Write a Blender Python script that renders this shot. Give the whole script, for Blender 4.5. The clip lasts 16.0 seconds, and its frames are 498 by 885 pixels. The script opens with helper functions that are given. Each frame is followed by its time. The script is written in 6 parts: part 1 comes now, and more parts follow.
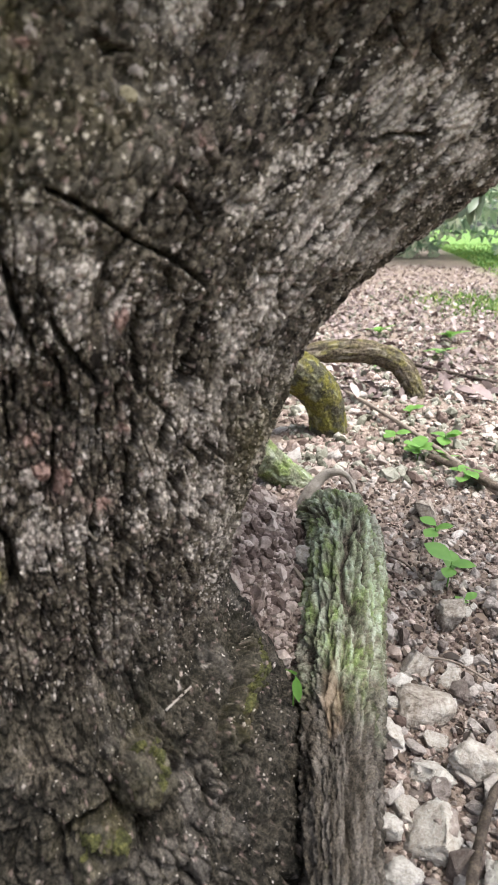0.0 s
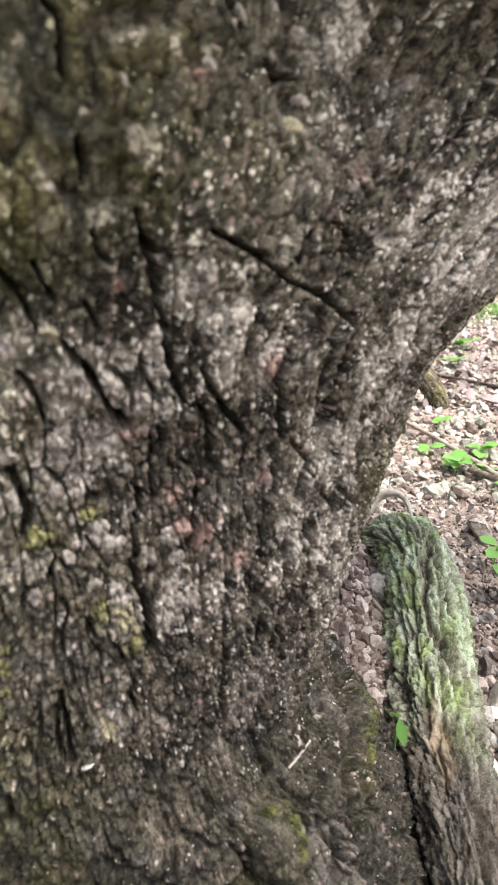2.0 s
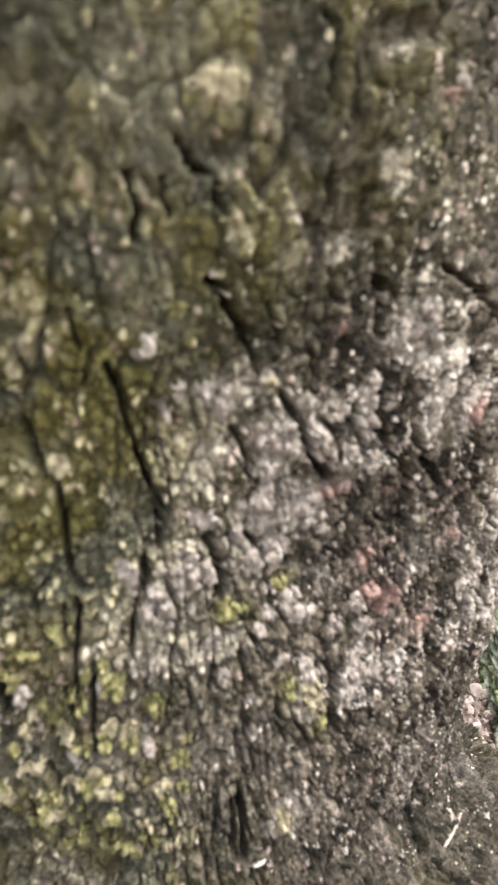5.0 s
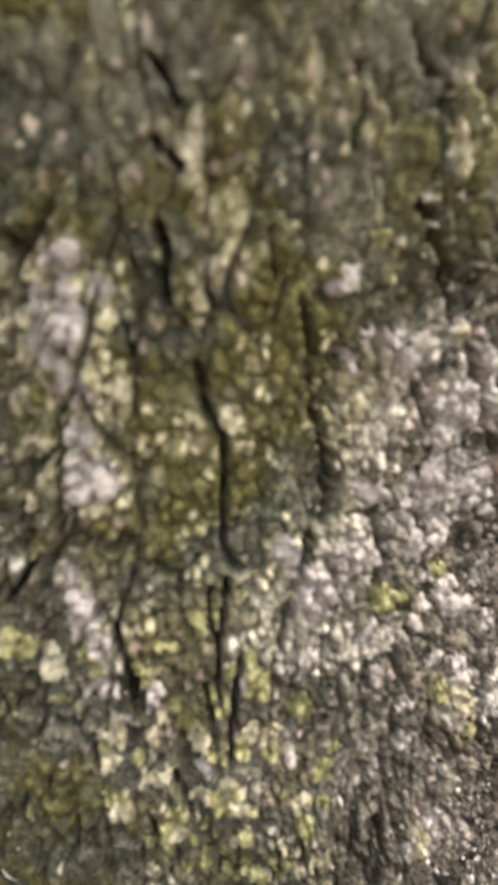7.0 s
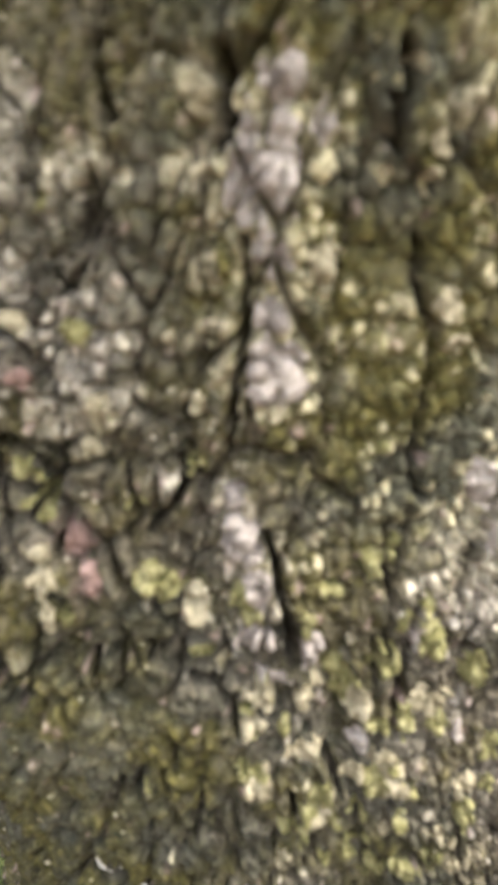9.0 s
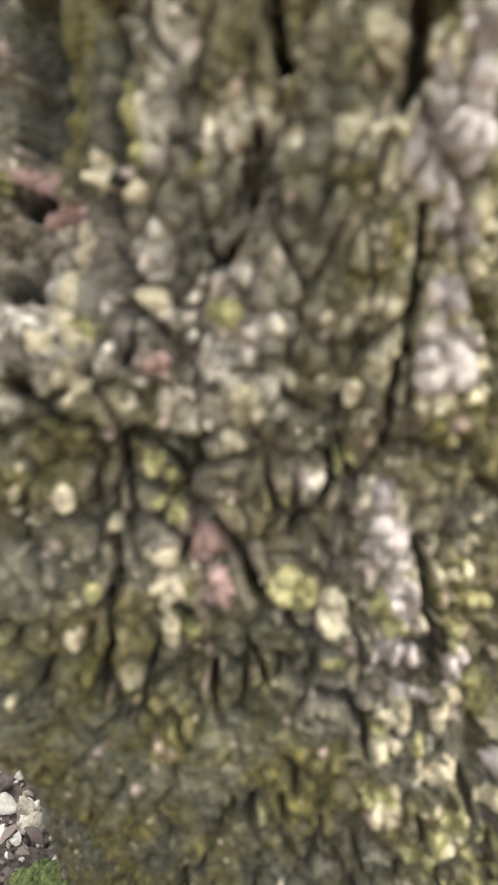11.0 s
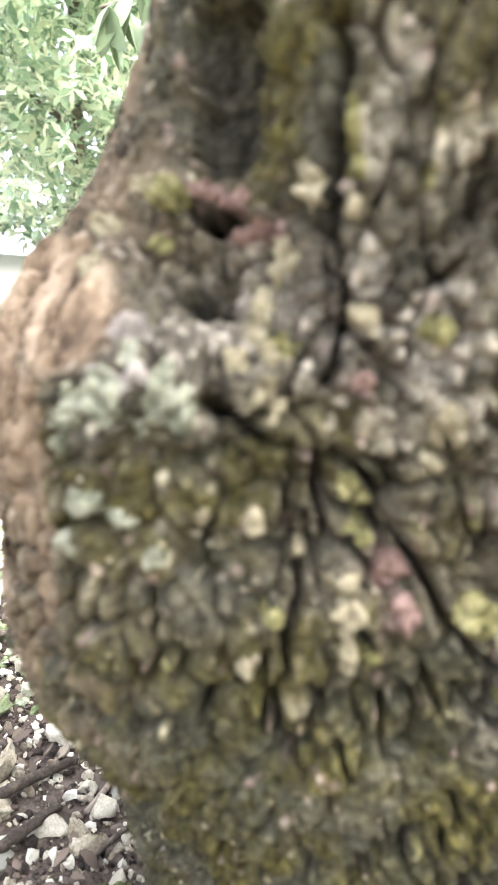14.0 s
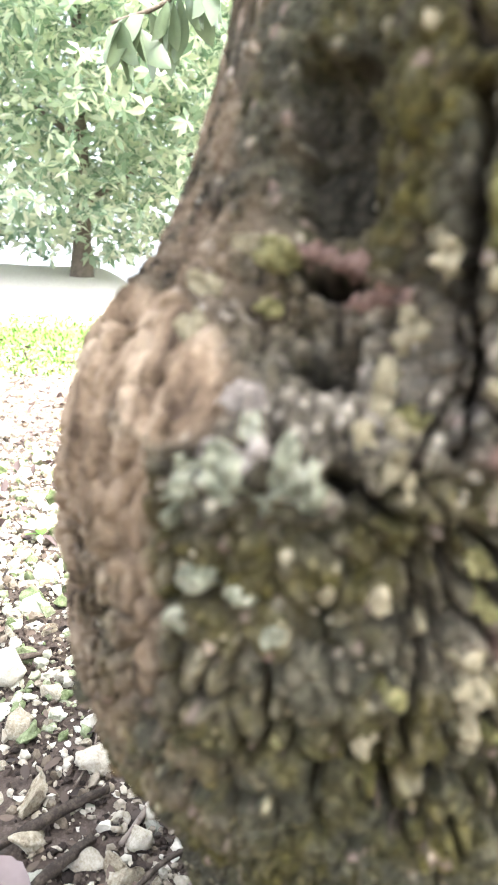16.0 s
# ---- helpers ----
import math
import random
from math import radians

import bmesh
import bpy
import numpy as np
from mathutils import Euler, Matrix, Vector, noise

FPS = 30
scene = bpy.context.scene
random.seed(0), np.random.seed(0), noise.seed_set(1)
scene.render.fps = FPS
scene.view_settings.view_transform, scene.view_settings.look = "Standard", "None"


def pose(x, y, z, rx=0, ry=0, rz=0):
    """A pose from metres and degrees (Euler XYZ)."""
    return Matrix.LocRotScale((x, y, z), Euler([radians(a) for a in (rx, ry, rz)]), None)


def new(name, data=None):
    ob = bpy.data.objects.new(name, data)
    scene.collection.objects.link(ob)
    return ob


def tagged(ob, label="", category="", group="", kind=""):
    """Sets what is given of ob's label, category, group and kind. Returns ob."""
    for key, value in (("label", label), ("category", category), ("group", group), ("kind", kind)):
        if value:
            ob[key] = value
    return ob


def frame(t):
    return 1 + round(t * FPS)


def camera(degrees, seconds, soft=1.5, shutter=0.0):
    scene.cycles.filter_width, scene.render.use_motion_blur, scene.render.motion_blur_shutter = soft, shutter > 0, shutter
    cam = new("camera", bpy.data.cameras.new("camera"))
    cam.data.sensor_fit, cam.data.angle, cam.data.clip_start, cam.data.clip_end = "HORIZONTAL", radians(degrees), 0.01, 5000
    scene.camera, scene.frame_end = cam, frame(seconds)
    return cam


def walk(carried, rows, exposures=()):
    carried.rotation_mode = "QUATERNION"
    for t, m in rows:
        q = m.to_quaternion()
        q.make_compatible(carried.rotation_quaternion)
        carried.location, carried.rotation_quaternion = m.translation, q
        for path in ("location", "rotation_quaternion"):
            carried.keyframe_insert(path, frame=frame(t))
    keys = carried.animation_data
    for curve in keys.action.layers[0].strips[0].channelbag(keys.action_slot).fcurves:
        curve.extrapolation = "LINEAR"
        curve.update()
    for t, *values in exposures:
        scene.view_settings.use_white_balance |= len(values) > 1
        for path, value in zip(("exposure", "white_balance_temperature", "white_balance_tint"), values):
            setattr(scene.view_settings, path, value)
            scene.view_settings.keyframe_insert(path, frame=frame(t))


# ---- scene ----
cam = camera(41.5, 16.0, soft=1.6)
cam.data.dof.use_dof = True
cam.data.dof.focus_distance = 1.05
cam.data.dof.aperture_fstop = 13.0
METRES, EYE, TILT, LEAN, TURN = 0.6, 0.6, -18.0, 0.0, 0.0
ROWS = [
    (0.0, 0.0, 0.0, 0.0, -0.0, 0.0, -0.0),
    (0.5, -0.0501, 0.0149, 0.0071, -0.11, 0.51, 0.24),
    (1.0, -0.0987, 0.0302, 0.0191, -0.26, 0.71, 0.69),
    (1.5, -0.1418, 0.0435, 0.034, -0.37, 0.71, 1.21),
    (2.0, -0.1803, 0.0534, 0.0493, -0.49, 0.76, 1.72),
    (2.5, -0.218, 0.0615, 0.0626, -0.62, 1.05, 2.02),
    (3.0, -0.2524, 0.0715, 0.0756, -0.78, 1.65, 2.27),
    (3.5, -0.2841, 0.0849, 0.0875, -0.87, 1.72, 2.63),
    (6.0, -0.4563, 0.1592, 0.0733, -1.95, 3.96, 2.48),
    (6.5, -0.4897, 0.1791, 0.0632, -2.1, 4.31, 2.28),
    (7.0, -0.5232, 0.1989, 0.05, -2.33, 4.95, 1.98),
    (7.5, -0.5551, 0.221, 0.0359, -2.43, 5.3, 1.62),
    (8.0, -0.5869, 0.2427, 0.0192, -2.63, 5.67, 1.13),
    (8.5, -0.617, 0.2647, 0.0029, -2.77, 5.91, 0.72),
    (9.0, -0.6425, 0.2833, -0.0077, -2.96, 5.97, 0.52),
    (9.5, -0.665, 0.2992, -0.0135, -3.05, 6.0, 0.42),
    (12.0, -0.7565, 0.3291, -0.0073, -3.11, 6.66, 0.39),
    (12.5, -0.7724, 0.3304, -0.0075, -3.12, 6.82, 0.31),
    (13.0, -0.7882, 0.3333, -0.0073, -3.08, 6.95, 0.22),
    (13.5, -0.8053, 0.3367, -0.0065, -3.04, 7.2, 0.05),
    (14.0, -0.8214, 0.3397, -0.003, -3.0, 7.5, 0.0),
    (14.5, -0.8377, 0.3436, 0.0039, -2.93, 7.64, 0.04),
    (15.0, -0.854, 0.3465, 0.0124, -2.9, 7.83, 0.03),
    (15.5, -0.868, 0.3488, 0.0227, -2.86, 7.98, 0.21),
    (16.0, -0.8809, 0.3512, 0.0325, -2.84, 8.04, 0.36),
]
EXPOSURES = [(0.0, 0.75, 6120, 10), (2.5, 1.42, 6230, 10), (6.0, 1.93, 6330, 10), (9.0, 2.25, 6400, 10), (12.5, 2.52, 6300, 10), (14.5, 2.52, 6210, 10), (16.0, 2.28, 6160, 10)]
walk(cam, [(t, pose(0, 0, EYE, TILT, LEAN, TURN) @ pose(METRES * x, METRES * y, METRES * z, 90 + pitch, roll, yaw)) for t, x, y, z, yaw, pitch, roll in ROWS], EXPOSURES)

# ---- world and sun ----
SUN_ELEVATION, SUN_AZIMUTH = radians(66), radians(125)
world = bpy.data.worlds.new("sky")
scene.world = world
world.use_nodes = True
wn = world.node_tree.nodes
sky = wn.new("ShaderNodeTexSky")
sky.sky_type = "NISHITA"
sky.sun_disc = False
sky.sun_elevation = SUN_ELEVATION
sky.sun_rotation = SUN_AZIMUTH
sky.air_density, sky.dust_density, sky.ozone_density = 1.0, 4.0, 1.0
wn["Background"].inputs["Strength"].default_value = 0.20
haze = wn.new("ShaderNodeHueSaturation")
haze.inputs["Saturation"].default_value = 0.35
world.node_tree.links.new(sky.outputs["Color"], haze.inputs["Color"])
world.node_tree.links.new(haze.outputs["Color"], wn["Background"].inputs["Color"])
sun_data = bpy.data.lights.new("sun", "SUN")
sun_data.energy, sun_data.angle, sun_data.color = 5.0, radians(20), (1.0, 0.93, 0.82)
sun = new("sun", sun_data)
to_sun = Vector((math.sin(SUN_AZIMUTH) * math.cos(SUN_ELEVATION), math.cos(SUN_AZIMUTH) * math.cos(SUN_ELEVATION), math.sin(SUN_ELEVATION)))
sun.rotation_euler = to_sun.to_track_quat("Z", "Y").to_euler()
sun.location = to_sun * 30


# ---- numeric noise ----
TABLES = {}


def table(seed):
    if seed not in TABLES:
        TABLES[seed] = np.random.RandomState(seed).rand(256, 256)
    return TABLES[seed]


def value_noise(x, y, seed):
    """Smooth noise, -1 to 1, one feature a unit."""
    tab = table(seed)
    ix, iy = np.floor(x).astype(int), np.floor(y).astype(int)
    fx, fy = x - ix, y - iy
    fx, fy = fx * fx * (3 - 2 * fx), fy * fy * (3 - 2 * fy)
    a, b = tab[ix & 255, iy & 255], tab[(ix + 1) & 255, iy & 255]
    c, d = tab[ix & 255, (iy + 1) & 255], tab[(ix + 1) & 255, (iy + 1) & 255]
    return 2 * ((a * (1 - fx) + b * fx) * (1 - fy) + (c * (1 - fx) + d * fx) * fy) - 1


def fractal(x, y, seed, octaves=3):
    total, amp, norm = 0, 1.0, 0
    for k in range(octaves):
        total = total + amp * value_noise(x * 2 ** k, y * 2 ** k, seed + k)
        norm, amp = norm + amp, amp * 0.5
    return total / norm


def cells(x, y, seed, jitter=0.9):
    """Cell noise: distance to the nearest and the second nearest point, and the nearest cell's random number."""
    jx, jy, rnd = table(seed), table(seed + 1), table(seed + 2)
    ix, iy = np.floor(x).astype(int), np.floor(y).astype(int)
    f1, f2, who = np.full(x.shape, 9.0), np.full(x.shape, 9.0), np.zeros(x.shape)
    for dx in (-1, 0, 1):
        for dy in (-1, 0, 1):
            cx, cy = (ix + dx) & 255, (iy + dy) & 255
            px = ix + dx + 0.5 + jitter * (jx[cx, cy] - 0.5)
            py = iy + dy + 0.5 + jitter * (jy[cx, cy] - 0.5)
            d = np.hypot(px - x, py - y)
            near = d < f1
            f2 = np.where(near, f1, np.minimum(f2, d))
            who = np.where(near, rnd[cx, cy], who)
            f1 = np.where(near, d, f1)
    return f1, f2, who


def cells3(p, seed, jitter=0.9):
    """Cell noise in space: as cells(), for rows of x, y, z."""
    tabs = [np.random.RandomState(seed + k).rand(64, 64, 64).astype(np.float32) for k in range(4)]
    p = p.astype(np.float32)
    i = np.floor(p).astype(np.int32)
    shape = p.shape[:-1]
    f1, f2, who = np.full(shape, 9, np.float32), np.full(shape, 9, np.float32), np.zeros(shape, np.float32)
    for dx in (-1, 0, 1):
        for dy in (-1, 0, 1):
            for dz in (-1, 0, 1):
                c = ((i[..., 0] + dx) & 63, (i[..., 1] + dy) & 63, (i[..., 2] + dz) & 63)
                d = (i[..., 0] + dx + 0.5 + jitter * (tabs[0][c] - 0.5) - p[..., 0]) ** 2
                d += (i[..., 1] + dy + 0.5 + jitter * (tabs[1][c] - 0.5) - p[..., 1]) ** 2
                d += (i[..., 2] + dz + 0.5 + jitter * (tabs[2][c] - 0.5) - p[..., 2]) ** 2
                near = d < f1
                f2 = np.where(near, f1, np.minimum(f2, d))
                who = np.where(near, tabs[3][c], who)
                f1 = np.where(near, d, f1)
    return np.sqrt(f1), np.sqrt(f2), who


def smooth(lo, hi, v):
    k = np.clip((v - lo) / (hi - lo), 0, 1)
    return k * k * (3 - 2 * k)


def line_distance(px, py, pts):
    best = np.full(px.shape, 9.0)
    for (ax, ay), (bx, by) in zip(pts[:-1], pts[1:]):
        vx, vy = bx - ax, by - ay
        k = np.clip(((px - ax) * vx + (py - ay) * vy) / (vx * vx + vy * vy + 1e-12), 0, 1)
        best = np.minimum(best, np.hypot(px - ax - k * vx, py - ay - k * vy))
    return best


# ---- mesh helpers ----
def mesh_from(name, verts, quads=None, tris=None, shade=True):
    """A mesh from arrays of corners, four-sided and three-sided faces."""
    me = bpy.data.meshes.new(name)
    verts = np.asarray(verts, dtype=np.float32).reshape(-1, 3)
    loops, sizes = [], []
    if quads is not None and len(quads):
        loops.append(np.asarray(quads, dtype=np.int32).ravel())
        sizes.append(np.full(len(quads), 4, dtype=np.int32))
    if tris is not None and len(tris):
        loops.append(np.asarray(tris, dtype=np.int32).ravel())
        sizes.append(np.full(len(tris), 3, dtype=np.int32))
    loops, sizes = np.concatenate(loops), np.concatenate(sizes)
    starts = np.concatenate([[0], np.cumsum(sizes)[:-1]]).astype(np.int32)
    me.vertices.add(len(verts))
    me.vertices.foreach_set("co", verts.ravel())
    me.loops.add(len(loops))
    me.loops.foreach_set("vertex_index", loops)
    me.polygons.add(len(sizes))
    me.polygons.foreach_set("loop_start", starts)
    me.polygons.foreach_set("loop_total", sizes)
    me.polygons.foreach_set("use_smooth", np.full(len(sizes), shade))
    me.update(calc_edges=True)
    return me


def grid_quads(rows, cols, wrap=False):
    r = np.arange(rows - 1)[:, None]
    c = np.arange(cols if wrap else cols - 1)[None, :]
    n = (c + 1) % cols
    a, b = r * cols + c, r * cols + n
    return np.stack([a, b, b + cols, a + cols], -1).reshape(-1, 4)


def add_colour(me, name, rgba):
    att = me.attributes.new(name, "FLOAT_COLOR", "POINT")
    att.data.foreach_set("color", np.asarray(rgba, dtype=np.float32).ravel())


def link_mesh(name, me, mat, parent=None, label=""):
    if mat:
        me.materials.append(mat)
    ob = new(name, me)
    if parent:
        ob.parent = parent
    if label:
        tagged(ob, label=label)
    return ob


def part(name, bm, mat, parent=None, label=""):
    """Links a bmesh as one mesh object under a thing or a part."""
    me = bpy.data.meshes.new(name)
    bm.to_mesh(me)
    bm.free()
    me.polygons.foreach_set("use_smooth", np.full(len(me.polygons), True))
    return link_mesh(name, me, mat, parent, label)


def empty(name, at=(0, 0, 0)):
    ob = new(name)
    ob.location = at
    ob.empty_display_size = 0.05
    return ob


def spline(pts, n):
    """Catmull-Rom curve through rows of numbers, n rows."""
    p = np.asarray(pts, dtype=float)
    p = np.vstack([2 * p[0] - p[1], p, 2 * p[-1] - p[-2]])
    t = np.linspace(0, len(p) - 3 - 1e-6, n)
    i = np.floor(t).astype(int)
    f = (t - i)[:, None]
    a, b, c, d = p[i], p[i + 1], p[i + 2], p[i + 3]
    return 0.5 * (2 * b + (c - a) * f + (2 * a - 5 * b + 4 * c - d) * f ** 2 + (3 * b - a - 3 * c + d) * f ** 3)


def tube(pts, rings, sides, relief=None):
    """Corners and faces of a tapered limb: rows x, y, z, radius. relief(along, angle) is added to the radius."""
    s = spline(pts, rings)
    centre, rad = s[:, :3], s[:, 3]
    tang = np.gradient(centre, axis=0)
    tang /= np.linalg.norm(tang, axis=1)[:, None] + 1e-9
    side = np.cross(tang, np.where(np.abs(tang[:, 2:3]) > 0.9, [[1.0, 0, 0]], [[0, 0, 1.0]]))
    side /= np.linalg.norm(side, axis=1)[:, None]
    for k in range(1, rings):
        v = side[k - 1] - tang[k] * np.dot(side[k - 1], tang[k])
        side[k] = v / np.linalg.norm(v)
    up = np.cross(side, tang)
    ang = np.linspace(0, 2 * np.pi, sides, endpoint=False)
    along = np.concatenate([[0], np.cumsum(np.linalg.norm(np.diff(centre, axis=0), axis=1))])
    r = np.repeat(rad[:, None], sides, 1)
    A, L = np.meshgrid(ang, along)
    if relief is not None:
        r = r + relief(L, A)
    v = centre[:, None] + r[..., None] * (np.cos(A)[..., None] * side[:, None] + np.sin(A)[..., None] * up[:, None])
    verts = np.vstack([v.reshape(-1, 3), centre[:1], centre[-1:]])
    quads = grid_quads(rings, sides, True)
    k = np.arange(sides)
    n = (k + 1) % sides
    last = (rings - 1) * sides
    tris = np.vstack([np.stack([np.full(sides, rings * sides), n, k], -1), np.stack([np.full(sides, rings * sides + 1), last + k, last + n], -1)])
    return verts, quads, tris, L, A


def tube_part(name, pts, rings, sides, mat, parent=None, label="", relief=None):
    v, q, t, _, _ = tube(pts, rings, sides, relief)
    return link_mesh(name, mesh_from(name, v, q, t), mat, parent, label)


class Pile:
    """Collects many small meshes into one."""

    def __init__(self):
        self.v, self.q, self.t, self.n = [], [], [], 0

    def add(self, verts, quads=None, tris=None):
        self.v.append(verts)
        if quads is not None and len(quads):
            self.q.append(np.asarray(quads) + self.n)
        if tris is not None and len(tris):
            self.t.append(np.asarray(tris) + self.n)
        self.n += len(verts)

    def mesh(self, name, shade=True):
        return mesh_from(name, np.vstack(self.v), np.vstack(self.q) if self.q else None, np.vstack(self.t) if self.t else None, shade)


# ---- materials ----
def material(name, rough=0.85, spec=0.3):
    mat = bpy.data.materials.new(name)
    mat.use_nodes = True
    b = mat.node_tree.nodes["Principled BSDF"]
    b.inputs["Roughness"].default_value = rough
    b.inputs["Specular IOR Level"].default_value = spec
    return mat, mat.node_tree.nodes, mat.node_tree.links, b


def coords(nodes, links, scale=(1, 1, 1), space="Object"):
    tc, mp = nodes.new("ShaderNodeTexCoord"), nodes.new("ShaderNodeMapping")
    mp.inputs["Scale"].default_value = scale
    links.new(tc.outputs[space], mp.inputs["Vector"])
    return mp.outputs["Vector"]


def noise_node(nodes, links, vec, scale, detail=4, rough=0.6):
    n = nodes.new("ShaderNodeTexNoise")
    n.inputs["Scale"].default_value, n.inputs["Detail"].default_value, n.inputs["Roughness"].default_value = scale, detail, rough
    if vec:
        links.new(vec, n.inputs["Vector"])
    return n.outputs["Fac"]


def voronoi(nodes, links, vec, scale):
    n = nodes.new("ShaderNodeTexVoronoi")
    n.inputs["Scale"].default_value = scale
    links.new(vec, n.inputs["Vector"])
    return n.outputs["Distance"]


def ramp(nodes, links, fac, stops):
    r = nodes.new("ShaderNodeValToRGB")
    while len(r.color_ramp.elements) < len(stops):
        r.color_ramp.elements.new(0.5)
    for e, (p, c) in zip(r.color_ramp.elements, stops):
        e.position, e.color = p, (*c, 1) if len(c) == 3 else c
    links.new(fac, r.inputs["Fac"])
    return r.outputs["Color"]


def mix(nodes, links, fac, a, b, mode="MIX"):
    m = nodes.new("ShaderNodeMix")
    m.data_type, m.blend_type = "RGBA", mode
    for key, v in ((0, fac), (6, a), (7, b)):
        if isinstance(v, (int, float)):
            m.inputs[key].default_value = v
        elif isinstance(v, tuple):
            m.inputs[key].default_value = (*v, 1)
        else:
            links.new(v, m.inputs[key])
    return m.outputs[2]


def sums(nodes, links, op, a, b, clamp=False):
    m = nodes.new("ShaderNodeMath")
    m.operation, m.use_clamp = op, clamp
    for key, v in ((0, a), (1, b)):
        if isinstance(v, (int, float)):
            m.inputs[key].default_value = v
        else:
            links.new(v, m.inputs[key])
    return m.outputs[0]


def bump(nodes, links, b, height, strength, dist):
    n = nodes.new("ShaderNodeBump")
    n.inputs["Strength"].default_value, n.inputs["Distance"].default_value = strength, dist
    links.new(height, n.inputs["Height"])
    links.new(n.outputs["Normal"], b.inputs["Normal"])


def speck(nodes, links, vec, scale, share):
    """Round grains, present in the given share of the cells."""
    w = nodes.new("ShaderNodeTexVoronoi")
    w.inputs["Scale"].default_value = scale
    links.new(vec, w.inputs["Vector"])
    parts = nodes.new("ShaderNodeSeparateColor")
    links.new(w.outputs["Color"], parts.inputs["Color"])
    there = sums(nodes, links, "LESS_THAN", parts.outputs["Red"], share)
    size = sums(nodes, links, "ADD", 0.28, sums(nodes, links, "MULTIPLY", parts.outputs["Green"], 0.3))
    edge = sums(nodes, links, "MULTIPLY", sums(nodes, links, "SUBTRACT", size, w.outputs["Distance"]), 7.0, True)
    return sums(nodes, links, "MULTIPLY", there, sums(nodes, links, "MULTIPLY", edge, sums(nodes, links, "ADD", 0.45, sums(nodes, links, "MULTIPLY", parts.outputs["Blue"], 0.55))))


def bark_material(name, dark=(0.014, 0.0115, 0.0095), light=(0.096, 0.081, 0.063), growth=True, mossy=((0.017, 0.019, 0.008), (0.073, 0.063, 0.020), (0.180, 0.150, 0.050)), crusty=((0.24, 0.20, 0.11), (0.40, 0.35, 0.22), (0.55, 0.49, 0.34)), greyish=((0.016, 0.018, 0.012), (0.062, 0.059, 0.041), (0.15, 0.14, 0.095))):
    """Fissured bark with crusts of lichen and moss; the growth attribute tells where each grows."""
    mat, n, l, b = material(name, 0.92, 0.10)
    v = coords(n, l)
    vs = coords(n, l, (1, 1, 0.35))
    grain = noise_node(n, l, vs, 160, 5, 0.7)
    blot = noise_node(n, l, v, 18, 4, 0.6)
    shade = sums(n, l, "ADD", sums(n, l, "MULTIPLY", grain, 0.6), sums(n, l, "MULTIPLY", blot, 0.4))
    if growth:
        tn = n.new("ShaderNodeAttribute")
        tn.attribute_name = "tone"
        ts = n.new("ShaderNodeSeparateColor")
        l.new(tn.outputs["Color"], ts.inputs["Color"])
        shade = sums(n, l, "ADD", shade, sums(n, l, "MULTIPLY", sums(n, l, "SUBTRACT", ts.outputs["Red"], 0.5), 0.32))
        shade = sums(n, l, "ADD", shade, sums(n, l, "MULTIPLY", sums(n, l, "SUBTRACT", ts.outputs["Green"], 0.5), 0.24))
    base = ramp(n, l, shade, [(0.36, dark), (0.5, tuple(0.5 * (p + q) for p, q in zip(dark, light))), (0.66, light)])
    col = base
    if growth:
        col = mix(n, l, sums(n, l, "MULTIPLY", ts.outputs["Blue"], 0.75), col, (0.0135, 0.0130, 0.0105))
    fine = noise_node(n, l, v, 420, 3, 0.6)
    col = mix(n, l, 1.0, col, ramp(n, l, fine, [(0.34, (0.45, 0.45, 0.45)), (0.5, (1.0, 1.0, 1.0)), (0.66, (1.7, 1.65, 1.6))]), "MULTIPLY")
    if growth:
        at = n.new("ShaderNodeAttribute")
        at.attribute_name = "growth"
        sep = n.new("ShaderNodeSeparateColor")
        l.new(at.outputs["Color"], sep.inputs["Color"])
        tone = ramp(n, l, fine, [(0.3, (0.30, 0.255, 0.225)), (0.5, (0.46, 0.405, 0.362)), (0.7, (0.62, 0.56, 0.505))])
        moss = ramp(n, l, noise_node(n, l, v, 260, 4, 0.7), [(0.3, mossy[0]), (0.55, mossy[1]), (0.74, mossy[2])])
        grey = ramp(n, l, noise_node(n, l, v, 260, 4, 0.7), [(0.3, greyish[0]), (0.55, greyish[1]), (0.74, greyish[2])])
        moss = mix(n, l, ramp(n, l, noise_node(n, l, v, 22, 3, 0.6), [(0.42, (0, 0, 0)), (0.56, (1, 1, 1))]), moss, grey)
        cream = ramp(n, l, fine, [(0.3, crusty[0]), (0.5, crusty[1]), (0.7, crusty[2])])
        tone = mix(n, l, sums(n, l, "MULTIPLY", sep.outputs["Green"], 1.1, True), tone, cream)
        pink = ramp(n, l, fine, [(0.3, (0.24, 0.16, 0.14)), (0.7, (0.44, 0.33, 0.30))])
        wood = ramp(n, l, noise_node(n, l, coords(n, l, (1, 1, 0.25)), 60, 4, 0.6), [(0.32, (0.05, 0.034, 0.024)), (0.5, (0.20, 0.143, 0.098)), (0.68, (0.38, 0.295, 0.22))])
        break_up = sums(n, l, "ADD", 0.55, sums(n, l, "MULTIPLY", noise_node(n, l, v, 200, 4, 0.7), 0.9))
        col = mix(n, l, sums(n, l, "MULTIPLY", sep.outputs["Green"], break_up, True), col, moss)
        col = mix(n, l, sums(n, l, "MULTIPLY", sep.outputs["Red"], break_up, True), col, tone)
        for size, share in ((230, 0.8), (420, 1.0)):
            spot = speck(n, l, v, size, sums(n, l, "MULTIPLY", tn.outputs["Alpha"], share))
            col = mix(n, l, sums(n, l, "MULTIPLY", spot, 0.85), col, tone)
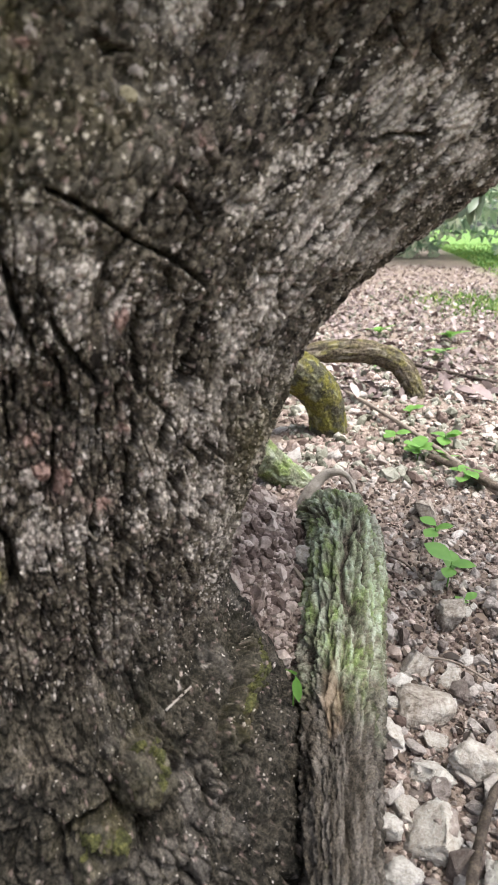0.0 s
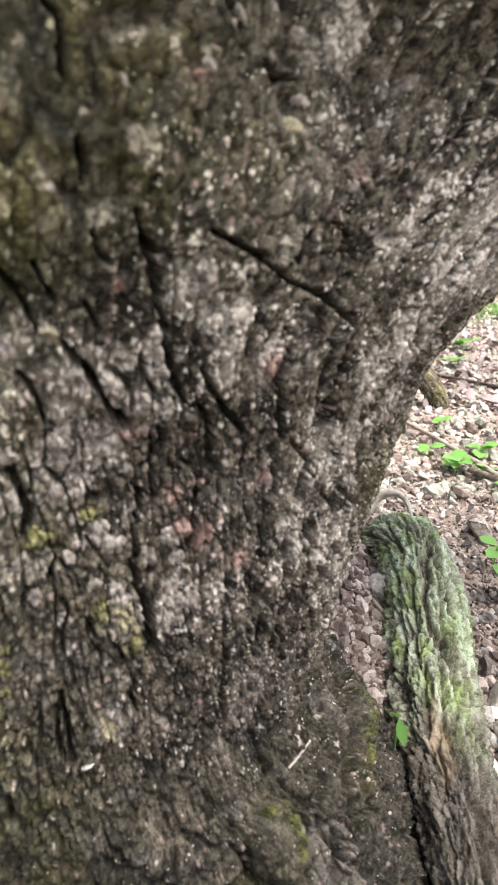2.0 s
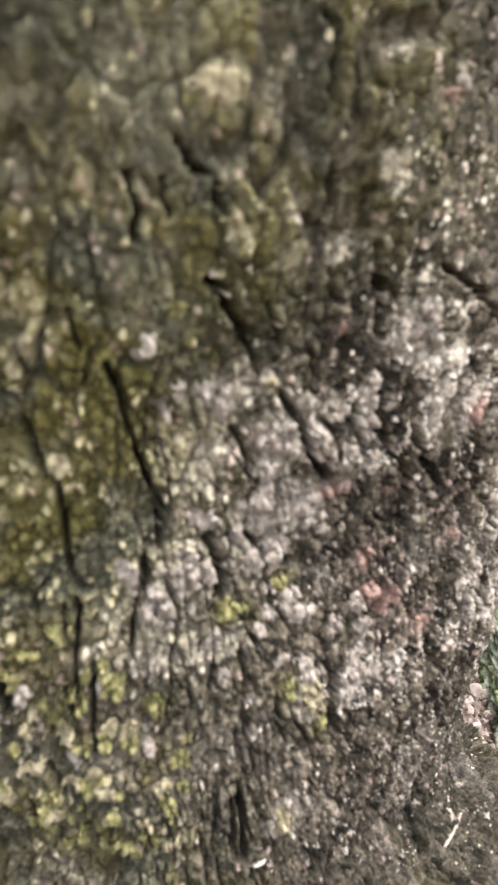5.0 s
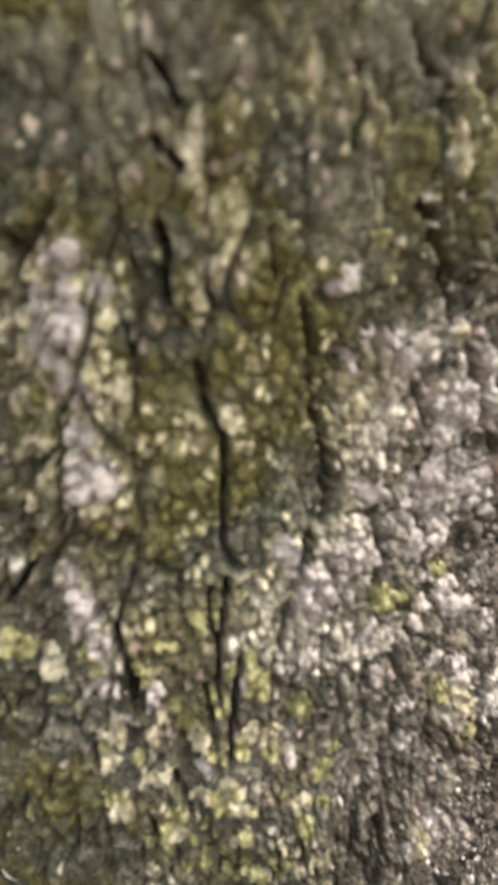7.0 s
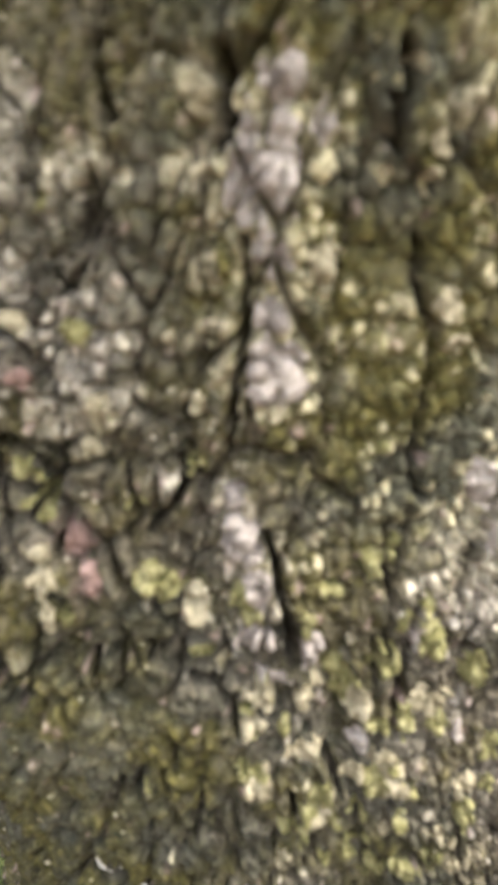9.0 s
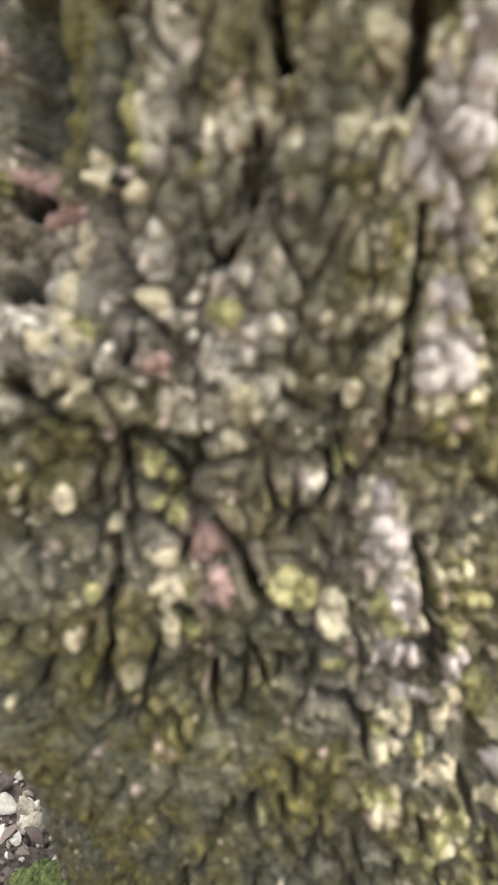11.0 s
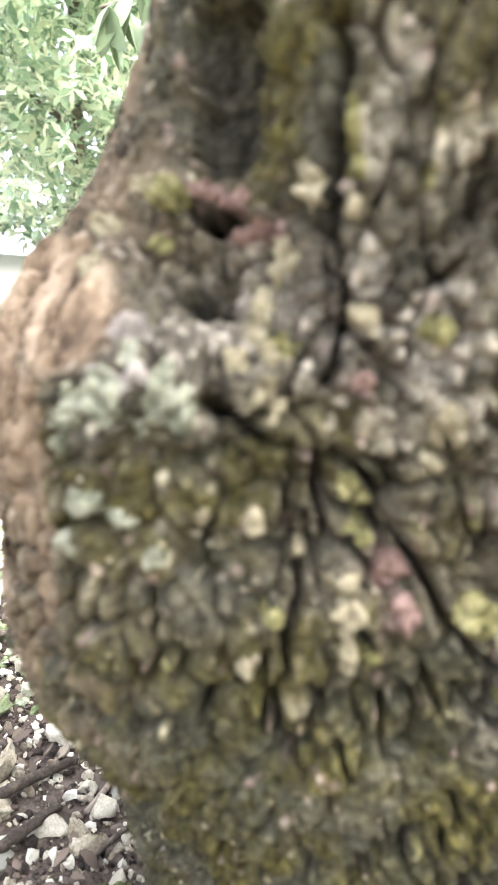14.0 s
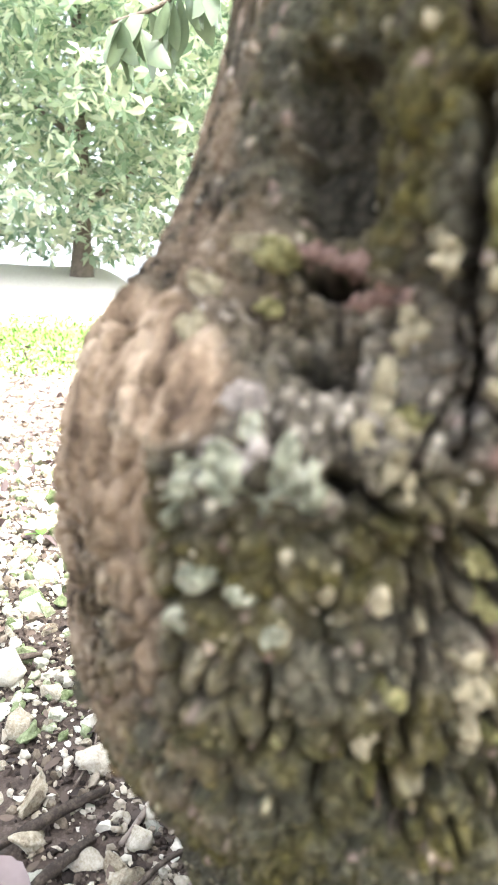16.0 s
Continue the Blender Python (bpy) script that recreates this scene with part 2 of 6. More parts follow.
        col = mix(n, l, sums(n, l, "MULTIPLY", sep.outputs["Blue"], break_up, True), col, pink)
        col = mix(n, l, at.outputs["Alpha"], col, wood)
    l.new(col, b.inputs["Base Color"])
    lumps = voronoi(n, l, v, 330)
    bump(n, l, b, sums(n, l, "SUBTRACT", sums(n, l, "ADD", sums(n, l, "MULTIPLY", grain, 0.5), sums(n, l, "MULTIPLY", fine, 0.4)), sums(n, l, "MULTIPLY", lumps, 0.45)), 1.0, 0.0019)
    return mat


def spotted(name, stops, scale=40, fine=300, rough=0.85, relief=0.002, strength=0.6, per_object=0.0, stretch=(1, 1, 1), spec=0.3, island=0.0, lumps=0.0):
    """A rough natural surface: colours over two scales of noise, shifted from piece to piece."""
    mat, n, l, b = material(name, rough, spec)
    v = coords(n, l, stretch)
    big, small = noise_node(n, l, v, scale, 5, 0.65), noise_node(n, l, v, fine, 4, 0.7)
    fac = sums(n, l, "ADD", sums(n, l, "MULTIPLY", big, 0.65), sums(n, l, "MULTIPLY", small, 0.35))
    if per_object:
        info = n.new("ShaderNodeObjectInfo")
        fac = sums(n, l, "ADD", fac, sums(n, l, "MULTIPLY", sums(n, l, "SUBTRACT", info.outputs["Random"], 0.5), per_object))
    if island:
        geo = n.new("ShaderNodeNewGeometry")
        fac = sums(n, l, "ADD", fac, sums(n, l, "MULTIPLY", sums(n, l, "SUBTRACT", geo.outputs["Random Per Island"], 0.5), island))
    l.new(ramp(n, l, fac, stops), b.inputs["Base Color"])
    if lumps:
        small = sums(n, l, "SUBTRACT", small, voronoi(n, l, v, lumps))
    bump(n, l, b, small, strength, relief)
    return mat


def leaf_material(name, stops, translucent=0.35, rough=0.45, island=0.5, scale=25):
    mat, n, l, b = material(name, rough, 0.6)
    geo = n.new("ShaderNodeNewGeometry")
    fac = sums(n, l, "ADD", sums(n, l, "MULTIPLY", noise_node(n, l, coords(n, l), scale, 3), 1 - island), sums(n, l, "MULTIPLY", geo.outputs["Random Per Island"], island))
    c = ramp(n, l, fac, stops)
    l.new(c, b.inputs["Base Color"])
    tr, ms = n.new("ShaderNodeBsdfTranslucent"), n.new("ShaderNodeMixShader")
    l.new(c, tr.inputs["Color"])
    ms.inputs["Fac"].default_value = translucent
    l.new(b.outputs["BSDF"], ms.inputs[1])
    l.new(tr.outputs["BSDF"], ms.inputs[2])
    l.new(ms.outputs["Shader"], n["Material Output"].inputs["Surface"])
    return mat


M_BARK = bark_material("bark")
M_ROOT = bark_material("root_bark", (0.026, 0.021, 0.017), (0.12, 0.098, 0.078), True, ((0.075, 0.105, 0.03), (0.20, 0.26, 0.09), (0.40, 0.46, 0.23)), ((0.28, 0.33, 0.23), (0.46, 0.52, 0.41), (0.62, 0.67, 0.58)), ((0.09, 0.10, 0.06), (0.23, 0.25, 0.16), (0.42, 0.44, 0.33)))
M_OLIVE = bark_material("olive_root_bark", (0.026, 0.021, 0.015), (0.12, 0.098, 0.07), True, ((0.045, 0.043, 0.010), (0.15, 0.138, 0.032), (0.31, 0.28, 0.085)), ((0.24, 0.25, 0.15), (0.38, 0.38, 0.25), (0.5, 0.5, 0.36)))
M_PALE = spotted("pale_lichen", [(0.36, (0.075, 0.064, 0.055)), (0.5, (0.25, 0.212, 0.188)), (0.66, (0.42, 0.37, 0.335))], 90, 500, 0.95, 0.002, 0.9, lumps=300)
M_CREAM = spotted("cream_lichen", [(0.36, (0.085, 0.068, 0.038)), (0.5, (0.26, 0.222, 0.145)), (0.66, (0.40, 0.35, 0.25))], 90, 500, 0.95, 0.002, 0.9, lumps=300)
M_YELLOW = spotted("yellow_moss", [(0.34, (0.045, 0.042, 0.012)), (0.48, (0.15, 0.136, 0.052)), (0.62, (0.31, 0.28, 0.145)), (0.75, (0.46, 0.42, 0.26))], 180, 600, 0.95, 0.002, 1.0, lumps=350)
M_PINK = spotted("pink_crust", [(0.34, (0.07, 0.042, 0.035)), (0.5, (0.20, 0.125, 0.105)), (0.68, (0.36, 0.25, 0.22))], 90, 500, 0.9, 0.002, 0.9, lumps=300)
M_MINT = spotted("mint_lichen", [(0.36, (0.055, 0.06, 0.035)), (0.5, (0.24, 0.24, 0.175)), (0.66, (0.44, 0.432, 0.36))], 90, 500, 0.95, 0.002, 0.9, lumps=300)
M_MOSS = spotted("moss", [(0.34, (0.02, 0.026, 0.008)), (0.5, (0.085, 0.105, 0.026)), (0.68, (0.25, 0.27, 0.085))], 130, 500, 0.95, 0.003, 1.0, lumps=350)
M_STONE = spotted("limestone", [(0.26, (0.15, 0.12, 0.095)), (0.40, (0.30, 0.262, 0.225)), (0.54, (0.42, 0.385, 0.345)), (0.72, (0.56, 0.53, 0.495))], 4, 16, 0.95, 0.0034, 1.0, per_object=0.3)
M_GRAVEL = spotted("gravel", [(0.15, (0.10, 0.075, 0.064)), (0.4, (0.22, 0.185, 0.168)), (0.62, (0.34, 0.30, 0.275)), (0.9, (0.50, 0.46, 0.425))], 120, 420, 0.95, 0.003, 1.0, island=0.65)
M_CREAMSTONE = spotted("cream_limestone", [(0.26, (0.20, 0.155, 0.10)), (0.40, (0.38, 0.325, 0.235)), (0.54, (0.53, 0.475, 0.375)), (0.72, (0.68, 0.635, 0.54))], 4, 16, 0.95, 0.0034, 1.0, per_object=0.3)
M_RUBBLE = spotted("rubble", [(0.26, (0.14, 0.11, 0.09)), (0.42, (0.27, 0.225, 0.20)), (0.56, (0.38, 0.335, 0.305)), (0.76, (0.53, 0.49, 0.46))], 4, 14, 0.95, 0.0024, 1.0, per_object=0.4)
M_PEBBLE = spotted("white_pebble", [(0.15, (0.16, 0.125, 0.09)), (0.4, (0.36, 0.31, 0.235)), (0.62, (0.52, 0.465, 0.375)), (0.9, (0.70, 0.66, 0.57))], 45, 300, 0.92, 0.003, 0.8, island=0.8)
M_CLOD = spotted("soil_clod", [(0.2, (0.09, 0.062, 0.052)), (0.5, (0.25, 0.19, 0.165)), (0.85, (0.48, 0.40, 0.355))], 60, 300, 0.95, 0.003, 0.9, island=0.7)
M_FOOTMOSS = spotted("olive_moss", [(0.34, (0.012, 0.014, 0.006)), (0.5, (0.058, 0.058, 0.018)), (0.68, (0.16, 0.15, 0.05))], 180, 500, 0.95, 0.002, 1.0, lumps=350)
M_HUMUS = spotted("humus", [(0.2, (0.02, 0.014, 0.011)), (0.5, (0.06, 0.043, 0.034)), (0.85, (0.15, 0.115, 0.09))], 60, 300, 0.95, 0.003, 0.9, island=0.7)
M_OLIVESTONE = spotted("olive_grey_stone", [(0.2, (0.075, 0.072, 0.05)), (0.45, (0.20, 0.195, 0.155)), (0.65, (0.31, 0.30, 0.255)), (0.9, (0.44, 0.42, 0.37))], 60, 300, 0.95, 0.003, 0.9, island=0.6)
M_GREENSTONE = spotted("mossy_stone", [(0.25, (0.10, 0.13, 0.05)), (0.45, (0.27, 0.31, 0.17)), (0.6, (0.50, 0.50, 0.38)), (0.8, (0.66, 0.64, 0.56))], 60, 300, 0.93, 0.003, 0.8, island=0.5)
M_TWIG = spotted("twig_bark", [(0.3, (0.035, 0.026, 0.02)), (0.5, (0.11, 0.085, 0.065)), (0.72, (0.25, 0.205, 0.17))], 90, 350, 0.9, 0.0015, 1.0, per_object=0.45)
M_DRY = leaf_material("dry_leaf", [(0.2, (0.07, 0.046, 0.042)), (0.5, (0.19, 0.14, 0.135)), (0.8, (0.38, 0.315, 0.30))], 0.12, 0.75, 0.7)
M_CRUMB = leaf_material("leaf_crumb", [(0.2, (0.03, 0.021, 0.016)), (0.5, (0.075, 0.052, 0.038)), (0.8, (0.16, 0.115, 0.085))], 0.05, 0.85, 0.7)
M_PALEROOT = spotted("pale_root", [(0.3, (0.15, 0.125, 0.10)), (0.5, (0.28, 0.245, 0.21)), (0.7, (0.42, 0.38, 0.34))], 60, 300, 0.9, 0.002, 0.8)
M_WEED = leaf_material("seedling_leaf", [(0.2, (0.07, 0.18, 0.03)), (0.5, (0.13, 0.28, 0.05)), (0.8, (0.24, 0.40, 0.10))], 0.4, 0.5, 0.5)
# raised towards white: sunlight and gloss are put into the leaf colour
M_SUNLIT_LEAF = leaf_material("sunlit_tree_leaf", [(0.12, (0.16, 0.24, 0.16)), (0.40, (0.38, 0.48, 0.36)), (0.64, (0.64, 0.70, 0.54)), (0.86, (0.80, 0.80, 0.66))], 0.6, 0.22, 0.8)
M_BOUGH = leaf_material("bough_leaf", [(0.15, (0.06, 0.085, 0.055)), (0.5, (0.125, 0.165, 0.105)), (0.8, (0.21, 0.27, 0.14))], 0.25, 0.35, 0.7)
M_GRASS = leaf_material("grass_blade", [(0.2, (0.06, 0.15, 0.025)), (0.5, (0.14, 0.27, 0.05)), (0.8, (0.30, 0.36, 0.10))], 0.35, 0.6, 0.7)
M_FARBARK = spotted("far_bark", [(0.3, (0.06, 0.05, 0.04)), (0.6, (0.16, 0.13, 0.11))], 15, 120, 0.9, 0.004, 0.8)


def ground_material():
    """Crumbly limestone soil under the tree, turf further off, pale dry earth on the rise behind."""
    mat, n, l, b = material("ground_soil", 0.95, 0.2)
    v = coords(n, l)
    big, mid, fine = noise_node(n, l, v, 3, 5), noise_node(n, l, v, 40, 5, 0.7), noise_node(n, l, v, 260, 4, 0.7)
    fac = sums(n, l, "ADD", sums(n, l, "MULTIPLY", mid, 0.6), sums(n, l, "MULTIPLY", fine, 0.4))
    soil = ramp(n, l, fac, [(0.3, (0.07, 0.05, 0.04)), (0.5, (0.19, 0.145, 0.12)), (0.68, (0.40, 0.34, 0.29))])
    turf = ramp(n, l, fac, [(0.3, (0.05, 0.11, 0.02)), (0.5, (0.12, 0.23, 0.05)), (0.7, (0.28, 0.33, 0.12))])
    pale = ramp(n, l, fac, [(0.3, (0.36, 0.32, 0.27)), (0.5, (0.50, 0.46, 0.41)), (0.7, (0.62, 0.58, 0.53))])
    at = n.new("ShaderNodeAttribute")
    at.attribute_name = "cover"
    sep = n.new("ShaderNodeSeparateColor")
    l.new(at.outputs["Color"], sep.inputs["Color"])
    edge = sums(n, l, "ADD", 0.4, sums(n, l, "MULTIPLY", big, 1.2))
    col = mix(n, l, sums(n, l, "MULTIPLY", sep.outputs["Red"], edge, True), soil, turf)
    humus = ramp(n, l, fac, [(0.3, (0.025, 0.018, 0.014)), (0.5, (0.07, 0.052, 0.042)), (0.7, (0.17, 0.135, 0.11))])
    col = mix(n, l, sep.outputs["Blue"], col, humus)
    col = mix(n, l, sep.outputs["Green"], col, pale)
    l.new(col, b.inputs["Base Color"])
    bump(n, l, b, fac, 0.9, 0.008)
    return mat


M_GROUND = ground_material()


# ---- ground ----
def bell(x, y, cx, cy, sx, sy):
    return np.exp(-0.5 * (((x - cx) / sx) ** 2 + ((y - cy) / sy) ** 2))


def ground_height(x, y):
    """The ground: a heap of crumbs behind the trunk, level stony soil, a rise behind on one side."""
    x, y = np.asarray(x, dtype=float), np.asarray(y, dtype=float)
    z = 0.19 * bell(x, y, -0.03, 0.93, 0.10, 0.17) + 0.05 * bell(x, y, 0.05, 1.35, 0.25, 0.3)
    side = smooth(0.02, 0.24, -x / np.maximum(np.hypot(x, y), 0.3)) * smooth(0.4, 1.4, y)
    far = np.hypot(x, y)
    z = z + side * (0.07 * smooth(0.9, 1.6, far) + 0.04 * smooth(1.6, 3.2, far) + 0.215 * (np.clip(far, 3.2, 8.6) - 3.2))
    z = z + 0.012 * fractal(x * 2.2, y * 2.2, 40) * smooth(0.3, 0.6, far) + 0.006 * fractal(x * 14, y * 14, 44) + 0.1 * value_noise(x * 0.1, y * 0.1, 47) * smooth(10, 30, far)
    return z


def ground_cover(x, y):
    """How much turf and how much bare pale earth covers the ground."""
    far = np.hypot(x, y)
    side = -x / np.maximum(far, 0.3)
    left = smooth(0.05, 0.2, side)
    turf_left = smooth(3.9, 4.4, far) * (1 - smooth(5.1, 5.6, far)) + smooth(30, 40, far)
    turf_right = np.maximum(smooth(-0.2, 0.3, x - 1.36 - 0.22 * y) * smooth(5.5, 7.0, y), 0.6 * bell(x, y, 2.1, 5.5, 0.35, 0.6))
    turf = left * turf_left + (1 - left) * turf_right * smooth(-1.5, 1.0, y) + smooth(3.2, 5.0, far + 0.4 * fractal(x * 0.7, y * 0.7, 49)) * smooth(1.5, -1.0, y)
    pale = left * smooth(5.2, 5.8, far) * (1 - smooth(30, 40, far))
    return np.clip(turf, 0, 1), pale


def axis_steps(lo, hi, fine, ends):
    core = np.arange(lo, hi, fine)
    out, step, p = [], fine, hi
    while p < ends:
        step *= 1.12
        p += step
        out.append(p)
    low, step, p = [], fine, lo
    while p > -ends:
        step *= 1.12
        p -= step
        low.append(p)
    return np.concatenate([low[::-1], core, out])


gx, gy = axis_steps(-1.2, 1.2, 0.016, 600), axis_steps(0.2, 2.4, 0.016, 600)
GX, GY = np.meshgrid(gx, gy)
GZ = ground_height(GX, GY)
me = mesh_from("ground", np.stack([GX, GY, GZ], -1), grid_quads(len(gy), len(gx)))
turf, pale = ground_cover(GX, GY)
add_colour(me, "cover", np.stack([turf, pale, 0.85 * smooth(-0.15, -0.5, GX + 0.25 * fractal(GX * 2, GY * 2, 51)) * smooth(3.2, 1.4, np.hypot(GX + 0.6, GY - 1.0)) * smooth(-1.2, 0.6, GY), 1 + 0 * turf], -1))
ground = tagged(link_mesh("ground", me, M_GROUND), "crumbly brown soil with pale limestone, turf further off", "ground", kind="structure")


# ---- the leaning tree ----
tree = tagged(empty("tree", (-0.3, 0.64, 0)), "old leaning tree with furrowed grey-brown bark, lichen and moss", "tree")
HOME = Matrix.Translation((0.3, -0.64, 0))

# height, middle, reach to one side and to the other, squareness of each, depth of the middle, reach to the front
PROFILE = np.array([
    (-0.06, -0.27, 0.30, 0.37, 2.2, 4.0, 0.66, 0.29), (0.05, -0.27, 0.275, 0.335, 2.2, 3.8, 0.66, 0.27),
    (0.12, -0.28, 0.265, 0.295, 2.3, 3.2, 0.66, 0.25), (0.20, -0.285, 0.262, 0.262, 2.4, 2.0, 0.66, 0.25),
    (0.28, -0.29, 0.280, 0.276, 2.4, 2.0, 0.66, 0.252), (0.34, -0.3, 0.304, 0.302, 3.0, 1.95, 0.66, 0.26),
    (0.40, -0.3, 0.311, 0.323, 4.0, 1.85, 0.66, 0.265), (0.45, -0.3, 0.311, 0.342, 4.0, 1.8, 0.645, 0.256),
    (0.50, -0.3, 0.309, 0.352, 3.8, 1.7, 0.637, 0.252)])
PROFILE = np.vstack([PROFILE, [
    (0.55, -0.3, 0.276, 0.40, 3.2, 1.45, 0.635, 0.262), (0.60, -0.3, 0.250, 0.47, 2.7, 1.22, 0.635, 0.278),
    (0.70, -0.3, 0.222, 0.60, 2.4, 1.02, 0.635, 0.308), (0.92, -0.3, 0.20, 0.84, 2.2, 1.0, 0.635, 0.375)]])


def profile_at(z):
    """The section's numbers at heights z, eased between the rows."""
    zz = np.arange(-0.2, 1.1, 0.002)
    kernel = np.exp(-0.5 * (np.arange(-30, 31) / 8.0) ** 2)
    kernel /= kernel.sum()
    out = []
    for k in range(1, 8):
        raw = np.interp(zz, PROFILE[:, 0], PROFILE[:, k])
        out.append(np.interp(z, zz, np.convolve(np.pad(raw, 30, mode="edge"), kernel, mode="valid")))
    return out


ROWS_Z = np.concatenate([np.arange(-0.06, 0.05, 0.0028), np.arange(0.05, 0.26, 0.0017), np.arange(0.26, 0.79, 0.00122), np.arange(0.79, 0.92, 0.004)])
NL, NR, NB = 380, 470, 110


def trunk_grid():
    cx, al, ar, nl, nr, cy, b = profile_at(ROWS_Z)
    tau = np.sin(np.linspace(0, 1, 260) * np.pi / 2)
    halves = []
    for a, n, count, sign in ((al, nl, NL, -1), (ar, nr, NR, 1)):
        half = np.zeros((len(ROWS_Z), count, 2))
        for i in range(len(ROWS_Z)):
            px = tau * a[i]
            py = -b[i] * (1 - tau ** n[i]) ** (1 / n[i])
            s = np.concatenate([[0], np.cumsum(np.hypot(np.diff(px), np.diff(py)))])
            at = np.linspace(0, s[-1], count)
            half[i, :, 0] = cx[i] + sign * np.interp(at, s, px)
            half[i, :, 1] = cy[i] + np.interp(at, s, py)
        halves.append(half)
    turn = np.pi * np.linspace(0, 1, NB + 2)[1:-1] ** 1.9
    back = np.zeros((len(ROWS_Z), NB, 2))
    reach = np.where(np.cos(turn)[None] > 0, ar[:, None], al[:, None])
    back[:, :, 0] = cx[:, None] + reach * np.cos(turn)[None]
    back[:, :, 1] = cy[:, None] + 0.27 * np.sin(turn)[None] * np.minimum(1, b[:, None] / 0.25)
    xy = np.concatenate([halves[0][:, ::-1], halves[1][:, 1:], back], 1)
    u = np.concatenate([-0.30 * np.linspace(1, 0, NL), 0.42 * np.linspace(0, 1, NR)[1:], 0.42 + 0.9 * np.linspace(0, 1, NB + 2)[1:-1] ** 1.9])
    return xy, np.tile(u, (len(ROWS_Z), 1)), np.repeat(ROWS_Z[:, None], xy.shape[1], 1)


XY, U, Z = trunk_grid()
X, Y = XY[..., 0], XY[..., 1]
BASE = np.stack([X, Y, Z], -1)


def surface_normals(p):
    du = np.roll(p, -1, 1) - np.roll(p, 1, 1)
    dv = np.gradient(p, axis=0)
    n = np.cross(du, dv)
    return n / (np.linalg.norm(n, axis=-1)[..., None] + 1e-12)


def spread(v, k):
    """Averages normals along both ways of the grid so that relief doesn't fold."""
    for _ in range(k):
        v = (np.roll(v, 3, 1) + v + np.roll(v, -3, 1)) / 3
        v = (np.vstack([v[3:], v[-3:]]) + v + np.vstack([v[:3], v[:-3]])) / 3
    return v / (np.linalg.norm(v, axis=-1)[..., None] + 1e-12)


NORMAL = spread(surface_normals(BASE), 6)
SWELL = np.zeros_like(X)
# larger swellings: x, z, breadth, height, how far out
for sx, sz, bw, bh, out in ((-0.595, 0.475, 0.05, 0.08, -0.001), (-0.615, 0.535, 0.03, 0.028, 0.004), (-0.475, 0.51, 0.022, 0.018, 0.010), (-0.515, 0.512, 0.022, 0.02, 0.012),
                            (-0.12, 0.14, 0.05, 0.04, 0.010), (-0.02, 0.155, 0.026, 0.018, 0.008), (-0.05, 0.125, 0.012, 0.03, -0.010), (-0.556, 0.574, 0.012, 0.012, 0.003), (-0.582, 0.540, 0.02, 0.018, 0.008), (-0.598, 0.40, 0.02, 0.02, 0.004),
                            (-0.49, 0.548, 0.022, 0.03, -0.014), (-0.488, 0.605, 0.010, 0.04, -0.016), (-0.366, 0.52, 0.012, 0.08, 0.006),
                            (-0.15, 0.46, 0.065, 0.07, -0.023), (-0.235, 0.53, 0.05, 0.06, -0.008), (-0.12, 0.22, 0.07, 0.07, -0.018), (-0.02, 0.73, 0.05, 0.05, -0.026), (0.06, 0.70, 0.05, 0.05, -0.015), (-0.17, 0.71, 0.04, 0.04, 0.008), (-0.48, 0.58, 0.04, 0.05, 0.011), (-0.52, 0.46, 0.04, 0.04, 0.007)):
    SWELL += out * np.exp(-0.5 * (((X - sx) / bw) ** 2 + ((Z - sz) / bh) ** 2)) * (Y < 0.7)
BASE = BASE + NORMAL * SWELL[..., None]
NORMAL = spread(surface_normals(BASE), 6)

CRACKS = []


def crack(points, width=0.0056, depth=0.0115):
    CRACKS.append((points, width, depth))


crack([(-0.16, 0.634), (-0.158, 0.625), (-0.157, 0.622)], 0.0026, 0.0074)
crack([(-0.157, 0.622), (-0.154, 0.608), (-0.151, 0.589), (-0.148, 0.569), (-0.146, 0.552), (-0.142, 0.533), (-0.138, 0.521)], 0.0054, 0.0116)
crack([(-0.126, 0.539), (-0.119, 0.522), (-0.11, 0.509), (-0.101, 0.495)], 0.0035, 0.0088)
crack([(-0.138, 0.521), (-0.129, 0.517), (-0.121, 0.504), (-0.12, 0.47)], 0.0039, 0.0093)
crack([(-0.121, 0.623), (-0.107, 0.616), (-0.089, 0.603), (-0.075, 0.593), (-0.058, 0.585), (-0.043, 0.574), (-0.029, 0.561)], 0.0031, 0.0081)
crack([(-0.042, 0.575), (-0.032, 0.593), (-0.025, 0.609), (-0.009, 0.639)], 0.0022, 0.0067)
crack([(-0.171, 0.472), (-0.17, 0.452), (-0.174, 0.432), (-0.175, 0.413), (-0.176, 0.391), (-0.171, 0.376)], 0.0033, 0.0084)
crack([(-0.172, 0.378), (-0.17, 0.364), (-0.172, 0.345)], 0.0083, 0.0150)
crack([(-0.172, 0.343), (-0.184, 0.328), (-0.191, 0.313), (-0.195, 0.293)], 0.0046, 0.0104)
crack([(-0.041, 0.505), (-0.042, 0.485)], 0.0071, 0.0150)
crack([(-0.03, 0.543), (-0.037, 0.515), (-0.039, 0.495)], 0.0035, 0.0087)
crack([(-0.054, 0.464), (-0.058, 0.446), (-0.061, 0.43)], 0.0048, 0.0107)
crack([(-0.077, 0.543), (-0.078, 0.515), (-0.078, 0.487)], 0.0022, 0.0068)
crack([(-0.082, 0.444), (-0.086, 0.417), (-0.091, 0.386)], 0.0032, 0.0083)
crack([(-0.074, 0.398), (-0.076, 0.37)], 0.0029, 0.0079)
crack([(-0.103, 0.334), (-0.097, 0.298)], 0.0034, 0.0086)
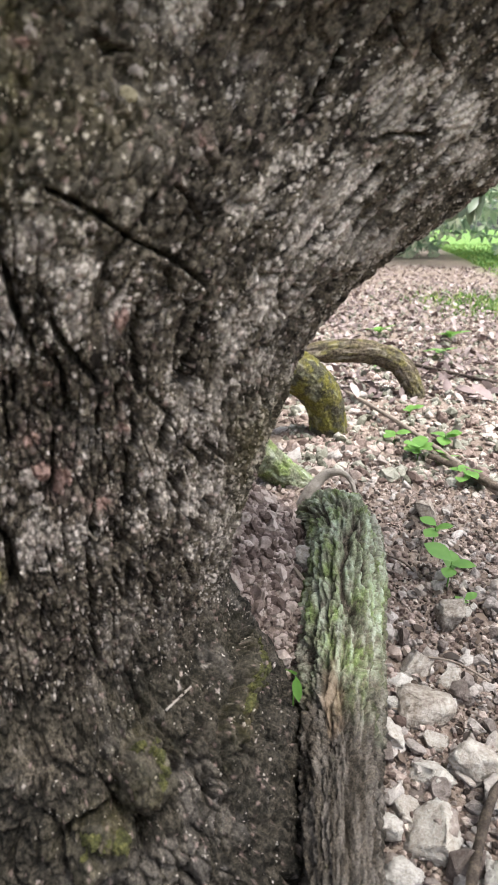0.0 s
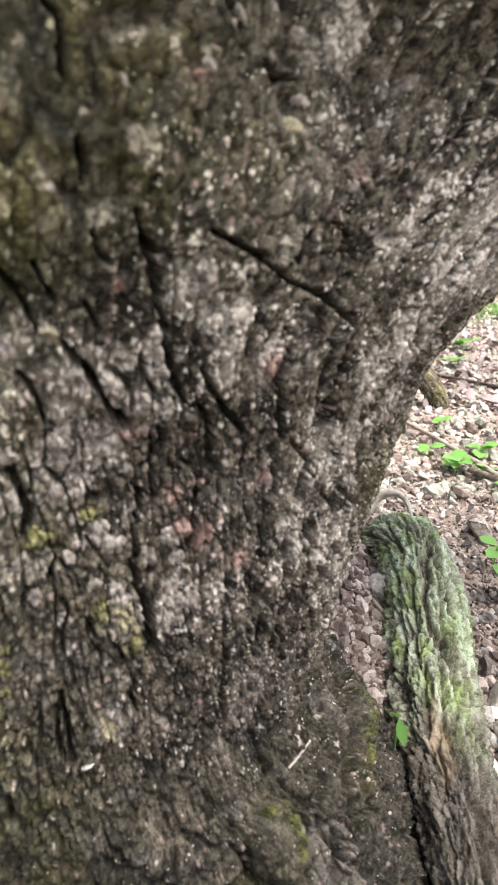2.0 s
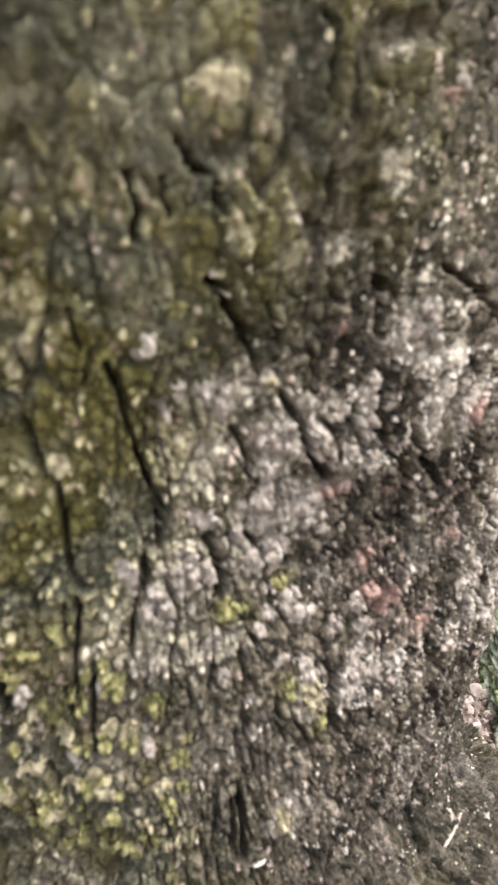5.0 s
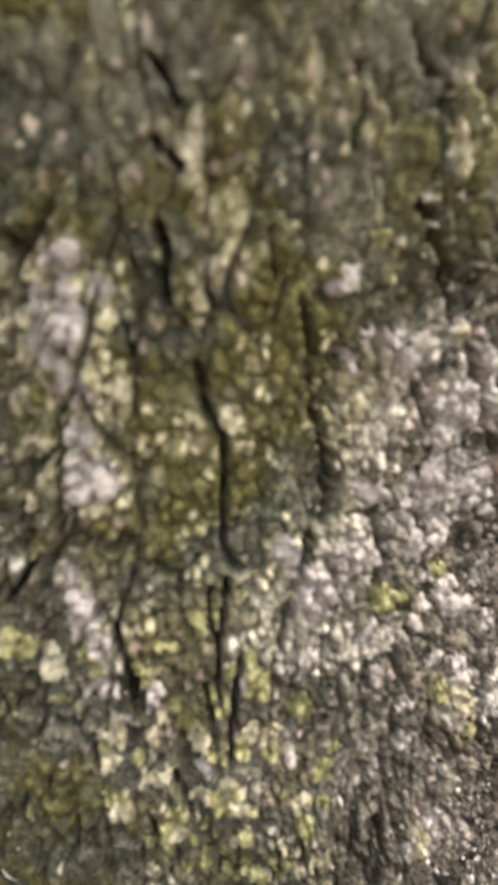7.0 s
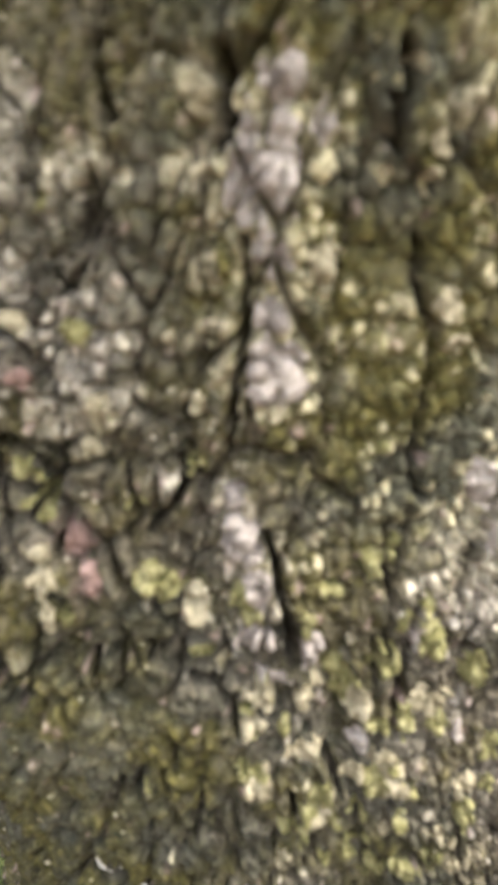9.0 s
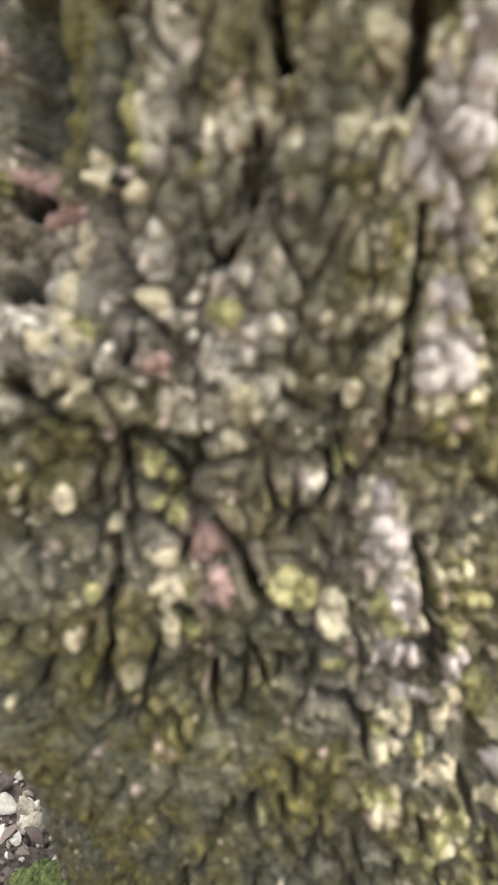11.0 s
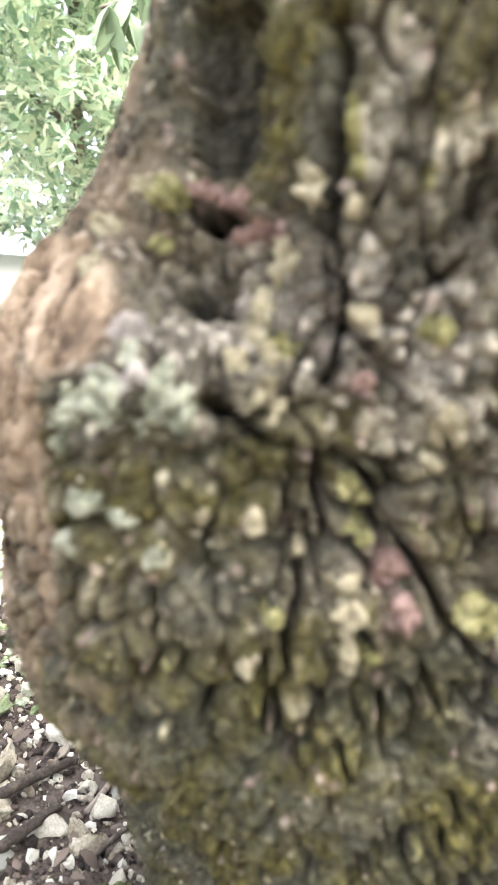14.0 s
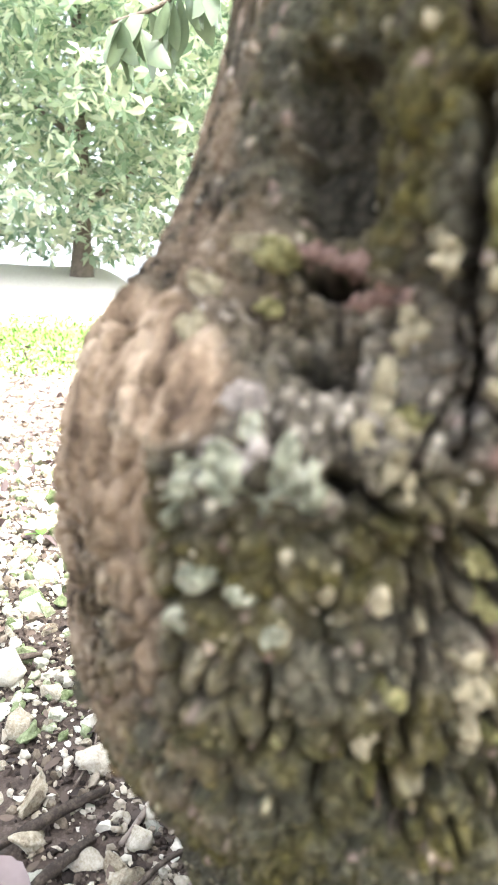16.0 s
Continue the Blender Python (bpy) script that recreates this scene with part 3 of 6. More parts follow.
crack([(-0.239, 0.32), (-0.241, 0.291), (-0.239, 0.265)], 0.0045, 0.0103)
crack([(-0.226, 0.429), (-0.229, 0.415)], 0.0027, 0.0076)
crack([(-0.224, 0.4), (-0.222, 0.389), (-0.228, 0.375), (-0.228, 0.358)], 0.0025, 0.0072)
crack([(-0.279, 0.254), (-0.279, 0.229)], 0.0039, 0.0093)
crack([(-0.182, 0.623), (-0.18, 0.612), (-0.175, 0.608)], 0.0020, 0.0065)
crack([(-0.191, 0.721), (-0.186, 0.714), (-0.186, 0.706), (-0.188, 0.693)], 0.0022, 0.0068)
crack([(-0.141, 0.736), (-0.139, 0.729)], 0.0035, 0.0088)
crack([(-0.109, 0.729), (-0.102, 0.72)], 0.0022, 0.0068)
crack([(-0.086, 0.705), (-0.073, 0.703), (-0.062, 0.699)], 0.0021, 0.0067)
crack([(-0.184, 0.667), (-0.181, 0.655), (-0.183, 0.645)], 0.0019, 0.0063)
crack([(-0.273, 0.537), (-0.27, 0.527), (-0.268, 0.514), (-0.266, 0.502)], 0.0030, 0.0080)
crack([(-0.276, 0.484), (-0.278, 0.463)], 0.0032, 0.0082)
crack([(-0.15, 0.651), (-0.153, 0.642)], 0.0017, 0.0061)
crack([(-0.158, 0.501), (-0.16, 0.482), (-0.159, 0.457)], 0.0021, 0.0067)
crack([(-0.131, 0.456), (-0.135, 0.425), (-0.14, 0.403)], 0.0023, 0.0069)
crack([(-0.114, 0.39), (-0.113, 0.372)], 0.0028, 0.0077)
crack([(-0.054, 0.409), (-0.052, 0.377)], 0.0026, 0.0074)
crack([(-0.022, 0.511), (-0.028, 0.487), (-0.03, 0.465)], 0.0024, 0.0072)
crack([(-0.008, 0.475), (-0.015, 0.449), (-0.022, 0.418)], 0.0026, 0.0074)
crack([(-0.101, 0.483), (-0.103, 0.454)], 0.0026, 0.0074)
crack([(-0.089, 0.489), (-0.09, 0.464)], 0.0023, 0.0069)
crack([(-0.153, 0.325), (-0.158, 0.295)], 0.0028, 0.0077)
crack([(-0.118, 0.357), (-0.121, 0.318)], 0.0028, 0.0078)
crack([(-0.077, 0.317), (-0.072, 0.266)], 0.0032, 0.0082)
crack([(-0.051, 0.324), (-0.045, 0.277)], 0.0028, 0.0077)
crack([(-0.036, 0.379), (-0.041, 0.352), (-0.041, 0.337)], 0.0055, 0.0117)
crack([(-0.078, 0.465), (-0.08, 0.437)], 0.0034, 0.0086)
crack([(-0.091, 0.339), (-0.094, 0.313), (-0.092, 0.294)], 0.0033, 0.0084)
crack([(-0.021, 0.431), (-0.026, 0.404)], 0.0048, 0.0107)
crack([(-0.137, 0.422), (-0.144, 0.405)], 0.0029, 0.0079)
crack([(-0.011, 0.476), (-0.018, 0.452), (-0.023, 0.421)], 0.0037, 0.0091)
crack([(-0.085, 0.708), (-0.08, 0.7), (-0.071, 0.7)], 0.0022, 0.0040)
crack([(-0.022, 0.647), (-0.018, 0.634)], 0.0023, 0.0069)
crack([(-0.046, 0.627), (-0.036, 0.616), (-0.03, 0.602)], 0.0023, 0.0069)
crack([(-0.055, 0.421), (-0.061, 0.391)], 0.0032, 0.0083)
crack([(-0.072, 0.55), (-0.075, 0.517), (-0.076, 0.483)], 0.0032, 0.0083)
crack([(0.105, 0.736), (0.112, 0.725), (0.116, 0.716)], 0.0022, 0.0040)
crack([(0.075, 0.713), (0.063, 0.694), (0.054, 0.677)], 0.0028, 0.0077)
crack([(0.134, 0.731), (0.148, 0.71)], 0.0025, 0.0072)
crack([(0.142, 0.667), (0.115, 0.667), (0.098, 0.661)], 0.0022, 0.0040)
crack([(0.173, 0.668), (0.148, 0.642), (0.118, 0.623)], 0.0032, 0.0083)
crack([(-0.054, 0.573), (-0.051, 0.557)], 0.0024, 0.0070)
crack([(0.108, 0.644), (0.071, 0.602), (0.044, 0.582)], 0.0031, 0.0081)
crack([(-0.118, 0.323), (-0.123, 0.279), (-0.115, 0.24)], 0.0028, 0.0077)
crack([(-0.322, 0.563), (-0.319, 0.552), (-0.317, 0.541), (-0.312, 0.535), (-0.313, 0.516), (-0.313, 0.496), (-0.313, 0.482), (-0.307, 0.471)], 0.0029, 0.0079)
crack([(-0.313, 0.469), (-0.314, 0.454), (-0.317, 0.435), (-0.317, 0.422), (-0.319, 0.405)], 0.0024, 0.0071)
crack([(-0.282, 0.587), (-0.278, 0.572), (-0.277, 0.557), (-0.274, 0.539), (-0.268, 0.524), (-0.264, 0.509)], 0.0026, 0.0074)
crack([(-0.269, 0.501), (-0.269, 0.49)], 0.0026, 0.0074)
crack([(-0.278, 0.488), (-0.279, 0.475), (-0.283, 0.461), (-0.287, 0.446), (-0.289, 0.428)], 0.0027, 0.0075)
crack([(-0.237, 0.622), (-0.231, 0.615), (-0.226, 0.602), (-0.219, 0.59), (-0.215, 0.575)], 0.0032, 0.0084)
crack([(-0.199, 0.562), (-0.189, 0.542), (-0.182, 0.523), (-0.173, 0.509)], 0.0049, 0.0109)
crack([(-0.242, 0.494), (-0.239, 0.478), (-0.237, 0.463), (-0.241, 0.445)], 0.0047, 0.0106)
crack([(-0.227, 0.549), (-0.222, 0.534), (-0.219, 0.518)], 0.0029, 0.0078)
crack([(-0.153, 0.507), (-0.154, 0.487)], 0.0030, 0.0080)
crack([(-0.167, 0.465), (-0.17, 0.449), (-0.175, 0.429), (-0.179, 0.413), (-0.177, 0.397)], 0.0031, 0.0082)
crack([(-0.332, 0.612), (-0.331, 0.603), (-0.33, 0.592)], 0.0025, 0.0072)
crack([(-0.247, 0.673), (-0.24, 0.662), (-0.234, 0.661)], 0.0028, 0.0077)
crack([(-0.233, 0.658), (-0.231, 0.648)], 0.0021, 0.0066)
crack([(-0.266, 0.661), (-0.263, 0.648), (-0.265, 0.638)], 0.0024, 0.0070)
crack([(-0.253, 0.66), (-0.251, 0.647)], 0.0016, 0.0059)
crack([(-0.356, 0.426), (-0.354, 0.405)], 0.0033, 0.0084)
crack([(-0.235, 0.328), (-0.233, 0.303), (-0.234, 0.268)], 0.0051, 0.0111)
crack([(-0.233, 0.632), (-0.234, 0.625)], 0.0020, 0.0064)
crack([(-0.331, 0.66), (-0.324, 0.648)], 0.0016, 0.0060)
crack([(-0.333, 0.639), (-0.324, 0.631)], 0.0017, 0.0061)
crack([(-0.192, 0.319), (-0.185, 0.294)], 0.0033, 0.0085)
crack([(-0.211, 0.383), (-0.207, 0.369)], 0.0031, 0.0081)
crack([(-0.307, 0.428), (-0.312, 0.402), (-0.314, 0.37)], 0.0022, 0.0069)
crack([(-0.294, 0.611), (-0.292, 0.594)], 0.0015, 0.0057)
crack([(-0.19, 0.588), (-0.181, 0.567)], 0.0018, 0.0062)
crack([(-0.211, 0.608), (-0.203, 0.589)], 0.0017, 0.0060)
crack([(-0.383, 0.611), (-0.382, 0.599), (-0.384, 0.588)], 0.0038, 0.0092)
crack([(-0.417, 0.616), (-0.417, 0.607), (-0.414, 0.596)], 0.0032, 0.0083)
crack([(-0.421, 0.582), (-0.422, 0.572), (-0.423, 0.561)], 0.0020, 0.0066)
crack([(-0.377, 0.563), (-0.376, 0.554), (-0.375, 0.54), (-0.378, 0.523), (-0.38, 0.509), (-0.38, 0.493)], 0.0026, 0.0073)
crack([(-0.397, 0.488), (-0.395, 0.48), (-0.4, 0.471), (-0.409, 0.459)], 0.0024, 0.0071)
crack([(-0.368, 0.462), (-0.362, 0.45), (-0.359, 0.432), (-0.358, 0.415), (-0.356, 0.402)], 0.0026, 0.0073)
crack([(-0.427, 0.457), (-0.423, 0.449), (-0.416, 0.439)], 0.0025, 0.0073)
crack([(-0.341, 0.364), (-0.333, 0.34)], 0.0024, 0.0071)
crack([(-0.312, 0.352), (-0.294, 0.341)], 0.0024, 0.0071)
crack([(-0.353, 0.341), (-0.35, 0.325)], 0.0024, 0.0071)
crack([(-0.379, 0.391), (-0.377, 0.372)], 0.0020, 0.0066)
crack([(-0.321, 0.461), (-0.321, 0.444), (-0.318, 0.432)], 0.0019, 0.0064)
crack([(-0.334, 0.599), (-0.33, 0.588)], 0.0016, 0.0059)
crack([(-0.346, 0.579), (-0.345, 0.567)], 0.0014, 0.0055)
crack([(-0.403, 0.426), (-0.397, 0.415)], 0.0017, 0.0061)
crack([(-0.449, 0.39), (-0.444, 0.372)], 0.0018, 0.0062)
crack([(-0.405, 0.367), (-0.402, 0.351)], 0.0019, 0.0063)
crack([(-0.462, 0.417), (-0.455, 0.403)], 0.0018, 0.0061)
crack([(-0.421, 0.419), (-0.415, 0.404)], 0.0018, 0.0061)
crack([(-0.324, 0.415), (-0.321, 0.393)], 0.0018, 0.0062)
crack([(-0.458, 0.616), (-0.457, 0.602), (-0.459, 0.588), (-0.459, 0.574), (-0.461, 0.567)], 0.0037, 0.0091)
crack([(-0.457, 0.547), (-0.456, 0.534), (-0.457, 0.524), (-0.459, 0.52)], 0.0028, 0.0077)
crack([(-0.418, 0.609), (-0.415, 0.598)], 0.0028, 0.0078)
crack([(-0.425, 0.577), (-0.425, 0.569), (-0.426, 0.56)], 0.0021, 0.0067)
crack([(-0.428, 0.552), (-0.43, 0.546)], 0.0019, 0.0064)
crack([(-0.487, 0.511), (-0.483, 0.505), (-0.475, 0.501), (-0.468, 0.498), (-0.46, 0.495), (-0.45, 0.491), (-0.444, 0.485), (-0.44, 0.481)], 0.0024, 0.0071)
crack([(-0.46, 0.493), (-0.461, 0.482), (-0.458, 0.472), (-0.448, 0.465), (-0.443, 0.459), (-0.443, 0.45)], 0.0022, 0.0067)
crack([(-0.428, 0.462), (-0.423, 0.45), (-0.415, 0.437), (-0.407, 0.428), (-0.401, 0.422), (-0.393, 0.416)], 0.0027, 0.0075)
crack([(-0.466, 0.459), (-0.465, 0.45), (-0.469, 0.437), (-0.468, 0.423), (-0.472, 0.411), (-0.471, 0.393), (-0.465, 0.38), (-0.46, 0.37)], 0.0024, 0.0070)
crack([(-0.51, 0.442), (-0.512, 0.428)], 0.0019, 0.0064)
crack([(-0.446, 0.439), (-0.441, 0.43)], 0.0019, 0.0064)
crack([(-0.435, 0.403), (-0.433, 0.387)], 0.0024, 0.0071)
crack([(-0.41, 0.415), (-0.411, 0.406)], 0.0018, 0.0062)
crack([(-0.397, 0.48), (-0.403, 0.468), (-0.406, 0.462)], 0.0018, 0.0062)
crack([(-0.449, 0.365), (-0.449, 0.35)], 0.0019, 0.0064)
crack([(-0.408, 0.351), (-0.406, 0.337)], 0.0019, 0.0064)
crack([(-0.385, 0.398), (-0.382, 0.386)], 0.0018, 0.0062)
crack([(-0.491, 0.547), (-0.491, 0.536)], 0.0047, 0.0050)
crack([(-0.504, 0.573), (-0.494, 0.566)], 0.0035, 0.0035)
crack([(-0.43, 0.417), (-0.423, 0.405)], 0.0018, 0.0062)
crack([(-0.511, 0.45), (-0.51, 0.438), (-0.51, 0.426)], 0.0018, 0.0062)
crack([(-0.471, 0.439), (-0.469, 0.426)], 0.0018, 0.0062)
crack([(-0.465, 0.48), (-0.463, 0.47), (-0.451, 0.465)], 0.0020, 0.0066)
crack([(-0.538, 0.517), (-0.536, 0.508), (-0.541, 0.494)], 0.0032, 0.0083)
crack([(-0.481, 0.41), (-0.476, 0.392)], 0.0019, 0.0064)
crack([(-0.526, 0.45), (-0.531, 0.434)], 0.0017, 0.0060)
crack([(-0.4945, 0.633), (-0.495, 0.612), (-0.495, 0.592)], 0.0150, 0.0070)
crack([(-0.461, 0.567), (-0.459, 0.558), (-0.457, 0.547)], 0.0036, 0.0088)
crack([(-0.501, 0.569), (-0.497, 0.569), (-0.492, 0.569)], 0.0054, 0.0140)
crack([(-0.502, 0.544), (-0.496, 0.541), (-0.49, 0.541)], 0.0060, 0.0140)
crack([(-0.493, 0.514), (-0.489, 0.508)], 0.0039, 0.0120)

# where the bark breaks into knobs instead of long plates
KNOBBY = smooth(-0.36, -0.44, X + 0.25 * (Z - 0.45)) * smooth(0.53, 0.46, Z) * (Z > 0.1)
FOOT = smooth(0.24, 0.15, Z)
LEFT = smooth(-0.18, -0.30, X)
KNOBBY *= 1 - 0.65 * smooth(1.15, 0.8, np.hypot((X + 0.59) / 0.046, (Z - 0.465) / 0.092))
KNOBBY = np.maximum(KNOBBY, 0.95 * FOOT)
TOP = smooth(0.56, 0.68, Z)
UPPER_LEFT = smooth(-0.36, -0.42, X) * smooth(0.50, 0.56, Z)
LIMB = smooth(0.02, 0.10, X - 0.5 * (0.5 - Z)) * smooth(0.42, 0.52, Z)


def dome(f, r):
    return np.sqrt(np.clip(1 - (f / r) ** 2, 0, 1))


def coarse_relief():
    """Lumps, plates, furrows and cracks; also how far each place lies inside a rift."""
    wu = U + 0.008 * fractal(U / 0.05, Z / 0.09, 3) + 0.003 * fractal(U / 0.014, Z / 0.03, 7)
    wz = Z + 0.02 * fractal(U / 0.05, Z / 0.07, 11)
    d = 0.004 * fractal(U / 0.10, Z / 0.28, 20, 2) + 0.0026 * fractal(U / 0.035, Z / 0.11, 24, 2) * (1 - 0.6 * TOP)
    rift = np.zeros_like(d)
    # broad flat plates with narrow seams, many of them closed, and smaller flakes on them
    for wide, tall, deep, step, seed, open_to in ((0.0150, 0.060, 0.0095, 0.0055, 30, 0.58), (0.0080, 0.028, 0.0050, 0.0034, 33, 0.4)):
        f1, f2, who = cells(wu / wide, wz / tall, seed)
        strong = np.clip(open_to + 1.3 * fractal(U / 0.04, Z / 0.06, seed + 30, 2), 0.06, 1) * (1 - 0.8 * KNOBBY) * (1 - 0.45 * TOP) * (1 - 0.1 * LEFT)
        seam = (1 - smooth(0.015, 0.11, f2 - f1)) * strong
        d += -deep * seam + step * (who - 0.5) * (1 - 0.5 * KNOBBY) * (1 - 0.4 * TOP)
        rift = np.maximum(rift, seam)
    # furrows that wind upwards
    for wide, tall, deep, seed, edge in ((0.030, 0.17, 0.009, 140, 0.08), (0.016, 0.10, 0.0075, 150, 0.10)):
        valley = np.abs(fractal(wu / wide, wz / tall, seed, 2))
        part_of = np.clip(0.35 + 1.2 * fractal(U / 0.06, Z / 0.07, seed + 5, 2), 0.0, 1) * (1 - 0.85 * KNOBBY) * (0.55 + 0.45 * smooth(0.20, 0.45, Z)) * (1 + 0.5 * UPPER_LEFT) * (1 - 0.6 * LEFT * (1 - UPPER_LEFT))
        line = (1 - smooth(0.012, edge, valley)) * part_of
        d -= line * deep
        rift = np.maximum(rift, line)
    # thin ribs on the upper stem
    thread = np.abs(fractal((U + 0.003 * fractal(U / 0.03, Z / 0.06, 168)) / 0.009, Z / 0.07, 163, 2))
    line = TOP * (1 - LIMB) * (1 - smooth(0.03, 0.22, thread)) * np.clip(0.5 + 0.9 * fractal(U / 0.03, Z / 0.05, 161, 2), 0, 1)
    d -= line * 0.008
    rift = np.maximum(rift, line)
    # ridges that sweep from the foot into the limb
    streak = np.abs(fractal((U + 0.004 * fractal(U / 0.05, Z / 0.12, 167) + 0.0015 * fractal(U / 0.008, Z / 0.02, 169)) / 0.014, wz / 0.13, 166, 2))
    RIDGED = np.maximum(LIMB, 0.75 * smooth(-0.13, -0.05, X) * smooth(0.16, 0.3, Z) * smooth(0.62, 0.5, Z))
    line = RIDGED * (1 - smooth(0.03, 0.16, streak)) * np.clip(0.6 + 0.9 * fractal(U / 0.02, Z / 0.04, 165, 2), 0.1, 1)
    d += RIDGED * 0.003 * smooth(0.15, 0.6, streak) - 0.008 * line
    rift = np.maximum(rift, line)
    d *= 1 - 0.4 * TOP * (1 - LIMB)
    # deep cracks
    wob_x = X + 0.0016 * fractal(X / 0.011, Z / 0.011, 70) + 0.0008 * fractal(X / 0.004, Z / 0.004, 72, 2)
    wob_z = Z + 0.0020 * fractal(X / 0.016, Z / 0.016, 74)
    ragged = np.maximum(0.45, 0.9 + 0.6 * fractal(X / 0.006, Z / 0.008, 76, 2))
    for points, width, depth in CRACKS:
        xs, zs = [p[0] for p in points], [p[1] for p in points]
        box = (Y < 0.68) & (X > min(xs) - 0.03) & (X < max(xs) + 0.03) & (Z > min(zs) - 0.03) & (Z < max(zs) + 0.03)
        dist = line_distance(wob_x[box], wob_z[box], points) * ragged[box]
        half = 0.46 * width + 0.0003
        line = 1 - smooth(0.55, 1.08, dist / half)
        d[box] -= (1.65 * depth + 0.003) * line - 0.0016 * np.exp(-((dist / half - 2.4) / 1.1) ** 2)
        rift[box] = np.maximum(rift[box], line)
    # small slanting plates low down
    low = LEFT * smooth(0.405, 0.36, Z + 0.5 * np.maximum(0, X + 0.40)) * (1 - FOOT)
    p1, p2, pwho = cells((0.75 * X + 0.66 * Z + 0.003 * fractal(U / 0.02, Z / 0.02, 232)) / 0.0095, (0.66 * X - 0.75 * Z + 0.003 * fractal(U / 0.02, Z / 0.02, 234)) / 0.019, 236)
    slit = (1 - smooth(0.03, 0.16, p2 - p1)) * np.clip(0.6 + 1.2 * fractal(U / 0.03, Z / 0.03, 238, 2), 0.1, 1) * low
    d += -0.0075 * slit + 0.0045 * (pwho - 0.5) * low
    rift = np.maximum(rift, slit)
    # knobs as broad as a thumb, flatter towards the foot
    warp = np.stack([0.002 * fractal(U / 0.012, Z / 0.012, s, 2) for s in (170, 174, 178)], -1)
    b1, b2, bwho = cells3((BASE + 2.0 * warp) / [0.0175, 0.0175, 0.0205], 42)
    gap = (1 - smooth(0.03, 0.17, b2 - b1)) * np.clip(0.55 + 1.0 * fractal(U / 0.04, Z / 0.04, 46, 2), 0.1, 1)
    flat = (0.5 + 0.5 * smooth(0.30, 0.42, Z)) * (1 - 0.4 * FOOT)
    d += FOOT * (0.010 * fractal(U / 0.045, Z / 0.03, 220) - 0.012 * (1 - smooth(0.02, 0.14, np.abs(fractal(U / 0.03, Z / 0.05, 224, 2)))) + 0.005 * fractal(U / 0.008, Z / 0.010, 226, 2))
    for kx, kz, kw, kh, out in ((-0.089, 0.150, 0.019, 0.030, 0.026), (-0.122, 0.114, 0.030, 0.022, 0.032), (-0.112, 0.164, 0.010, 0.010, 0.014), (-0.004, 0.146, 0.022, 0.018, 0.014), (-0.055, 0.120, 0.016, 0.024, 0.012)):
        near = np.hypot((X - kx + 0.004 * fractal(U / 0.012, Z / 0.012, 228, 2)) / kw, (Z - kz + 0.004 * fractal(U / 0.012, Z / 0.012, 229, 2)) / kh)
        d += (Y < 0.66) * (out * dome(np.clip(near, 0, 1), 1.0) ** 0.8 - 0.45 * out * np.exp(-((near - 1.15) / 0.16) ** 2))
    d += KNOBBY * flat * ((dome(b1, 0.95) - 0.6) * 0.009 - gap * 0.020 + 0.008 * (bwho - 0.5))
    rift = np.maximum(rift, KNOBBY * gap)
    return d, rift, warp, low, RIDGED * smooth(0.18, 0.5, streak), RIDGED, b1, bwho


COARSE, RIFT, WARP, LOW, RIDGE_TOPS, RIDGED, B1, B_WHO = coarse_relief()
SKIN = BASE + NORMAL * COARSE[..., None]
SKIN_N = spread(surface_normals(SKIN) + 0.6 * NORMAL, 1)


def fine_relief():
    """Nodules, scales and grains, of one size wherever they sit."""
    k1, k2, kwho = cells3((SKIN + WARP) / [0.0078, 0.0078, 0.0105], 38)
    g1, _, gwho = cells3((SKIN + 0.5 * WARP) / [0.0040, 0.0040, 0.0050], 50)
    size = (0.0017 + 0.0013 * LEFT) * (1 - 0.7 * TOP * (1 - LIMB) * (1 - 0.7 * LEFT)) * (1 - 0.5 * RIFT) * (1 - 0.45 * UPPER_LEFT) * (1 - 0.6 * RIDGED) * (1 - 0.35 * KNOBBY)
    d = (dome(k1, 0.85) - 0.6) * size * (0.5 + 0.9 * kwho) - (1 - smooth(0.02, 0.2, k2 - k1)) * (0.0020 + 0.0014 * LEFT * (1 - LOW)) * (1 - RIFT) * (1 - 0.75 * TOP * (1 - LIMB)) * (1 - 0.65 * RIDGED) * (1 - 0.4 * KNOBBY)
    d += (dome(g1, 0.8) - 0.6) * (0.0015 - 0.0006 * LEFT) * (0.4 + 0.9 * gwho) * (1 - 0.4 * RIFT) * (1 - 0.3 * RIDGED)
    # long thin scales
    s1, s2, swho = cells((U + 0.003 * fractal(U / 0.012, Z / 0.03, 56)) / 0.0065, (Z + 0.006 * fractal(U / 0.02, Z / 0.02, 58)) / 0.021, 64)
    d += (-(1 - smooth(0.02, 0.16, s2 - s1)) * 0.0036 + 0.0026 * (swho - 0.5)) * (1 - 0.8 * KNOBBY) * (1 - RIFT) * (1 - 0.6 * LEFT * (1 - TOP)) * (1 - 0.4 * RIDGED)
    return d, k1, kwho, g1, gwho


FINE, K1, K_WHO, G1, G_WHO = fine_relief()
FLECK = fractal(U / 0.03, Z / 0.045, 94)

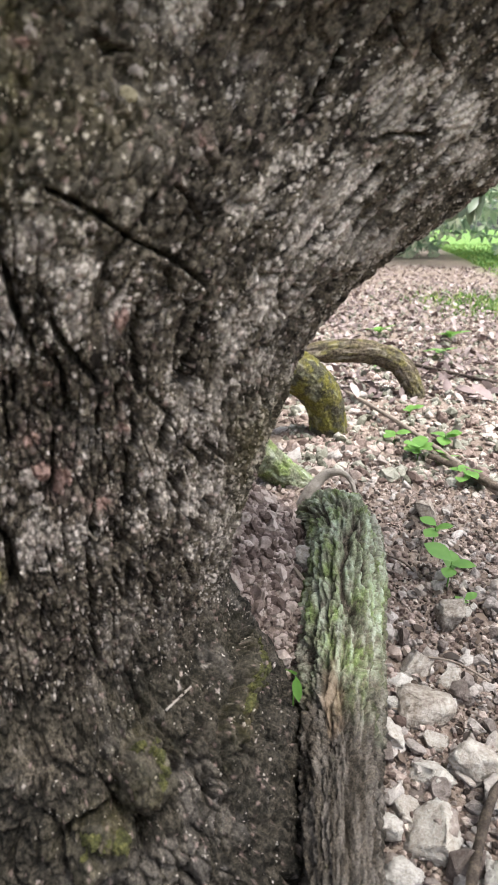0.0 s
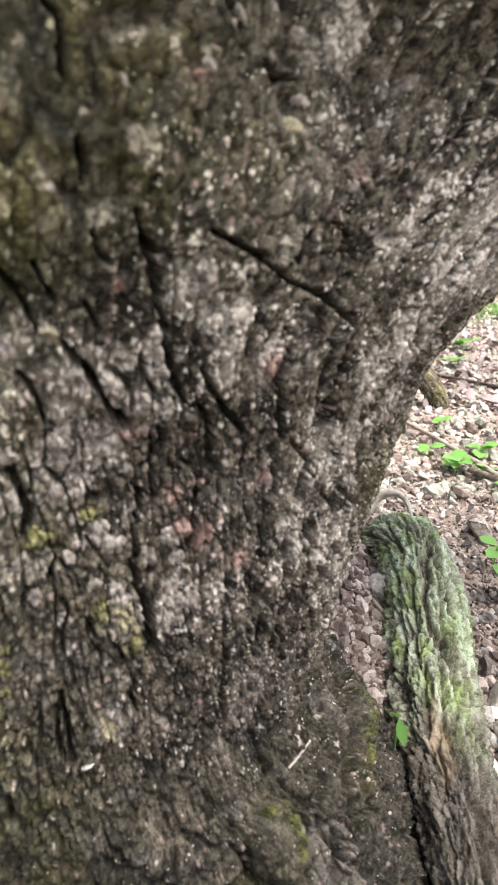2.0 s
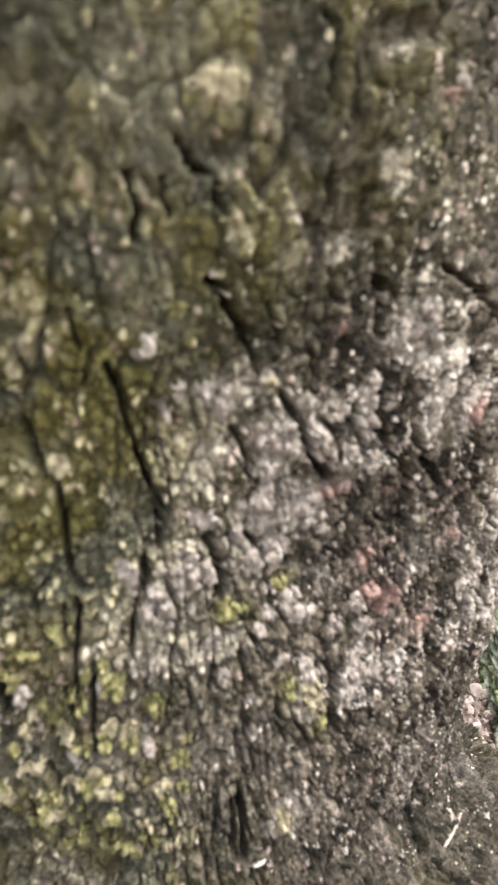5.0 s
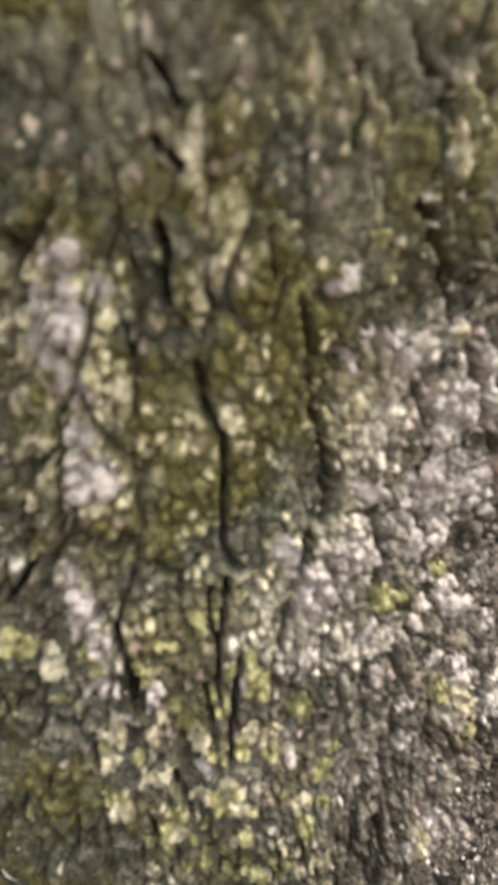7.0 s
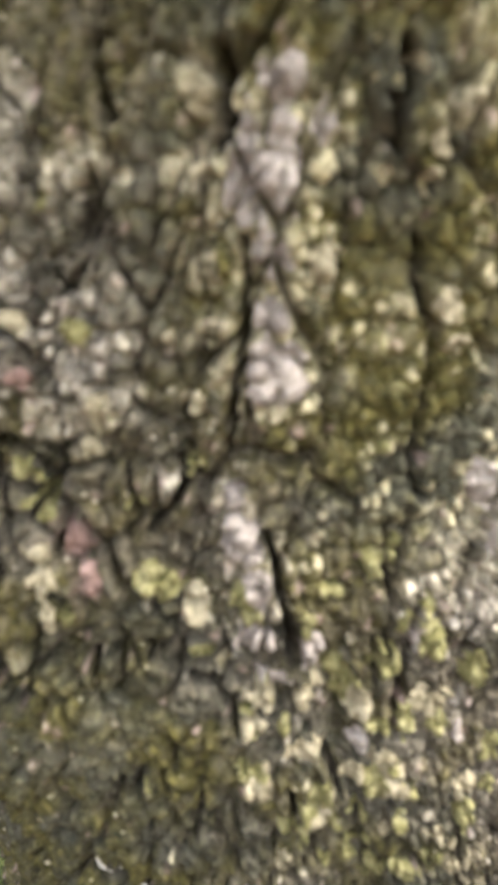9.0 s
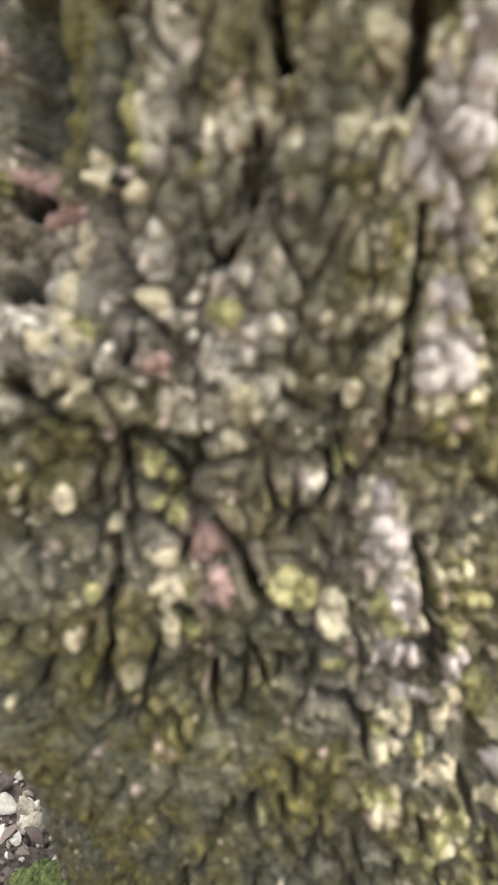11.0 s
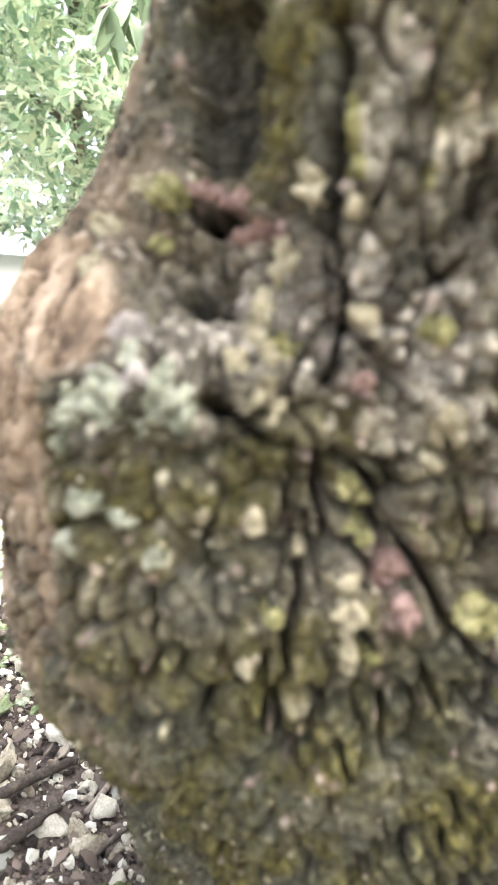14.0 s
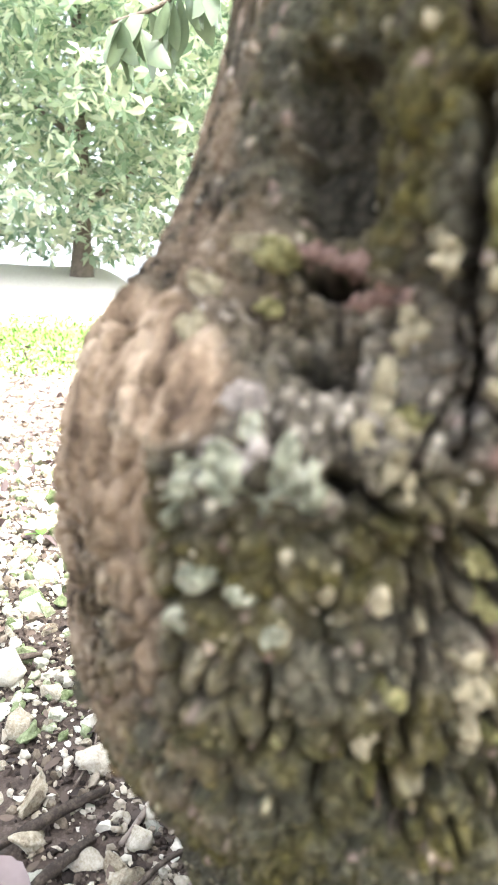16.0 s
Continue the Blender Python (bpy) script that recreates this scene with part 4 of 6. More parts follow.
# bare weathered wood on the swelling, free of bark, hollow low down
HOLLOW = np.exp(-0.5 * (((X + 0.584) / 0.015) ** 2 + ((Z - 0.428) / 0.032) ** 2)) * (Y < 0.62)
BARE = smooth(1.12, 0.82, np.minimum(np.hypot((X + 0.590) / 0.046, (Z - 0.465) / 0.092), np.hypot((X + 0.558) / 0.038, (Z - 0.540) / 0.026)) + 0.28 * fractal(U / 0.03, Z / 0.04, 120)) * (Y < 0.62)
lump1, _, _ = cells3((BASE + 2 * WARP) / 0.024, 126)
FINE = FINE * (1 - 0.75 * BARE) + BARE * (0.0060 * (dome(lump1, 0.95) - 0.6) * smooth(0.42, 0.49, Z) + 0.004 * fractal(U / 0.010, Z / 0.03, 124) - 0.002)
FINE -= 0.011 * HOLLOW
BARE *= 1 - 0.8 * HOLLOW
POINTS = SKIN + SKIN_N * FINE[..., None]


def density(spots):
    out = np.zeros_like(X)
    for sx, sz, w, h in spots:
        out = np.maximum(out, np.exp(-0.5 * (((X - sx) / w) ** 2 + ((Z - sz) / h) ** 2)))
    return out * (Y < 0.66)


PALE_SPOTS = [(-0.129, 0.596, 0.0088, 0.0142), (-0.141, 0.586, 0.0063, 0.0079), (-0.152, 0.546, 0.0072, 0.0197), (-0.181, 0.54, 0.009, 0.0145), (-0.205, 0.534, 0.0127, 0.019), (-0.211, 0.5, 0.0148, 0.0197), (-0.189, 0.498, 0.0074, 0.0135), (-0.234, 0.564, 0.0103, 0.0103), (-0.248, 0.541, 0.012, 0.015), (-0.254, 0.472, 0.0194, 0.0145), (-0.273, 0.459, 0.0161, 0.0161), (-0.275, 0.434, 0.0164, 0.0131), (-0.246, 0.423, 0.0169, 0.0051), (-0.152, 0.372, 0.0107, 0.0172), (-0.137, 0.38, 0.0194, 0.0058), (-0.113, 0.536, 0.0104, 0.0086), (-0.092, 0.541, 0.0088, 0.0141), (-0.109, 0.575, 0.0133, 0.0066)]
PALE_SPOTS += [(-0.155, 0.666, 0.006, 0.0069), (-0.161, 0.712, 0.0055, 0.0045), (-0.177, 0.634, 0.0062, 0.0042), (0.005, 0.615, 0.0111, 0.0093), (0.014, 0.556, 0.01, 0.016), (-0.015, 0.515, 0.008, 0.0201), (0.113, 0.685, 0.0127, 0.019), (0.089, 0.638, 0.0174, 0.0109), (0.071, 0.622, 0.0152, 0.0108), (0.052, 0.602, 0.0173, 0.0108), (0.164, 0.664, 0.0181, 0.0136), (0.156, 0.693, 0.0152, 0.0152), (0.044, 0.59, 0.013, 0.0109), (0.006, 0.614, 0.0182, 0.0081), (0.049, 0.626, 0.0084, 0.0084), (0.194, 0.658, 0.0118, 0.0118), (0.093, 0.589, 0.0233, 0.014), (0.026, 0.539, 0.0182, 0.0182)]
PALE_SPOTS += [(0.009, 0.491, 0.0141, 0.0141), (-0.11, 0.544, 0.0076, 0.0114), (-0.132, 0.599, 0.0122, 0.0139), (-0.154, 0.373, 0.0127, 0.0148), (-0.128, 0.378, 0.0129, 0.0065), (-0.062, 0.391, 0.0115, 0.0162), (-0.034, 0.372, 0.0099, 0.0247), (-0.018, 0.458, 0.0115, 0.023), (-0.039, 0.469, 0.0088, 0.0154), (-0.376, 0.583, 0.0062, 0.0155), (-0.366, 0.581, 0.0073, 0.0162), (-0.366, 0.604, 0.0077, 0.0069), (-0.354, 0.593, 0.0048, 0.0064), (-0.366, 0.541, 0.008, 0.0071), (-0.365, 0.522, 0.0101, 0.0129), (-0.376, 0.459, 0.0082, 0.0113), (-0.369, 0.438, 0.0074, 0.0095), (-0.367, 0.558, 0.006, 0.0069)]
PALE_SPOTS += [(-0.286, 0.478, 0.0063, 0.0084), (-0.379, 0.476, 0.0044, 0.006)]

CREAM_SPOTS = [(-0.308, 0.598, 0.01, 0.008), (-0.322, 0.636, 0.008, 0.008), (-0.309, 0.616, 0.007, 0.007), (-0.388, 0.6, 0.006, 0.012), (-0.395, 0.582, 0.009, 0.005), (-0.389, 0.554, 0.005, 0.007), (-0.384, 0.531, 0.005, 0.009), (-0.383, 0.519, 0.005, 0.005), (-0.403, 0.483, 0.005, 0.004), (-0.431, 0.527, 0.011, 0.011), (-0.422, 0.584, 0.006, 0.007), (-0.432, 0.532, 0.01, 0.008), (-0.421, 0.584, 0.007, 0.007), (-0.232, 0.692, 0.0141, 0.0082), (-0.2, 0.648, 0.0053, 0.0048), (-0.225, 0.645, 0.0039, 0.0057), (0.014, 0.704, 0.0078, 0.0057), (-0.07, 0.681, 0.0063, 0.0079)]
CREAM_SPOTS += [(-0.219, 0.638, 0.0026, 0.0053), (-0.233, 0.623, 0.0048, 0.0032), (-0.209, 0.572, 0.0054, 0.0059), (-0.188, 0.375, 0.011, 0.0147), (-0.207, 0.288, 0.0085, 0.0154), (-0.427, 0.528, 0.0132, 0.0148), (-0.452, 0.552, 0.0056, 0.0096), (-0.438, 0.504, 0.0102, 0.0068), (-0.448, 0.587, 0.0061, 0.0091), (-0.435, 0.569, 0.0046, 0.0061), (-0.443, 0.603, 0.0059, 0.0088), (-0.417, 0.511, 0.0068, 0.0068), (-0.455, 0.534, 0.0049, 0.0066)]

YELLOW_SPOTS = [(-0.448, 0.474, 0.008, 0.008), (-0.235, 0.445, 0.0107, 0.0094), (-0.202, 0.452, 0.0086, 0.0052), (-0.201, 0.384, 0.0065, 0.009), (-0.183, 0.356, 0.0056, 0.0075), (-0.274, 0.402, 0.0061, 0.0118), (-0.242, 0.687, 0.0047, 0.0035), (-0.195, 0.671, 0.0031, 0.0026), (-0.248, 0.608, 0.008, 0.0067), (-0.218, 0.655, 0.0051, 0.0038), (-0.408, 0.442, 0.008, 0.0067), (-0.393, 0.409, 0.0077, 0.004), (-0.383, 0.404, 0.0055, 0.0033), (-0.392, 0.488, 0.005, 0.0048), (-0.325, 0.315, 0.0062, 0.0055), (-0.277, 0.395, 0.0058, 0.0081), (-0.419, 0.486, 0.003, 0.003), (-0.323, 0.514, 0.0043, 0.0039)]
YELLOW_SPOTS += [(-0.327, 0.493, 0.0036, 0.003), (-0.346, 0.403, 0.0067, 0.0045), (-0.413, 0.473, 0.004, 0.003)]
PINK_SPOTS = [(-0.436, 0.457, 0.007, 0.008), (-0.434, 0.438, 0.004, 0.005), (-0.449, 0.518, 0.004, 0.003), (-0.172, 0.594, 0.0036, 0.0075), (-0.17, 0.505, 0.0102, 0.0041), (-0.129, 0.421, 0.0068, 0.0133), (-0.107, 0.397, 0.0079, 0.0059), (-0.086, 0.458, 0.0046, 0.0077), (-0.125, 0.698, 0.0055, 0.0033), (-0.217, 0.677, 0.0044, 0.0034), (-0.025, 0.655, 0.0034, 0.0069), (-0.046, 0.634, 0.0027, 0.0051), (-0.131, 0.496, 0.0053, 0.0036), (-0.147, 0.455, 0.0073, 0.0091), (-0.14, 0.428, 0.0094, 0.0094), (-0.133, 0.417, 0.0063, 0.0167), (-0.085, 0.539, 0.007, 0.0117), (-0.022, 0.655, 0.0045, 0.0057)]
PINK_SPOTS += [(-0.5, 0.579, 0.0045, 0.0033), (-0.493, 0.574, 0.004, 0.0054), (-0.491, 0.566, 0.0043, 0.005), (-0.481, 0.563, 0.0052, 0.0038)]
MOSS_SPOTS = [(-0.222, 0.677, 0.036, 0.048), (-0.327, 0.53, 0.05, 0.062), (-0.26, 0.615, 0.038, 0.052), (-0.407, 0.57, 0.021, 0.028), (-0.347, 0.57, 0.021, 0.053), (-0.509, 0.388, 0.04, 0.03), (-0.411, 0.568, 0.016, 0.02), (-0.499, 0.619, 0.023, 0.032), (-0.539, 0.418, 0.027, 0.02), (-0.088, 0.155, 0.014, 0.022), (-0.118, 0.122, 0.026, 0.014), (-0.005, 0.145, 0.016, 0.014)]

# dark algae, with recess shade painted in, along the groove and crack holes
ALGAE_SHADE_SPOTS = [(-0.495, 0.635, 0.011, 0.011), (-0.494, 0.615, 0.0091, 0.0109), (-0.493, 0.599, 0.0069, 0.0091), (-0.497, 0.571, 0.0063, 0.004), (-0.501, 0.541, 0.007, 0.0039), (-0.461, 0.58, 0.0031, 0.0183)]
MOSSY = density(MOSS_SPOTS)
ALGAE_SHADE = density(ALGAE_SHADE_SPOTS)
PALE_D = density(PALE_SPOTS)
CREAM_D, YELLOW_D = density(CREAM_SPOTS), density(YELLOW_SPOTS)
FRONT = (Y < 0.66) * 1.0
grow_pale = np.clip(0.02 + 0.22 * FLECK + 0.9 * PALE_D + LIMB * (-0.05 + 0.40 * smooth(0.1, 0.5, fractal(U / 0.009, Z / 0.10, 190, 2))) + RIDGE_TOPS * (0.26 + 0.10 * LIMB) + 0.3 * smooth(-0.09, 0.0, X) * smooth(0.52, 0.45, Z) * smooth(0.2, 0.28, Z) - 0.10 * TOP * (1 - LIMB) - 0.3 * FOOT, 0.01, 0.8)
grow_pale *= (1 - 0.8 * LOW) * (1 - 0.75 * smooth(1.2, 0.7, np.hypot((X + 0.28) / 0.09, (Z - 0.64) / 0.07))) * (1 - 0.55 * smooth(1.2, 0.7, np.hypot((X + 0.43) / 0.05, (Z - 0.50) / 0.08))) * (0.2 + 1.5 * smooth(-0.15, 0.45, fractal(U / 0.011, Z / 0.019, 192, 2)))
k_far, g_far = smooth(0.75, 0.35, K1), smooth(0.72, 0.3, G1)
OPEN = 1 - RIFT
TAN = 0.62 * smooth(-0.495, -0.525, X) * smooth(0.545, 0.575, Z) * FRONT * OPEN * smooth(-0.35, 0.25, fractal(U / 0.012, Z / 0.014, 196, 2))
# tan low on the left edge, also standing in for sky light from there
TAN = np.maximum(TAN, 0.5 * smooth(-0.50, -0.56, X + 0.2 * (0.40 - Z)) * smooth(0.46, 0.40, Z) * smooth(0.2, 0.27, Z) * FRONT * OPEN * smooth(-0.4, 0.3, fractal(U / 0.02, Z / 0.012, 197, 2)))
lichen = (K_WHO < (grow_pale * (0.25 + 0.75 * LEFT) + 0.03 * KNOBBY * (1 - FOOT) * smooth(0.36, 0.46, Z))) * k_far * (0.3 + 0.45 * ((K_WHO * 11.3) % 1)) * (0.4 + 0.6 * G_WHO)
lichen = np.maximum(lichen, (G_WHO < grow_pale * 1.15 + 0.025 * (1 - FOOT) * (1 - 0.7 * KNOBBY)) * g_far * 0.9)
lichen = np.maximum(lichen, KNOBBY * (1 - FOOT) * (B_WHO < 0.16 * (1 - LOW)) * smooth(0.5, 0.15, B1) * (0.15 + 0.45 * G_WHO))
lichen = np.maximum(lichen, 0.12 * smooth(0.15, 0.5, FLECK) + 0.55 * (1 - 0.6 * KNOBBY) * smooth(0.42, 0.8, PALE_D + 0.45 * fractal(U / 0.006, Z / 0.008, 198, 2) + 0.4 * (K_WHO - 0.5)) * (0.35 + 0.65 * G_WHO)) * OPEN
lichen = np.maximum(lichen, 0.6 * smooth(0.4, 0.8, CREAM_D + 0.4 * fractal(U / 0.006, Z / 0.008, 199, 2) + 0.4 * (K_WHO - 0.5)) * (0.3 + 0.7 * G_WHO) * OPEN)
moss = LEFT * (0.50 + 0.6 * fractal(U / 0.04, Z / 0.06, 130)) + 0.55 * MOSSY + 0.38 * TOP * (1 - LIMB) * smooth(0.0, -0.14, X) + 0.5 * smooth(-0.03, 0.015, X) * smooth(0.50, 0.42, Z) * smooth(0.16, 0.24, Z) * (1 - LIMB)
# mossier low down; the extra at far left also paints in side light
moss += 0.22 * KNOBBY * (1 - FOOT) * smooth(0.47, 0.42, Z) + (0.15 + 0.25 * smooth(-0.40, -0.46, X)) * LOW
moss = np.maximum(moss, 0.8 * YELLOW_D)
moss = np.clip(moss * (1 - 0.1 * KNOBBY) * (0.75 + 0.4 * ((K_WHO * 7.3) % 1)) * (1 - 0.8 * RIFT) * (1 - 0.75 * smooth(-0.49, -0.53, X) * smooth(0.5, 0.56, Z)), 0, 0.9)
pink = (0.6 * density(PINK_SPOTS) * k_far * (0.4 + 0.6 * G_WHO) + 0.5 * ((G_WHO * 5.7) % 1 < 0.05 - 0.02 * LEFT) * g_far) * OPEN
SPECKS = np.clip((0.02 + 0.75 * grow_pale + 0.22 * smooth(0.0, 0.55, fractal(U / 0.016, Z / 0.024, 193, 2))) * (1 - 0.8 * smooth(-0.10, -0.24, X)) * OPEN * (1 - 0.6 * FOOT), 0.0, 0.75)
DARK_ALGAE_SHADE = 0.85 * smooth(0.2, 0.75, ALGAE_SHADE + 0.3 * fractal(U / 0.01, Z / 0.02, 240, 2))
lichen, moss = lichen * (1 - 0.8 * DARK_ALGAE_SHADE), moss * (1 - 0.6 * DARK_ALGAE_SHADE)
trunk_me = mesh_from("trunk", np.vstack([POINTS.reshape(-1, 3), [[-0.1, 0.64, 0.97]]]), grid_quads(*X.shape, True), [(X.size - X.shape[1] + k, X.size - X.shape[1] + (k + 1) % X.shape[1], X.size) for k in range(X.shape[1])])
add_colour(trunk_me, "growth", np.vstack([np.stack([lichen, moss, np.clip(pink, 0, 1), np.maximum(BARE, TAN)], -1).reshape(-1, 4), [[0, 0, 0, 0]]]))
# tone blue: darker foot, dark upper patches; shade painted into the hollow and grooves
add_colour(trunk_me, "tone", np.vstack([np.stack([G_WHO, (K_WHO * 3.7) % 1 * (1 - 0.7 * KNOBBY) + 0.7 * KNOBBY * ((B_WHO * 5.3) % 1), np.maximum(DARK_ALGAE_SHADE + 0.75 * smooth(-0.02, 0.06, 0.235 - Z + 0.09 * fractal(U / 0.06, Z / 0.06, 180)) * (1 - 0.8 * MOSSY), 0.35 * smooth(1.2, 0.6, np.hypot((X + 0.19) / 0.10, (Z - 0.66) / 0.09) + 0.5 * fractal(U / 0.04, Z / 0.06, 184)) + 0.7 * smooth(1.2, 0.6, np.hypot((X + 0.25) / 0.055, (Z - 0.64) / 0.075) + 0.4 * fractal(U / 0.03, Z / 0.05, 186)) + 0.6 * HOLLOW), SPECKS], -1).reshape(-1, 4), [[0, 0, 0, 1]]]))
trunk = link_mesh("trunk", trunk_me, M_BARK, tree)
trunk.matrix_parent_inverse = HOME


def crust(name, sx, sz, w, h, mat, label, thick=0.0025, seed=0):
    """A crust that sits on the bark: a rounded, knobbly, uneven lump of it."""
    box = (np.abs(X - sx) < 1.9 * w) & (np.abs(Z - sz) < 1.9 * h) & (Y < 0.66)
    r, c = np.where(box)
    if len(r) < 30:
        return None
    r0, r1, c0, c1 = r.min(), r.max() + 1, c.min(), c.max() + 1
    px, pz, pu = X[r0:r1, c0:c1], Z[r0:r1, c0:c1], U[r0:r1, c0:c1]
    reach = np.hypot((px - sx) / w, (pz - sz) / h) + 0.3 * (K_WHO[r0:r1, c0:c1] - 0.5) + 0.25 * (G_WHO[r0:r1, c0:c1] - 0.5) + 0.8 * RIFT[r0:r1, c0:c1] + 0.35 * fractal(pu / 0.006 + seed, pz / 0.006, 200 + seed % 40, 2)
    lift = thick * (1 - RIFT[r0:r1, c0:c1]) * dome(np.clip(reach, 0, 1.15), 1.15) * (0.45 + 0.55 * dome(K1[r0:r1, c0:c1], 0.85)) * (0.7 + 0.5 * G_WHO[r0:r1, c0:c1]) - 0.0012 * smooth(0.95, 1.2, reach) + 0.0004
    p = POINTS[r0:r1, c0:c1] + SKIN_N[r0:r1, c0:c1] * lift[..., None]
    q = grid_quads(*px.shape)
    q = q[(reach < 1.3).ravel()[q].all(1)]
    if len(q) < 12:
        return None
    used = np.unique(q)
    remap = np.zeros(px.size, dtype=int)
    remap[used] = np.arange(len(used))
    ob = link_mesh(name, mesh_from(name, p.reshape(-1, 3)[used], remap[q]), mat, tree, label)
    ob.matrix_parent_inverse = HOME
    return ob


MOSS_LUMPS = [(-0.084, 0.165, 0.007, 0.009), (-0.082, 0.150, 0.005, 0.008), (-0.094, 0.172, 0.006, 0.005), (-0.130, 0.124, 0.011, 0.008), (-0.108, 0.118, 0.008, 0.010), (0.006, 0.140, 0.006, 0.006), (-0.010, 0.150, 0.008, 0.005), (0.035, 0.172, 0.006, 0.008)]
MINT_LUMPS = [(-0.519, 0.51, 0.0061, 0.0071), (-0.502, 0.511, 0.0069, 0.0082), (-0.512, 0.522, 0.003, 0.0044), (-0.531, 0.507, 0.0039, 0.006), (-0.511, 0.503, 0.0036, 0.0036), (-0.538, 0.493, 0.0044, 0.0033), (-0.536, 0.463, 0.0049, 0.006), (-0.518, 0.475, 0.005, 0.0043), (-0.508, 0.463, 0.0036, 0.0036), (-0.533, 0.443, 0.0023, 0.0023), (-0.516, 0.515, 0.0023, 0.0023), (-0.538, 0.463, 0.0054, 0.0046), (-0.528, 0.476, 0.0063, 0.0055), (-0.536, 0.499, 0.0055, 0.0037), (-0.503, 0.515, 0.0044, 0.0057)]
CREAM_LUMPS = [(-0.232, 0.692, 0.0113, 0.0066), (-0.2, 0.648, 0.0042, 0.0038), (-0.225, 0.645, 0.0031, 0.0046), (-0.07, 0.681, 0.005, 0.0063), (-0.219, 0.638, 0.0021, 0.0042), (-0.233, 0.623, 0.0038, 0.0026), (-0.209, 0.572, 0.0043, 0.0047), (-0.188, 0.375, 0.0088, 0.0118), (-0.207, 0.288, 0.0068, 0.0123), (-0.473, 0.513, 0.0045, 0.0058), (-0.494, 0.478, 0.0031, 0.0031), (-0.466, 0.467, 0.0035, 0.0035), (-0.478, 0.548, 0.0034, 0.0058), (-0.48, 0.537, 0.003, 0.0037), (-0.535, 0.553, 0.0063, 0.0051), (-0.531, 0.567, 0.0044, 0.004), (-0.481, 0.493, 0.003, 0.0027), (-0.489, 0.468, 0.0028, 0.0032)]
CREAM_LUMPS += [(-0.517, 0.58, 0.005, 0.0034), (-0.389, 0.6, 0.0044, 0.0095), (-0.393, 0.582, 0.0066, 0.0041), (-0.396, 0.56, 0.0035, 0.0035), (-0.387, 0.552, 0.0039, 0.0071), (-0.383, 0.528, 0.0037, 0.0102), (-0.33, 0.608, 0.0039, 0.0039), (-0.313, 0.598, 0.0072, 0.0045), (-0.319, 0.589, 0.0033, 0.0041), (-0.321, 0.578, 0.0034, 0.0047), (-0.334, 0.58, 0.0025, 0.003), (-0.351, 0.555, 0.0049, 0.0079), (-0.342, 0.527, 0.0034, 0.0028), (-0.348, 0.458, 0.0031, 0.0037), (-0.373, 0.376, 0.0075, 0.0055), (-0.35, 0.387, 0.0057, 0.0095), (-0.348, 0.362, 0.0093, 0.0047), (-0.329, 0.351, 0.0059, 0.0052)]
CREAM_LUMPS += [(-0.334, 0.341, 0.0053, 0.0043), (-0.343, 0.328, 0.0068, 0.0078), (-0.33, 0.386, 0.006, 0.0082), (-0.392, 0.433, 0.0068, 0.0064), (-0.383, 0.404, 0.0053, 0.0035), (-0.475, 0.514, 0.0046, 0.0059), (-0.464, 0.466, 0.0039, 0.0047), (-0.457, 0.455, 0.0051, 0.0022), (-0.448, 0.428, 0.0034, 0.0046), (-0.48, 0.534, 0.0034, 0.0068), (-0.479, 0.543, 0.0034, 0.0071), (-0.472, 0.553, 0.0046, 0.0033), (-0.475, 0.527, 0.0052, 0.0042), (-0.473, 0.513, 0.0058, 0.0051)]
YELLOW_LUMPS = [(-0.445, 0.474, 0.007, 0.0083), (-0.235, 0.445, 0.0086, 0.0075), (-0.202, 0.452, 0.0069, 0.0042), (-0.201, 0.384, 0.0052, 0.0072), (-0.183, 0.356, 0.0045, 0.006), (-0.242, 0.687, 0.0038, 0.0028), (-0.195, 0.671, 0.0025, 0.0021), (-0.248, 0.608, 0.0064, 0.0054), (-0.218, 0.655, 0.0041, 0.003), (-0.472, 0.489, 0.0037, 0.003), (-0.473, 0.529, 0.0068, 0.0036), (-0.508, 0.575, 0.0062, 0.0048), (-0.514, 0.561, 0.0033, 0.0029), (-0.451, 0.487, 0.0058, 0.0047), (-0.408, 0.442, 0.008, 0.0067), (-0.392, 0.488, 0.005, 0.0048), (-0.419, 0.486, 0.003, 0.003), (-0.323, 0.514, 0.0043, 0.0039)]
YELLOW_LUMPS += [(-0.327, 0.493, 0.0036, 0.003), (-0.413, 0.473, 0.004, 0.003), (-0.374, 0.384, 0.0057, 0.0032), (-0.366, 0.389, 0.0036, 0.0036), (-0.357, 0.375, 0.0041, 0.0057), (-0.324, 0.311, 0.0075, 0.0062), (-0.293, 0.3, 0.0056, 0.0089), (-0.315, 0.298, 0.0071, 0.0071), (-0.278, 0.398, 0.0065, 0.0083), (-0.403, 0.438, 0.0068, 0.0068), (-0.391, 0.411, 0.0061, 0.0044), (-0.338, 0.4, 0.0056, 0.0056), (-0.346, 0.319, 0.0054, 0.0044), (-0.367, 0.351, 0.0038, 0.0047), (-0.473, 0.444, 0.0052, 0.003), (-0.459, 0.41, 0.0059, 0.0023), (-0.441, 0.427, 0.0027, 0.0046), (-0.475, 0.419, 0.0039, 0.0027)]
